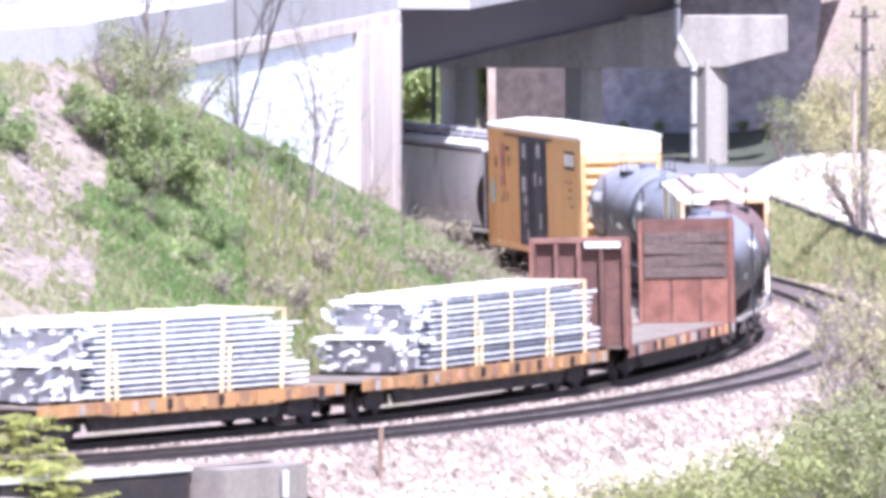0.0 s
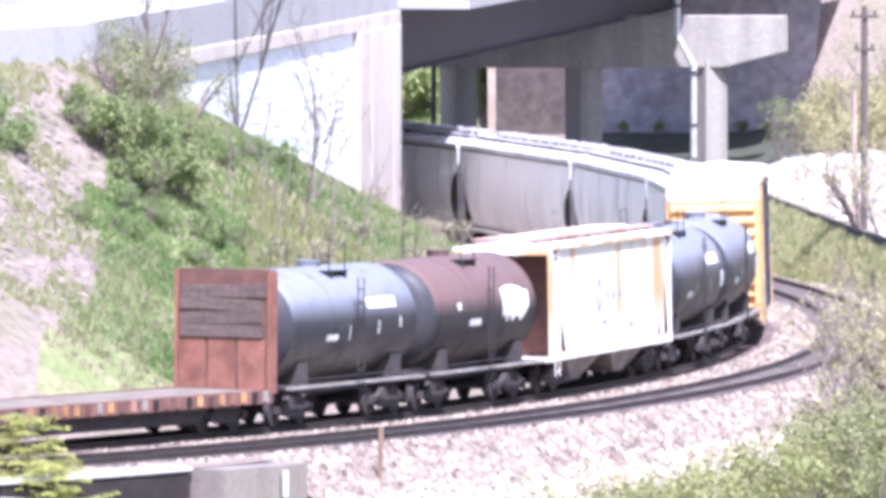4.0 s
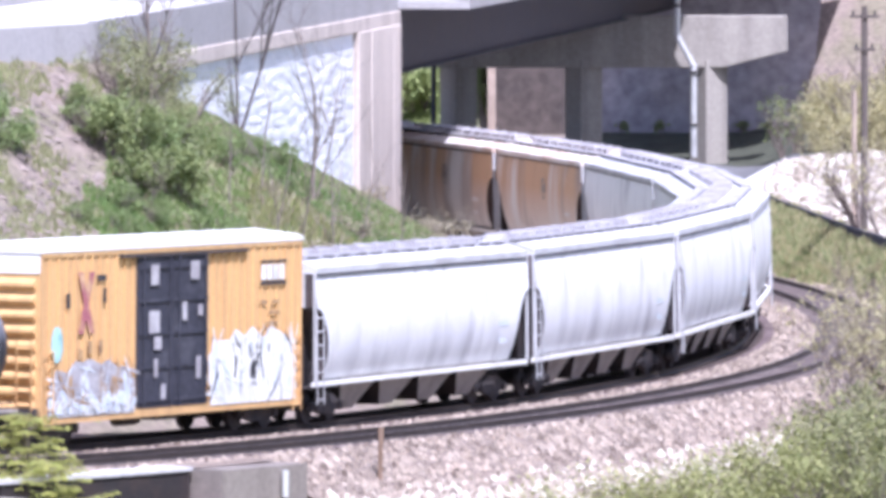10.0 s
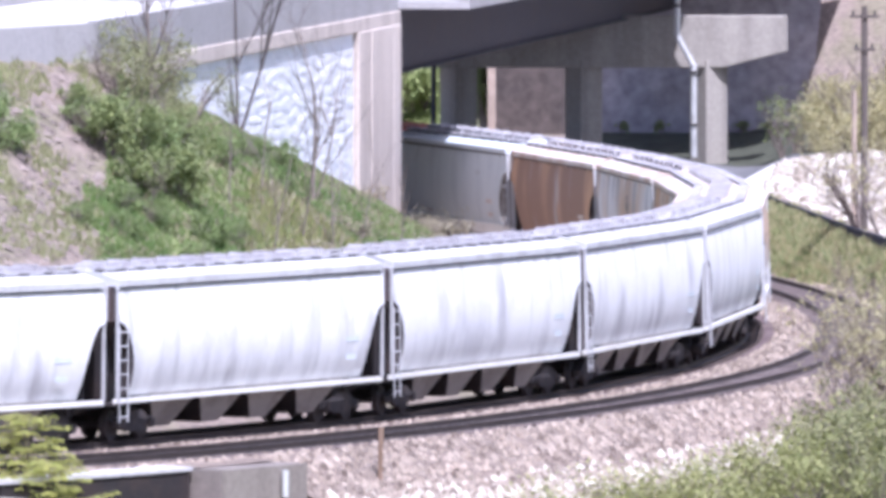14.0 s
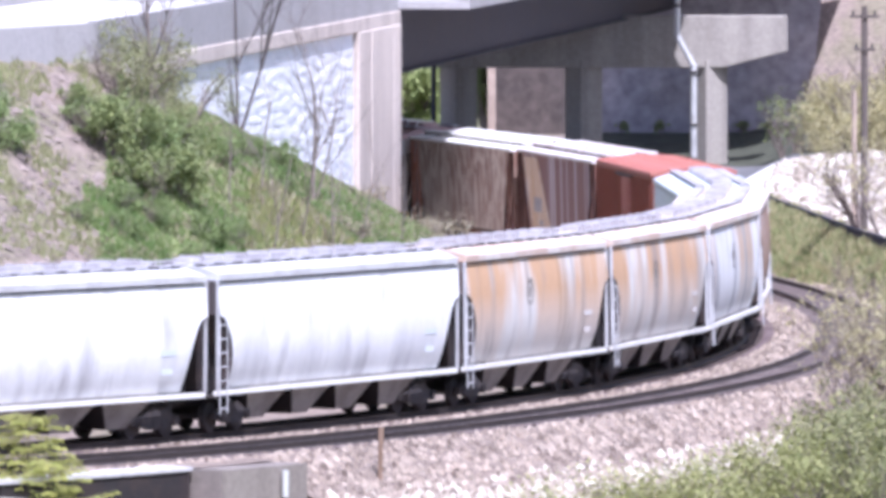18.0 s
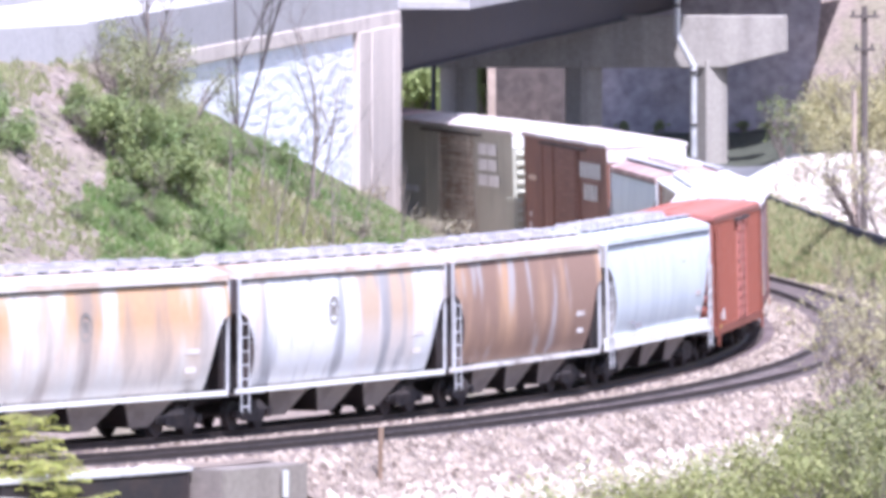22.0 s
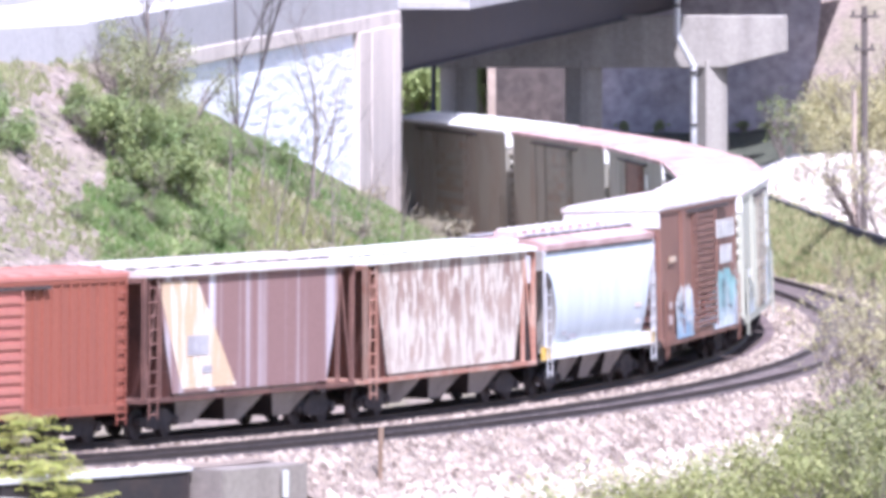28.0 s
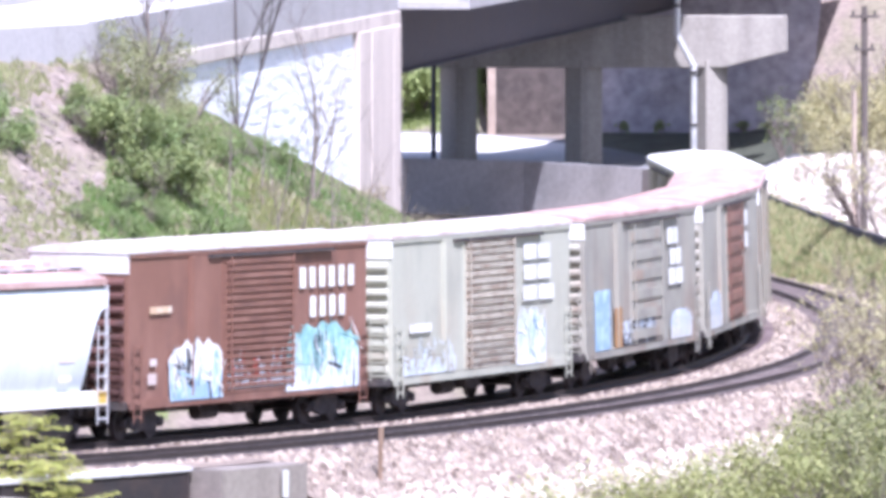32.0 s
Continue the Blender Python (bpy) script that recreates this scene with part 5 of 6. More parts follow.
        for nm, rects, mt, ll in marks:
            plates(car, nm, [(min(a * sd, c * sd), b, max(a * sd, c * sd), d) for a, b, c, d in rects], sd * (w + 0.058), mt, ll)
    for x0, z0, x1, z1, mats, sd in sprays:
        spray(car, x0, z0, x1, z1, 1.5 + 0.062, mats, sd)
    bm = bmesh.new()
    box(bm, -half, -0.25, 0.6, half, 0.25, 0.95)
    for x in np.linspace(-half + 2.5, half - 2.5, 6):
        box(bm, x - 0.08, -1.4, 0.75, x + 0.08, 1.4, 0.95)
    box(bm, -1.6, 0.3, 0.45, -0.4, 0.8, 0.8)
    rod(bm, (0.5, 0.6, 0.55), (1.6, 0.6, 0.55), 0.2)
    part("underframe", bm, M["truck_black"], car)
    running_gear(car, L - 4.3, half)
    car["half"] = L / 2
    return car


def flatcar(label, L, side, bulkheads=False, deck="deck_pale"):
    car = car_root("flatcar", label, "flatcar")
    half = L / 2 - 0.4
    one_box("deck", (-half, -1.42, 1.02, half, 1.42, 1.09), M[deck], car)
    for sd in (-1, 1):
        y = sd * 1.42
        bm = bmesh.new()
        out = [(-half, 1.12), (-half, 0.80), (-half + 3.2, 0.78), (-half + 4.4, 0.55), (half - 4.4, 0.55), (half - 3.2, 0.78), (half, 0.80), (half, 1.12)] if not bulkheads else [(-half, 1.12), (-half, 0.74), (half, 0.74), (half, 1.12)]
        if not bulkheads:
            out = [(x, z if z > 1 else max(z, 0.70)) for x, z in out]
        loft(bm, [[(x, y, z) for x, z in out], [(x, y + sd * 0.08, z) for x, z in out]])
        part("side_sill", bm, M[side], car)
        bm = bmesh.new()
        box(bm, -0.07, min(0, sd * 0.18), 0.80, 0.07, max(0, sd * 0.18), 1.08)
        kinds = [to_mesh("stake_pocket", bm, M[side])]
        for mt in ("slope_dark", "bay_grey", "flat_orange", "pocket", "slope_dark"):
            kinds.append(kinds[0].copy())
            kinds[-1].materials[0] = M[mt]
        rnd = random.Random(int(L * 10))
        x = -half + 0.5
        while x < half:
            part("stake_pocket", rnd.choice(kinds), None, car, at=(x, y, 0))
            x += 0.61 if bulkheads else 1.0
    one_box("centre_sill", (-half, -0.3, 0.55, half, 0.3, 1.0), M["truck_black"], car)
    for sd in (-1, 1):
        bm = bmesh.new()
        out = [(-half + 2.9, 0.98), (-half + 3.5, 0.30), (half - 3.5, 0.30), (half - 2.9, 0.98)]
        loft(bm, [[(x, sd * y, z) for x, z in out] for y in (1.05, 1.2)])
        part("fishbelly_girder", bm, M["truck_black"], car)
    bm = bmesh.new()
    for x in np.linspace(-half + 3, half - 3, 7):
        box(bm, x - 0.06, -1.35, 0.7, x + 0.06, 1.35, 1.0)
    part("cross_bearer", bm, M["truck_black"], car)
    if bulkheads:
        for ex in (-1, 1):
            x = ex * (half - 0.12)
            bh = one_box("bulkhead", (x - 0.07, -1.42, 1.09, x + 0.07, 1.42, 4.35), M["flat_brown"], car)
            for y in (-1.40, -0.7, 0.0, 0.7, 1.40):
                one_box("post", (min(x, x + ex * 0.28), y - 0.06, 1.09, max(x, x + ex * 0.28), y + 0.06, 4.25), M["flat_brown"], bh)
            one_box("top_rail", (min(x, x + ex * 0.3), -1.46, 4.26, max(x, x + ex * 0.3), 1.46, 4.42), M["flat_brown"], bh)
            for sd in (-1, 1):
                one_box("side_plate", (min(x - ex * 0.12, x + ex * 0.3), sd * 1.47 - 0.05, 1.0, max(x - ex * 0.12, x + ex * 0.3), sd * 1.47 + 0.05, 4.38), M["steel_red"], bh)
            rnd = random.Random(5)
            z = 2.54
            for k in range(4):
                tilt = rnd.uniform(-0.03, 0.03)
                bm = bmesh.new()
                box(bm, min(x - ex * 0.07, x - ex * 0.14), -1.38 + rnd.uniform(0, 0.06), z, max(x - ex * 0.07, x - ex * 0.14), 1.38 - rnd.uniform(0, 0.12), z + 0.345)
                for v in bm.verts:
                    v.co.z += tilt * v.co.y
                part("plank", bm, M["wood_plank"], bh, "rough dark timber plank")
                z += 0.37
            for k in range(3):
                ya = -1.38 + 0.94 * k
                one_box("panel", (min(x - ex * 0.07, x - ex * 0.095), ya, 1.10, max(x - ex * 0.07, x - ex * 0.095), ya + 0.84, 2.50), M["steel_red"], bh, "red-brown steel panel")
        one_box("tie_strap", (half - 0.05, 0.2, 4.1, half + 0.19, 1.3, 4.28), M["white_paint"], car, "white-painted strip on the bulkhead")
    running_gear(car, L - 4.6, half)
    car["half"] = L / 2
    return car


def frame_stack(label, length, height, seed, step_front=True):
    """Strapped stack of pale metal frames, lengthwise bars with gaps, and a jumbled heap at its front."""
    rnd = random.Random(seed)
    st = tagged(new("metal_frame_stack"), label, "stack of frames", "loads of metal frames on the train")
    half = length / 2
    n = int(height / 0.165)
    front = half - (2.6 if step_front else 0.3)
    for k in range(n):
        z = 0.12 + k * 0.165
        a, b = -half + 0.3 + rnd.uniform(-0.1, 0.1), front + rnd.uniform(-0.15, 0.15)
        if k == n - 3:
            a -= 0.7
        if k > n - 3:
            a += 1.1
        bm = bmesh.new()
        thick = rnd.uniform(0.05, 0.075)
        for sd in (-1, 1):
            box(bm, a, sd * 1.25 - 0.05, z, b + rnd.uniform(-0.1, 0.15), sd * 1.25 + 0.05, z + thick)
        box(bm, a, -0.04, z, b, 0.04, z + 0.05)
        dy = rnd.uniform(-0.06, 0.06)
        for v in bm.verts:
            v.co.y += dy
            v.co.z += 0.012 * math.sin(v.co.x * 0.9 + k)
        m = int((b - a) / 0.9)
        for j in range(m + 1):
            x = a + (b - a) * j / m
            box(bm, x - 0.03, -1.25, z + 0.005, x + 0.03, 1.25, z + 0.045)
        if k >= n - 1:
            for j in range(4):
                y = -1.1 + 0.6 * j
                box(bm, a, y - 0.22, z + 0.03, b + rnd.uniform(-0.3, 0.6), y + 0.22, z + 0.07 + rnd.uniform(0, 0.05))
        part("metal_frame", bm, M["frame_metal"], st)
    # solid dark blocks inside keep the gaps between the bars dark
    one_box("inner_frame", (-half + 1.6, -1.16, 0.14, front - 0.3, 1.16, height * 0.9), M["frame_core"], st, "solid dark bluish block inside the stack")
    one_box("inner_frame", (-half + 0.6, -1.16, 0.14, -half + 1.59, 1.16, height * 0.72), M["frame_core"], st, "solid dark bluish block inside the stack")
    # a short low bundle behind the stack
    for k in range(4):
        one_box("short_frame", (-half - 0.9, -1.2, 0.12 + 0.17 * k, -half + 0.15, 1.2, 0.19 + 0.17 * k), M["frame_metal"], st)
    x = -half + 1.0
    for gap in (3.1, 0.45, 3.3, 2.7, 0.5, 2.9, 2.2):
        if x > front - 0.3:
            break
        bm = bmesh.new()
        w, lean = rnd.uniform(0.05, 0.085), rnd.uniform(-0.06, 0.06)
        top = height if gap > 1 else height * 0.62
        for sd in (-1, 1):
            box(bm, x - w, sd * 1.34 - 0.03, 0.0, x + w, sd * 1.34 + 0.03, top)
        if gap > 1:
            box(bm, x - w, -1.37, height - 0.02, x + w, 1.37, height + 0.05)
        for v in bm.verts:
            v.co.x += lean * v.co.z
        part("strap_post", bm, M["strap"], st)
        x += gap
    if step_front:
        # jumbled short pieces: a low tier in front, a higher one set back
        for x0, x1, z0, z1, count in ((front + 0.15, half + 0.2, 0.0, height * 0.5, 44), (front + 0.1, half - 0.9, height * 0.5, height * 0.96, 34)):
            # solid block fills the heap behind its loose pieces
            one_box("inner_frame", (x0, -1.0, max(0.1, z0), x1 - 0.35, 1.0, z1 - 0.15), M["board_grey"], st, "solid grey block inside the heap")
            for j in range(count):
                bm = bmesh.new()
                ln, hh = rnd.uniform(0.25, 0.9), rnd.uniform(0.04, 0.11)
                box(bm, -ln / 2, -0.08, 0, ln / 2, 0.08, hh)
                box(bm, -ln / 2, -0.08, hh, -ln / 2 + 0.06, 0.08, hh + 0.08)
                edge = j % 3
                px = x1 - 0.25 + rnd.uniform(-0.25, 0.2) if edge == 0 else rnd.uniform(x0, x1)
                py = rnd.uniform(-1.2, 1.2) if edge == 0 else rnd.uniform(0.95, 1.3) * (1 if edge == 1 else -1)
                part("loose_frame", bm, M["frame_metal"], st, at=pose(px, py, 0.12 + z0 + (z1 - z0 - 0.2) * rnd.random(), rnd.uniform(-10, 10), rnd.uniform(-14, 14), rnd.uniform(-35, 35)))
            one_box("cover_frame", (x0, -1.2, z1 - 0.05, x1, 1.2, z1 + 0.03), M["frame_metal"], st)
    for j in range(5):
        x = -half + 0.5 + j * (length - 1.0) / 4
        one_box("bearer", (x - 0.06, -1.3, 0.0, x + 0.06, 1.3, 0.115), M["wood_plank"], st)
    return st


def letters(x, z, n, w, h, gap=0.12):
    return [(x - k * (w + gap) - w, z, x - k * (w + gap), z + h) for k in range(n)]


TRAIN = []      # thing, way of its middle at the clip's zero of way, distance between its trucks, height of its base


def add(car, front, rear, lift=0.0, bogie=None):
    TRAIN.append((car, (front + rear) / 2, bogie or (front - rear) - 4.2, lift))
    return car


# flat cars with stacked frames
add(flatcar("orange-brown flat car carrying stacked metal frames", 18.6, "flat_orange"), 121.2, 102.6)
add(frame_stack("strapped stack of pale metal frames on a flat car", 14.4, 2.2, 3), 120.1, 105.5, 1.095, 14.0)
add(flatcar("orange-brown flat car carrying stacked metal frames", 22.3, "flat_orange"), 102.2, 79.9)
add(frame_stack("strapped stepped stack of pale metal frames on a flat car", 17.6, 2.15, 8), 98.6, 80.6, 1.095, 18.1)
add(flatcar("empty brown bulkhead flat car with planked end walls", 18.6, "flat_brown", True), 78.15, 59.55)
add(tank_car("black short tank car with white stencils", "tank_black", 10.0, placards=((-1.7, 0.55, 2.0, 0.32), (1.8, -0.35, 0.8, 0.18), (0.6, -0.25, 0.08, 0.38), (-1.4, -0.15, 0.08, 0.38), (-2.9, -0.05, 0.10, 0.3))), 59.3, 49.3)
add(tank_car("rust-brown short tank car with white stains", "tank_rust", 10.0, splash=(-1.1, -3.4), placards=((1.2, -0.30, 1.0, 0.2), (2.6, 0.2, 0.3, 0.2))), 49.2, 39.2)
cream = add(rib_hopper("cream covered hopper streaked with rust", "hopper_cream", "hopper_cream", 15.2, trim="hopper_cream", eave=4.3, bays=2, ribs=False, cut=1.2, curved=True, boards="roof_rust"), 38.8, 23.6)
for sd in (-1, 1):
    gem = paint("emblem", [(x * sd, z) for x, z in ((2.0, 2.75), (1.55, 3.35), (1.1, 2.75), (1.55, 2.15))], sd * 1.456, "emblem_blue", cream, 0, 9)
    paint("field", [(x * sd, z) for x, z in ((1.84, 2.75), (1.55, 3.13), (1.26, 2.75), (1.55, 2.37))], sd * 1.460, "white_paint", gem, 0, 9)
    plates(cream, "stencil", [(min(a * sd, c * sd), b, max(a * sd, c * sd), d) for a, b, c, d in ((0.7, 2.6, 0.45, 2.85), (0.0, 2.6, -0.3, 2.85), (-0.8, 2.6, -1.1, 2.85), (1.3, 1.9, 0.6, 2.0), (-2.0, 1.7, -2.5, 1.82))], sd * 1.456, "board_grey", "faded grey stencil")
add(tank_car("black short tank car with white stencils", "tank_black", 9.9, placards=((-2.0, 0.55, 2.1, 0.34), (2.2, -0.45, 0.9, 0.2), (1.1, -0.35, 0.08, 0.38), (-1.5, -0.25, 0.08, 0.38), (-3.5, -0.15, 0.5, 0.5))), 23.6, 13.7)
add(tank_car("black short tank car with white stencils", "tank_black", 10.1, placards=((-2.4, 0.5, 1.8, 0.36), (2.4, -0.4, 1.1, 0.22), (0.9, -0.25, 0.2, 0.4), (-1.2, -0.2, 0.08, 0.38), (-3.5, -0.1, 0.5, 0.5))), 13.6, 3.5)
orange_car = add(boxcar("orange boxcar with black double door and white end bands", "orange", "white_paint", 15.7, eave=5.28, sill=0.78, door_x=0.15, door_w=4.0, doors=2, door_mat="door_navy", ribs=True, wide_ribs=True,
           marks=(("stencil", [(-6.4, 4.62, -4.9, 4.70), (-6.4, 4.02, -4.9, 4.12), (5.9, 3.7, 6.1, 4.1), (3.9, 4.4, 4.4, 4.55), (3.9, 3.8, 4.05, 4.2)], "marking_dark", "black stencil marks"), ("lettering", letters(-4.95, 4.16, 4, 0.28, 0.42, 0.07), "marking_white", "white stencil letters"),
                  ("stencil", [(-5.3, 3.5, -4.9, 3.6), (-6.0, 3.5, -5.6, 3.6), (-6.0, 3.2, -5.4, 3.3), (-5.9, 2.9, -5.2, 3.0), (-6.2, 2.6, -5.7, 2.68), (4.1, 2.45, 4.3, 2.8), (4.7, 2.45, 4.9, 2.8), (5.2, 2.3, 5.4, 2.6)], "stencil_brown", "faded brown stencil marks")),
           sprays=((2.3, 0.80, 7.1, 2.35, ("board_grey", "spray_pale", "stencil_brown"), 11), (2.3, 0.79, 7.0, 1.5, ("spray_pale", "marking_white"), 14), (-7.0, 0.80, -2.0, 2.95, ("marking_white", "marking_white", "spray_pale", "marking_white", "marking_dark"), 12))), 3.1, -12.4)
for sd in (-1, 1):
    y = sd * 1.565
    cross = paint("emblem", [(sd * x, z) for x, z in ((5.45, 4.65), (5.15, 4.65), (4.55, 3.0), (4.85, 3.0))], y, "marking_plum", orange_car, 0, 9)
    paint("stroke", [(sd * x, z) for x, z in ((4.85, 4.65), (4.55, 4.65), (5.15, 3.0), (5.45, 3.0))], y + sd * 0.004, "marking_plum", cross, 0, 9)
    paint("patch", [(sd * (6.6 + 0.33 * math.cos(k * math.tau / 14)), 2.75 + 0.5 * math.sin(k * math.tau / 14)) for k in range(14)], y, "spray_teal", orange_car, 0, 9)
    plates(orange_car, "stencil", [(min(sd * a, sd * c), b, max(sd * a, sd * c), d) for a, b, c, d in ((1.5, 4.2, 1.05, 4.75), (-0.75, 4.3, -1.25, 4.8), (1.6, 2.9, 1.0, 3.5), (1.3, 2.45, 0.9, 2.8), (-0.3, 3.2, -0.55, 3.7), (-1.2, 3.3, -1.45, 3.6), (1.3, 1.7, 1.1, 2.2), (-1.1, 1.6, -1.35, 2.2), (0.9, 1.1, 0.65, 1.5))], sd * 1.615, "board_grey", "worn pale patch")
# grey round-sided hoppers
stops = [-12.6, -29.7, -46.9, -63.9, -80.9, -97.8, -114.9]
for k, (a, b) in enumerate(zip(stops, stops[1:])):
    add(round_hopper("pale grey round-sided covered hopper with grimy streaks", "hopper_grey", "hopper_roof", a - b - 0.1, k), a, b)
add(round_hopper("rust-stained grey covered hopper", "hopper_rust", "roof_stained", 14.2, 21, bays=3, emblem="ring"), -114.9, -129.2)
add(round_hopper("rust-stained grey covered hopper with round emblem", "hopper_rust", "roof_stained", 14.4, 22, bays=3, emblem="ring"), -129.2, -143.7)
add(round_hopper("pale covered hopper with round emblem and rust streaks", "hopper_tinged", "roof_stained", 14.7, 23, bays=3, emblem="ring"), -143.7, -158.5)
add(round_hopper("brown rusted covered hopper", "hopper_brown", "roof_stained", 14.4, 24, bays=3, trim="hopper_rust"), -158.5, -173.0)
add(round_hopper("clean pale blue-white covered hopper", "hopper_blue", "hopper_blue", 15.6, 25, bays=3, arch=(1.15, 2.35), thick_sill=0.26, eave=4.25), -173.2, -188.9)
add(boxcar("bright red-brown boxcar with sliding doors", "box_red", "roof_red", 14.6, eave=4.55, sill=0.95, door_x=-0.7, door_w=2.0, doors=1, white_top=False, ribs=True, wide_ribs=True, door_mat="roof_red",
           marks=(("stencil", [(4.5, 1.25, 4.9, 1.6), (5.3, 1.3, 5.5, 1.5)], "marking_white", ""), ("stencil", [(5.6, 0.99, 6.0, 1.15)], "marking_yellow", ""))), -189.0, -203.7)
striped = add(rib_hopper("brown covered hopper with pale streaks and cream panel", "hopper_stripe", "roof_pale", 13.7, trim="flat_brown", eave=4.4, ribs=False, cut=1.25), -203.8, -217.5)
for sd in (-1, 1):
    bm = bmesh.new()
    pan = [(5.65, 4.25), (3.3, 4.25), (0.9, 1.3), (4.2, 1.3)]
    loft(bm, [[(x * sd, sd * y, z) for x, z in pan] for y in (1.453, 1.462)])
    part("panel", bm, M["stripe_cream"], striped, "faded cream and orange slanting panel")
    plates(striped, "stencil", [(min(a * sd, c * sd), b, max(a * sd, c * sd), d) for a, b, c, d in ((2.6, 2.2, 3.9, 2.75), (2.4, 1.7, 3.0, 1.9))], sd * 1.463, "board_grey", "grey stencil block")
add(rib_hopper("flaking pale covered hopper with brown rust", "hopper_worn", "white_paint", 14.6, trim="pocket", eave=4.35, ribs=False, cut=1.25), -217.5, -232.1)
add(round_hopper("pale blue covered hopper with curved sides and rusty roof", "hopper_blue", "roof_rust", 13.0, 26, bays=3, arch=(1.1, 2.5), thick_sill=0.26, eave=4.3), -232.2, -245.3)


add(boxcar("weathered brown boxcar with white lettering bars and graffiti", "box_brown", "roof_pale", 15.5, end="end_brown", band="roof_pale", eave=5.15, sill=1.0, door_x=-0.5, door_w=4.3, doors=1, slat=0.2, leaf=2.1,
           marks=(("lettering", letters(-2.95, 3.85, 6, 0.36, 0.58, 0.25) + letters(-3.6, 3.03, 4, 0.36, 0.58, 0.25), "marking_white", "white lettering"), ("stencil", [(4.9, 3.42, 6.2, 3.6)], "stripe_cream", "faded yellow stencil"), ("stencil", [(-1.4, 3.6, -1.0, 4.0), (5.8, 2.0, 6.2, 2.2), (5.8, 1.5, 6.3, 1.8)], "roof_pale", "")),
           sprays=((1.8, 1.0, 5.0, 2.75, ("marking_white", "spray_blue", "spray_pale", "door_navy"), 31), (-2.0, 1.2, 1.5, 2.3, ("box_brown", "spray_pale", "box_brown", "marking_red"), 32), (-6.7, 1.0, -2.1, 2.95, ("spray_teal", "spray_pale", "spray_teal", "marking_white", "door_navy"), 33))), -245.6, -261.2)
add(boxcar("pale green boxcar with tan door and patches of graffiti", "box_pale", "roof_pale", 16.2, eave=5.1, sill=1.0, door_x=-0.5, door_w=4.3, door_mat="door_tan", slat=0.21, leaf=1.9,
           marks=(("lettering", letters(-3.4, 4.1, 2, 1.1, 0.45) + letters(-3.4, 3.5, 2, 1.1, 0.45) + letters(-3.3, 2.9, 2, 1.3, 0.45), "marking_white", "white lettering blocks"), ("stencil", [(4.6, 2.3, 6.4, 2.55)], "marking_white", "")),
           sprays=((-5.3, 1.02, -2.7, 2.75, ("spray_pale", "marking_white", "spray_blue"), 41), (2.6, 1.1, 7.0, 2.2, ("box_pale", "spray_pale", "box_pale"), 42))), -262.0, -278.4)
add(boxcar("grey-green boxcar with blue and orange paint patches", "box_grey", "roof_rust", 15.9, eave=5.1, sill=1.0, door_x=-0.4, door_w=4.2, slat=0.6, leaf=2.0,
           marks=(("lettering", letters(-3.3, 4.0, 1, 1.4, 0.5) + letters(-3.6, 3.35, 2, 0.7, 0.5) + letters(-3.4, 2.75, 2, 0.9, 0.5), "marking_white", "white lettering"), ("patch", [(4.6, 1.1, 6.6, 2.9)], "spray_blue", "blue painted patch"), ("patch", [(3.0, 1.1, 4.0, 2.3)], "flat_orange", "orange rust patch")),
           sprays=((-1.5, 1.1, 3.0, 2.0, ("spray_pale", "marking_dark"), 51), (-6.5, 1.05, -3.5, 2.0, ("spray_pale", "marking_white"), 52))), -279.0, -295.0)
add(boxcar("grey boxcar with brown door and pale patches", "box_grey", "roof_rust", 16.0, eave=5.1, sill=1.0, door_x=-0.3, door_w=4.2, door_mat="box_brown", slat=0.5, leaf=1.9,
           marks=(("lettering", letters(-3.3, 4.0, 1, 0.9, 0.5) + letters(-3.3, 3.3, 1, 0.9, 0.5), "marking_white", "white lettering"),),
           sprays=((3.5, 1.05, 6.8, 2.3, ("spray_pale", "marking_white"), 61),)), -295.4, -311.5)
add(boxcar("olive-brown weathered boxcar with pale roof", "box_olive", "roof_rust", 16.6, eave=5.1, sill=1.0, door_x=-0.3, door_w=4.2, slat=0.5, leaf=1.9), -311.7, -328.4)
add(boxcar("olive-brown weathered boxcar with white roof at the train's tail", "box_olive", "white_paint", 15.2, eave=5.1, sill=1.0, door_x=-0.3, door_w=4.2, slat=0.5, leaf=1.9), -328.6, -343.9)


# ---- plants ----
def leaf_cloud(rnd, centres, count, size):
    """Small leaves, each a bent quad of two triangles, scattered in clumps."""
    vs, fs = [], []
    for _ in range(count):
        c, r = rnd.choice(centres)
        p = Vector((rnd.gauss(0, 0.5), rnd.gauss(0, 0.5), rnd.gauss(0, 0.5)))
        if p.length > 1.25:
            p *= 1.25 / p.length
        p = Vector(c) + p * r
        e = Euler((rnd.uniform(-1.2, 1.2), rnd.uniform(-1.2, 1.2), rnd.uniform(0, 6.28))).to_matrix()
        q = size * rnd.uniform(0.6, 1.3)
        k = len(vs)
        for a, b, h in ((-0.5, 0, 0), (0, -0.28, 0.06), (0.5, 0, 0), (0, 0.28, 0.06)):
            vs.append(p + e @ Vector((a * q, b * q, h * q)))
        fs.append((k, k + 1, k + 2, k + 3))
    return vs, fs


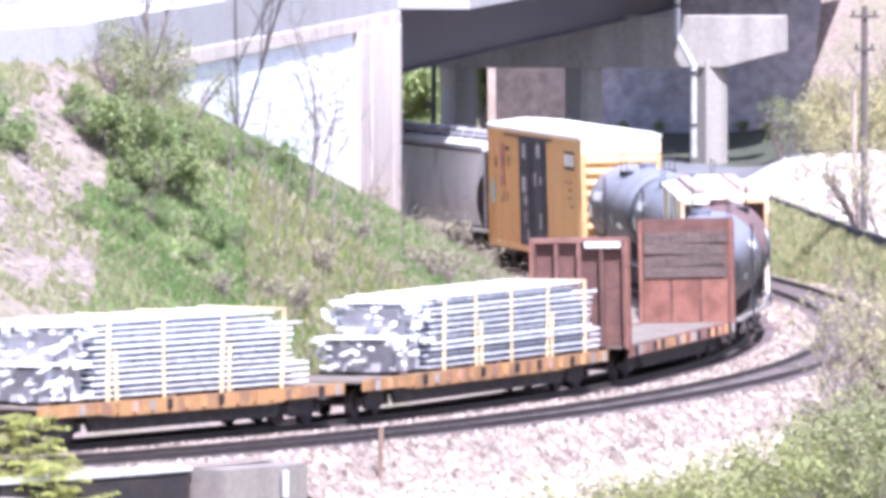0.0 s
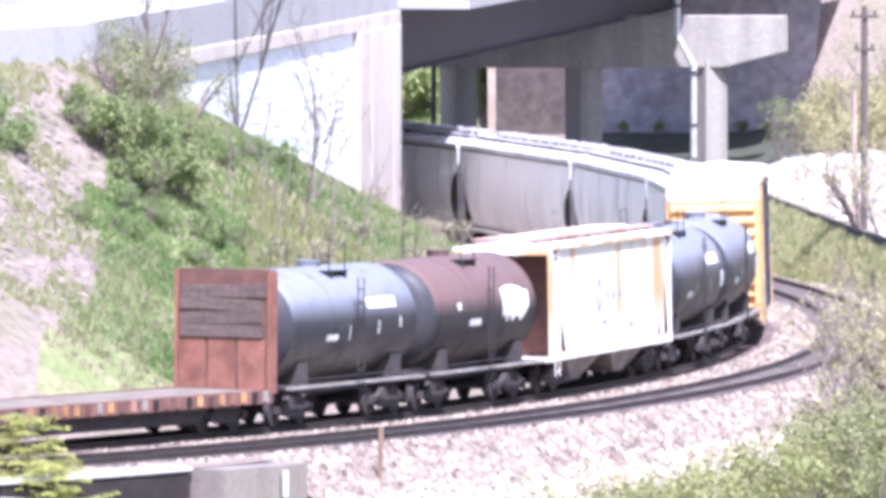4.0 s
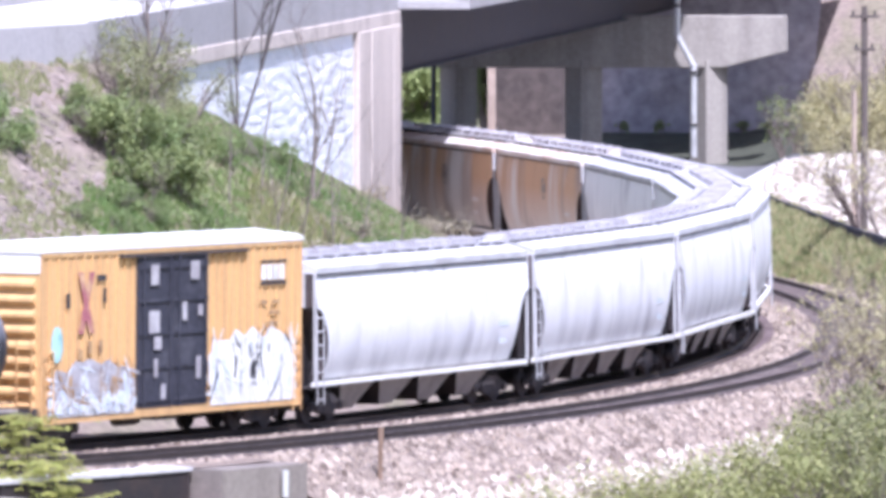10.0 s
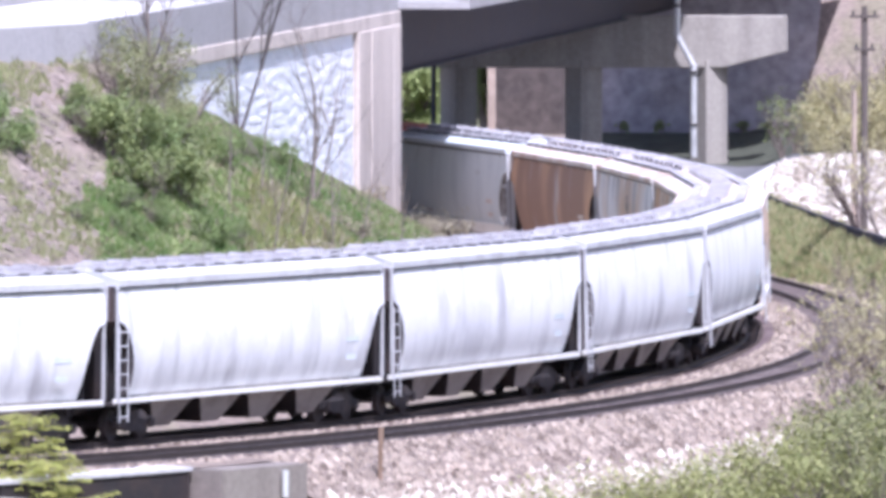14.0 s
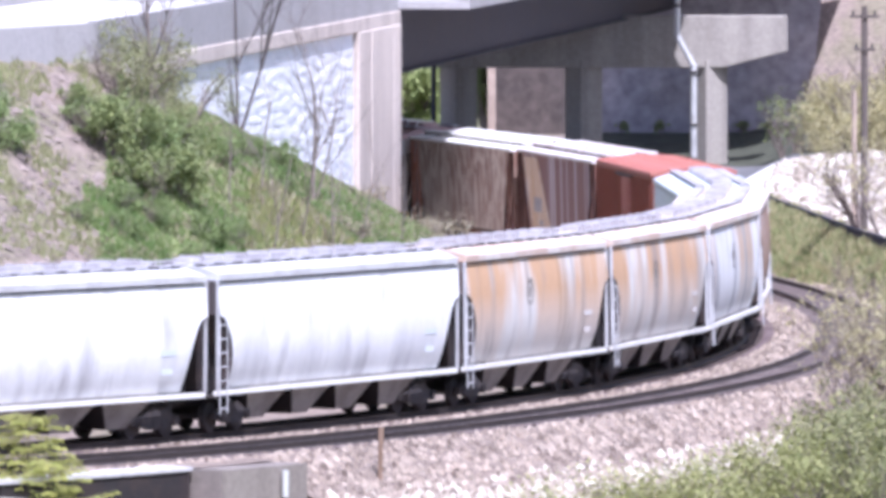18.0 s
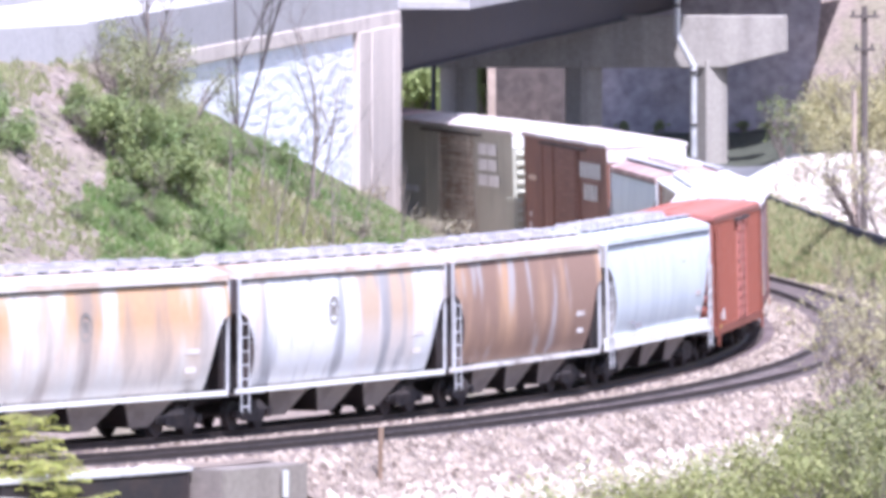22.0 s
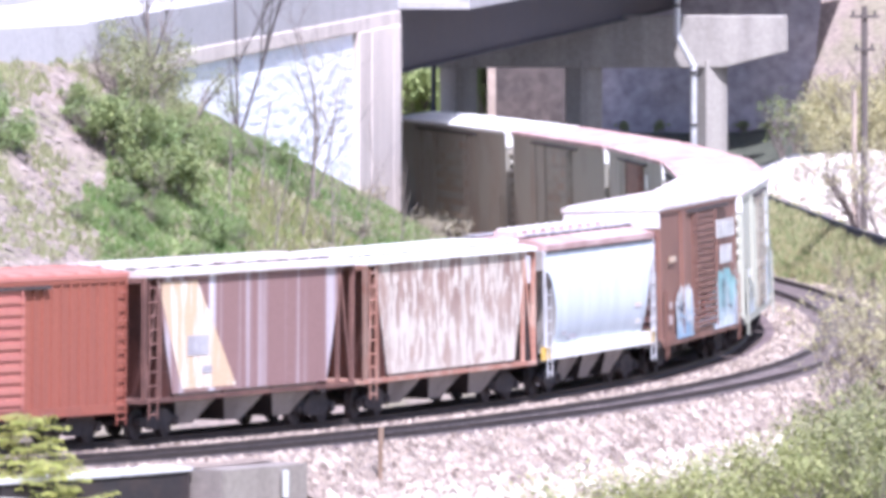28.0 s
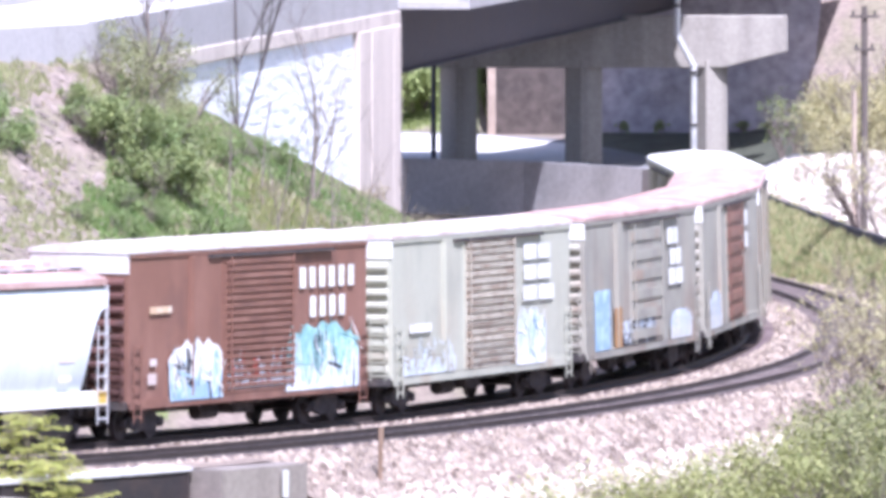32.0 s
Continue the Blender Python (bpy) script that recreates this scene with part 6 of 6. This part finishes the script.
def twig_tree(bm, rnd, base, way, length, radius, depth, spread_by=0.55, tips=None):
    """Tapered limbs that fork."""
    p, d, seg = Vector(base), Vector(way).normalized(), 3
    for k in range(seg):
        d2 = (d + Vector((rnd.uniform(-1, 1), rnd.uniform(-1, 1), rnd.uniform(-0.3, 0.6))) * 0.13).normalized()
        q = p + d2 * length / seg
        r0, r1 = radius * (1 - 0.45 * k / seg), radius * (1 - 0.45 * (k + 1) / seg)
        rod(bm, p, q, r0, r1, seg=5, caps=False)
        p, d = q, d2
        if depth > 0 and k >= 0:
            for _ in range(rnd.choice((1, 1, 2))):
                side = Vector((rnd.uniform(-1, 1), rnd.uniform(-1, 1), rnd.uniform(-0.1, 0.7))).normalized()
                twig_tree(bm, rnd, p, d * (1 - spread_by) + side * spread_by, length * rnd.uniform(0.45, 0.68), r1 * 0.6, depth - 1, spread_by, tips)
    if tips is not None:
        tips.append(tuple(p))


BUSHES = {}


def bush_meshes(key, h, r, leaves, size, material, seed, sparse=False):
    if key not in BUSHES:
        rnd = random.Random(seed)
        stems, tips = [], []
        for _ in range(5):
            a, bm = rnd.uniform(0, 6.28), bmesh.new()
            twig_tree(bm, rnd, (0.15 * math.cos(a), 0.15 * math.sin(a), -0.3), (0.5 * math.cos(a), 0.5 * math.sin(a), 1), h * 0.75, 0.035 + 0.01 * h, 2, 0.5, tips)
            bmesh.ops.remove_doubles(bm, verts=bm.verts, dist=0.001)
            stems.append(to_mesh("stem", bm, M["bark"]))
        centres = []
        for _ in range(16):
            a, u = rnd.uniform(0, 6.28), rnd.random() ** 0.6
            zz = rnd.uniform(0.12, 0.92)
            rr = r * math.sqrt(max(0.1, 1 - (zz - 0.35) ** 2 * 1.6)) * u
            centres.append(((rr * math.cos(a), rr * math.sin(a), zz * h), rnd.uniform(0.22, 0.42) * r))
        if sparse:
            centres = [(t, 0.22) for t in tips]
        vs, fs = leaf_cloud(rnd, centres, leaves, size)
        BUSHES[key] = (stems, raw_mesh("crown", vs, fs, M[material]))
    return BUSHES[key]


def bush(name, label, key, x, y, z=None, turn=0.0, scale=1.0, spec=None, category="bush"):
    stems, crown = bush_meshes(key, *spec) if spec else BUSHES[key]
    z = height_at(x, y) if z is None else z
    ob = tagged(new(name), label, category)
    ob.matrix_basis = pose(x, y, z - 0.05, 0, 0, turn) @ Matrix.Scale(scale, 4)
    for stem in stems:
        part("stem" if category == "bush" else "trunk", stem, None, ob)
    part("crown", crown, None, ob)
    return ob


OLIVE = (2.3, 1.7, 2300, 0.12, "leaf_olive", 1)
DEEP = (1.7, 1.2, 2600, 0.14, "leaf_deep", 2)
GREEN = (1.5, 1.2, 2200, 0.14, "leaf_green", 3)
LOW = (1.5, 1.9, 1900, 0.13, "leaf_fresh", 5)
DRY = (0.9, 0.9, 420, 0.10, "leaf_dry", 6, True)
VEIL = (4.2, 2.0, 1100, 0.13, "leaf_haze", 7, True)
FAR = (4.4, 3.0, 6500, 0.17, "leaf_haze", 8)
FARFRESH = (2.6, 1.0, 520, 0.16, "leaf_deep", 9, True)
bush("shrub", "olive-green leafy shrub on the bank", "olive", -9.4, 332.2, spec=OLIVE)
for x, y, a, s in ((-8.1, 334.5, 80, 0.9), (-10.0, 330.0, 150, 0.8), (-8.8, 329.0, 210, 0.7)):
    bush("shrub", "olive-green leafy shrub on the bank", "olive", x, y, None, a, s)
bush("shrub", "dense dark green shrub on the bank", "deep", -10.35, 322.5, spec=DEEP)
for x, y, a, s in ((-9.7, 323.8, 60, 0.95), (-9.0, 321.2, 130, 0.85), (-8.2, 323.0, 20, 0.9), (-7.9, 326.5, 250, 0.9), (-8.6, 326.0, 300, 0.9), (-11.3, 324.6, 10, 0.5)):
    bush("shrub", "dense dark green shrub on the bank", "deep", x, y, None, a, s)
bush("shrub", "fresh green shrub on the bank", "green", -9.2, 324.5, spec=GREEN)
for x, y, a, s in ((-13.2, 316.2, 40, 0.9), (-13.9, 318.2, 90, 0.8), (-10.9, 322.9, 90, 0.7), (-7.2, 321.0, 10, 0.6), (-8.6, 319.6, 70, 0.6), (-9.7, 318.6, 200, 0.55), (-10.8, 314.4, 100, 0.45), (-9.5, 316.5, 30, 0.5), (-7.4, 318.4, 150, 0.5), (-6.4, 322.5, 160, 0.5), (-5.2, 334, 10, 0.5), (-6.2, 338, 120, 0.6), (-5.4, 350, 300, 0.6), (-6.9, 331, 200, 0.55)):
    bush("shrub", "fresh green shrub on the bank", "green", x, y, None, a, s)
bush("dry_bush", "dry brownish bush with thin twigs", "dry", -2.9, 339, spec=DRY)
rs = random.Random(9)
for k in range(34):
    s, l = rs.uniform(-8, 92), rs.uniform(-9.5, -4.2)
    p = on_line(s, l)
    if p.x > -7.5:
        bush("dry_bush", "dry brownish bush with thin twigs", "dry", p.x, p.y, None, rs.uniform(0, 360), rs.uniform(0.6, 1.3))


def spray_tree(label, x, y, z, h, reach, seed, low=0.3):
    """Young tree with long level branches, each a fan of drooping leaves."""
    rnd = random.Random(seed)
    ob = tagged(new("young_tree"), label, "tree")
    ob.matrix_basis = pose(x, y, z)
    bm = bmesh.new()
    rod(bm, (0, 0, 0), (0.05, 0, h * 0.97), 0.05, 0.012, seg=6)
    vs, fs = [], []
    for k in range(34):
        u = low + (1 - low) * (k + rnd.random()) / 34
        a = k * 2.4 + rnd.uniform(-0.3, 0.3)
        ln = reach * (1.12 - 0.75 * max(0, u - 0.6) / 0.4) * rnd.uniform(0.6, 1.05)
        p0 = Vector((0, 0, h * u))
        d = Vector((math.cos(a), math.sin(a), rnd.uniform(0.0, 0.3)))
        tip = p0 + d * ln
        rod(bm, p0, tip, 0.014, 0.004, seg=4, caps=False)
        side = Vector((-math.sin(a), math.cos(a), 0))
        for _ in range(int(60 * ln)):
            v = rnd.uniform(0.25, 1.05)
            off = rnd.gauss(0, 0.5) * 0.36 * (1.15 - 0.55 * v)
            c = p0 + d * ln * v + side * off + Vector((0, 0, -0.16 * abs(off) - 0.10 * v * v + rnd.uniform(-0.04, 0.04)))
            e = Euler((rnd.uniform(-0.5, 0.5), rnd.uniform(-0.1, 0.7), a + rnd.uniform(-0.9, 0.9))).to_matrix()
            q = rnd.uniform(0.10, 0.19)
            n0 = len(vs)
            vs += [c + e @ Vector((i * q, j * q, g * q)) for i, j, g in ((-0.5, 0, 0), (0, -0.2, 0.05), (0.55, 0, -0.08), (0, 0.2, 0.05))]
            fs.append((n0, n0 + 1, n0 + 2, n0 + 3))
    part("trunk", bm, M["bark"], ob)
    part("crown", raw_mesh("crown", vs, fs, M["leaf_lime"]), None, ob)


spray_tree("young yellow-green tree with level leafy branches below the tracks", -10.7, 272.3, -2.6, 4.9, 2.05, 4, 0.66)
spray_tree("young yellow-green tree with level leafy branches below the tracks", -10.1, 270.5, -3.0, 4.2, 1.9, 6, 0.6)
spray_tree("young yellow-green tree with level leafy branches below the tracks", -11.9, 270.8, -3.0, 5.0, 1.3, 8, 0.6)
bush("shrub", "low green bush below the ballast slope", "low", 5.0, 293.5, -2.3, spec=LOW)
for x, y, z, a, s in ((3.0, 290.5, -2.4, 40, 1.0), (6.6, 295.8, -2.2, 100, 1.0), (8.2, 298.5, -2.1, 160, 1.1), (9.9, 301.0, -2.0, 220, 1.2), (11.6, 304.0, -1.8, 280, 1.2), (1.5, 288.0, -2.6, 200, 0.9), (12.6, 309.0, -1.7, 20, 1.2), (-0.5, 284.5, -2.7, 60, 0.85), (4.0, 289.0, -2.7, 160, 1.0), (7.4, 293.0, -2.6, 300, 1.1), (10.6, 297.5, -2.4, 30, 1.2), (-2.3, 281.5, -2.6, 330, 0.7)):
    bush("shrub", "low green bush below the ballast slope", "low", x, y, z, a, s)
bush("shrub", "tangled olive scrub with bare twigs", "scrub", 10.9, 303.5, -2.0, 10, 1.0, (2.2, 1.8, 1500, 0.13, "leaf_scrub", 17, True))
for x, y, z, a, s in ((12.0, 304.5, -1.9, 70, 1.15), (9.7, 300.0, -2.2, 190, 0.8), (12.6, 300.5, -2.2, 250, 1.2), (11.5, 307.5, -1.8, 320, 0.9), (13.2, 309.5, -1.7, 40, 1.25), (12.3, 296.5, -2.5, 130, 1.0), (8.2, 296.0, -2.4, 290, 0.6)):
    bush("shrub", "tangled olive scrub with bare twigs", "scrub", x, y, z, a, s)
bush("shrub", "thin twiggy tree with sparse young leaves", "veil", 12.9, 316.0, -1.5, spec=VEIL, category="tree")
for x, y, z, a, s in ((14.3, 322.0, -1.2, 90, 1.0), (12.2, 311.5, -1.9, 200, 0.8), (14.8, 330.0, -0.9, 30, 0.9), (13.6, 333.0, -0.8, 300, 0.55), (15.6, 396.0, None, 100, 0.8), (16.4, 390.0, None, 180, 0.9), (17.2, 399.0, None, 260, 0.85), (14.9, 380.0, None, 10, 0.5), (13.7, 326.5, -1.0, 150, 0.85), (15.2, 318.0, -1.4, 60, 1.0)):
    bush("shrub", "thin twiggy tree with sparse young leaves", "veil", x, y, z, a, s, None, "tree")
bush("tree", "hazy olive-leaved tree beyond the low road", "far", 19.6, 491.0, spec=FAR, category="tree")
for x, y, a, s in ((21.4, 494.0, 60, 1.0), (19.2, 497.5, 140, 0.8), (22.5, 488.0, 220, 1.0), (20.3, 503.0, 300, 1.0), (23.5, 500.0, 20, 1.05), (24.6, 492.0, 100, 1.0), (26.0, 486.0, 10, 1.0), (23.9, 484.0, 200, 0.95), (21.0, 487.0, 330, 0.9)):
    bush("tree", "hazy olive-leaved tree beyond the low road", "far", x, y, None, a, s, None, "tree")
bush("tree", "small fresh-leaved tree against a dark wall", "farfresh", 16.3, 500.0, spec=FARFRESH, category="tree")
bush("tree", "small fresh-leaved tree against a dark wall", "farfresh", 17.0, 497.5, None, 120, 0.8, None, "tree")
for k in range(8):
    x, y = rs.uniform(-9, 2.0), rs.uniform(540, 556)
    bush("shrub", "bright green shrub on the far hill", "hill", x, y, None, rs.uniform(0, 360), rs.uniform(1.2, 2.2), (1.5, 1.2, 1800, 0.17, "leaf_hill", 13))
for k in range(22):
    x, y = rs.uniform(19, 27), rs.uniform(506, 530)
    bush("dry_bush", "dry brownish bush with thin twigs", "dry", x, y, None, rs.uniform(0, 360), rs.uniform(1.5, 3.0))
for x in (9.0, 11.0, 13.2, 15.0, 16.5):
    bush("shrub", "dense dark green shrub on the bank", "deep", x, 532.6 + rs.uniform(-0.8, 0.4), 0.75, rs.uniform(0, 360), rs.uniform(0.25, 0.45))


def bare_tree(label, stems, seed, material="bark_dark", depth=3):
    rnd = random.Random(seed)
    x, y = stems[0][0], stems[0][1]
    z = height_at(x, y)
    ob = tagged(new("bare_tree"), label, "tree")
    ob.matrix_basis = pose(x, y, z - 0.1)
    for sx, sy, lx, ly, h, r in stems:
        bm = bmesh.new()
        twig_tree(bm, rnd, (sx - x, sy - y, 0), (lx, ly, 1), h, r, depth, 0.42)
        part("trunk", bm, M[material], ob)
    return ob


bare_tree("slender bare tree among shrubs on the bank", [(-9.05, 330, 0.03, 0, 5.4, 0.07), (-8.8, 330.2, -0.04, 0, 3.0, 0.045)], 3, "bark")
bare_tree("bare tree with three dark stems beside the wing wall", [(-7.1, 364, -0.05, 0, 6.4, 0.055), (-7.05, 364.1, 0.07, 0, 6.8, 0.055), (-6.95, 363.9, 0.26, 0, 6.9, 0.06)], 4)
bare_tree("small bare branching tree in front of the white wall", [(-4.25, 346, 0.0, 0, 4.0, 0.065), (-4.2, 346.05, 0.4, 0, 3.4, 0.045)], 5, "bark")
for k, (x, y, h) in enumerate(((-5.2, 324.5, 3.2), (-3.4, 330, 2.6), (-4.4, 328.5, 3.4), (-2.6, 341, 2.4), (-5.7, 331, 2.8), (-6.6, 327, 2.6), (-1.4, 352, 2.0))):
    bare_tree("thin bare sapling on the grassy bank", [(x, y, 0.05, 0, h, 0.035)], 20 + k, "bark", 2)


# ---- grass ----
def grass_patch(name, label, spots, seed, tall, material):
    """Spots: ways of choosing a place; one joined mesh of bent blades."""
    rnd = random.Random(seed)
    vs, fs = [], []
    for x, y in spots(rnd):
        z = height_at(x, y) - 0.03
        for _ in range(4):
            a, h, w = rnd.uniform(0, 6.28), tall * rnd.uniform(0.5, 1.3), rnd.uniform(0.018, 0.035)
            lx, ly = rnd.uniform(-0.35, 0.35) * h, rnd.uniform(-0.35, 0.35) * h
            bx, by = x + rnd.uniform(-0.12, 0.12), y + rnd.uniform(-0.12, 0.12)
            k = len(vs)
            ca, sa = math.cos(a) * w, math.sin(a) * w
            vs += [(bx - ca, by - sa, z), (bx + ca, by + sa, z), (bx + lx * 0.4 + ca * 0.7, by + ly * 0.4 + sa * 0.7, z + h * 0.6), (bx + lx * 0.4 - ca * 0.7, by + ly * 0.4 - sa * 0.7, z + h * 0.6), (bx + lx, by + ly, z + h * 0.95)]
            fs += [(k, k + 1, k + 2, k + 3), (k + 3, k + 2, k + 4)]
    tagged(part(name, raw_mesh(name, vs, fs, M[material]), None), label, "grass", kind="stuff")


def where(x0, x1, y0, y1, n, inside=None):
    def spots(rnd):
        made = 0
        for _ in range(n * 6):
            if made >= n:
                return
            x, y = rnd.uniform(x0, x1), rnd.uniform(y0, y1)
            i, j = int(np.searchsorted(gx, x)) - 1, int(np.searchsorted(gy, y)) - 1
            if ground_me.polygons[j * (nx - 1) + i].material_index == 1 and (inside is None or inside(x, y)):
                made += 1
                yield x, y
    return spots


grass_patch("grass", "fresh green grass on the bank", where(-13, 4, 304, 405, 34000, lambda x, y: x > -12 and x < 2.5), 1, 0.17, "grass")
grass_patch("grass", "deep green grass in patches on the bank", where(-13, 0, 304, 370, 14000, lambda x, y: noise.noise(Vector((x * 0.45, y * 0.16, 9.1))) > 0.05), 14, 0.17, "grass_deep")
grass_patch("grass", "green grass between track and low road", where(8, 19, 360, 440, 7000), 2, 0.30, "grass")
grass_patch("grass", "green grass below the ballast slope", where(-6, 18, 278, 335, 16000), 3, 0.35, "leaf_fresh")
grass_patch("grass", "dry greyish weeds below the ballast slope", where(-6, 18, 278, 335, 6000), 13, 0.45, "leaf_dry")
grass_patch("grass", "pale dry grass on the bank", where(-13, 4, 300, 405, 7000), 4, 0.22, "leaf_dry")
grass_patch("grass", "green grass on the far hill", where(-12, 2.2, 536, 575, 12000), 5, 0.5, "leaf_hill")


def dry_ground(x0, x1, y0, y1, n, limit):
    def spots(rnd):
        for _ in range(n):
            x, y = rnd.uniform(x0, x1), rnd.uniform(y0, y1)
            if limit(x, y):
                yield x, y
    return spots


grass_patch("grass", "sparse dry tufts on the bare soil", dry_ground(-15.5, -8, 300, 330, 420, lambda x, y: x < -8.5), 6, 0.2, "leaf_dry")
grass_patch("grass", "clumps of yellowish grass on the bare soil", dry_ground(-15.5, -8, 302, 330, 9000, lambda x, y: x < -8.5 and noise.noise(Vector((x * 0.8, y * 0.3, 4.2))) > (0.18 if y > 314 else -0.22)), 8, 0.2, "leaf_olive")
grass_patch("grass", "pale yellowish grass between track and low road", where(8, 19, 360, 440, 10000), 9, 0.34, "leaf_haze")
rs = random.Random(77)
vs, fs = [], []
for _ in range(520):
    p = on_line(rs.uniform(62, 111), SIDE + rs.uniform(2.0, 5.6))
    z = height_at(p.x, p.y) + 0.1
    h = rs.uniform(0.25, 0.8)
    a = rs.uniform(0, 6.28)
    k = len(vs)
    vs += [(p.x - 0.012, p.y, z - 0.2), (p.x + 0.012, p.y, z - 0.2), (p.x + 0.1 * math.cos(a), p.y + 0.1 * math.sin(a), z + h)]
    fs.append((k, k + 1, k + 2))
tagged(part("dry_stalks", raw_mesh("dry_stalks", vs, fs, M["dry_stalk"]), None), "thin dry weed stalks on the ballast slope", "weeds", kind="stuff")

# ---- clods on the bare bank ----
rs = random.Random(41)
vs, fs = [], []
for _ in range(2600):
    x, y = rs.uniform(-15.5, -7.6), rs.uniform(301, 334)
    if noise.noise(Vector((x * 0.5, y * 0.25, 6.3))) < -0.05 or ground_me.polygons[(int(np.searchsorted(gy, y)) - 1) * (nx - 1) + int(np.searchsorted(gx, x)) - 1].material_index:
        continue
    z, r, k, t = height_at(x, y), rs.uniform(0.05, 0.2), len(vs), rs.uniform(-0.5, 0.5)
    for a, b, c in ((1.6, 0, -0.2), (0.2, 0.7, -0.2), (-1.5, 0.1, -0.2), (0.1, -0.7, -0.2), (0.1, 0.05, 0.55)):
        vs.append((x + r * (a * math.cos(t) - b * math.sin(t)), y + r * (a * math.sin(t) + b * math.cos(t)), z + r * c * rs.uniform(0.7, 1.2)))
    fs += [(k, k + 1, k + 4), (k + 1, k + 2, k + 4), (k + 2, k + 3, k + 4), (k + 3, k, k + 4)]
tagged(part("clods", raw_mesh("clods", vs, fs, M["clod"]), None), "loose clods and broken rock on the bare bank", "stones", kind="stuff")

# ---- stones on the ballast slope ----
BED_L, BED_H = [q[0] for q in BED], [q[1] for q in BED]


def stone_band(name, label, seed, count, s0, s1, lats, small, large, material):
    rs, vs, fs = random.Random(seed), [], []
    for _ in range(count):
        s, l = rs.uniform(s0, s1), rs.uniform(*rs.choice(lats))
        if s > 111.5 and l > SIDE + 1.9:
            continue
        p = on_line(s, l, float(np.interp(l, BED_L, BED_H)))
        r, k, t = rs.uniform(small, large), len(vs), rs.uniform(0, 6.28)
        for a, b, c in ((1, 0, -0.2), (-0.4, 0.9, -0.2), (-0.5, -0.8, -0.2), (0.1, 0.1, 0.75)):
            vs.append((p.x + r * (a * math.cos(t) - b * math.sin(t)), p.y + r * (a * math.sin(t) + b * math.cos(t)), p.z + r * c * rs.uniform(0.7, 1.2)))
        fs += [(k, k + 1, k + 3), (k + 1, k + 2, k + 3), (k + 2, k, k + 3)]
    tagged(part(name, raw_mesh(name, vs, fs, M[material]), None), label, "stones", kind="stuff")


stone_band("ballast_stones", "loose pale pinkish ballast stones", 31, 16000, 48, 122, ((SIDE + 1.5, SIDE + 5.4), (1.7, SIDE - 1.4), (SIDE + 1.5, SIDE + 5.4)), 0.06, 0.20, "ballast_stone")
stone_band("ballast_stones", "loose tan ballast stones on the inside of the bend", 32, 5200, 4, 60, ((1.7, SIDE - 1.4), (SIDE + 1.5, SIDE + 3.0)), 0.08, 0.24, "ballast_stone")
stone_band("ballast_stones", "white crushed stones at the foot of the ballast slope", 33, 3000, 58, 121, ((SIDE + 3.6, SIDE + 5.2), (SIDE + 4.1, SIDE + 5.0)), 0.08, 0.22, "rubble_stone")

# ---- utility poles ----
pole = tagged(new("utility_pole"), "dark wooden utility pole with two crossarms", "utility pole")
bm = bmesh.new()
rod(bm, (16.05, 403.5, height_at(16.05, 403.5) - 0.2), (16.05, 403.5, 9.9), 0.16, 0.12, seg=10)
part("pole", bm, M["wood_pole"], pole)
for z, w in ((9.45, 0.55), (8.2, 0.4)):
    one_box("crossarm", (16.05 - w, 403.3, z, 16.05 + w, 403.42, z + 0.12), M["wood_pole"], pole)
    for x in (-0.8, 0.7):
        bm = bmesh.new()
        rod(bm, (16.05 + x * w, 403.36, z + 0.12), (16.05 + x * w, 403.36, z + 0.28), 0.05)
        part("insulator", bm, M["black"], pole)
bm = bmesh.new()
rod(bm, (15.62, 402.5, height_at(15.62, 402.5) - 0.2), (15.62, 402.5, 6.7), 0.10, 0.09, seg=8)
tagged(part("pale_post", bm, M["dry_stalk"]), "slim pale wooden post beside the utility pole", "post")


# ---- the train's run ----
def car_pose(way, bogie, lift):
    a, b = on_line(way + bogie / 2), on_line(way - bogie / 2)
    d = a - b
    yaw, pit = math.atan2(d.y, d.x), math.atan2(d.z, math.hypot(d.x, d.y))
    m = Matrix.Translation((a + b) / 2) @ Euler((float(cant(way)), -pit, yaw)).to_matrix().to_4x4()
    return m @ Matrix.Translation((0, 0, lift))


def motions():
    for car, mid, bogie, lift in TRAIN:
        walk(car, [(k * 0.5, car_pose(mid + train_way(k * 0.5), bogie, lift)) for k in range(65)])


motions()
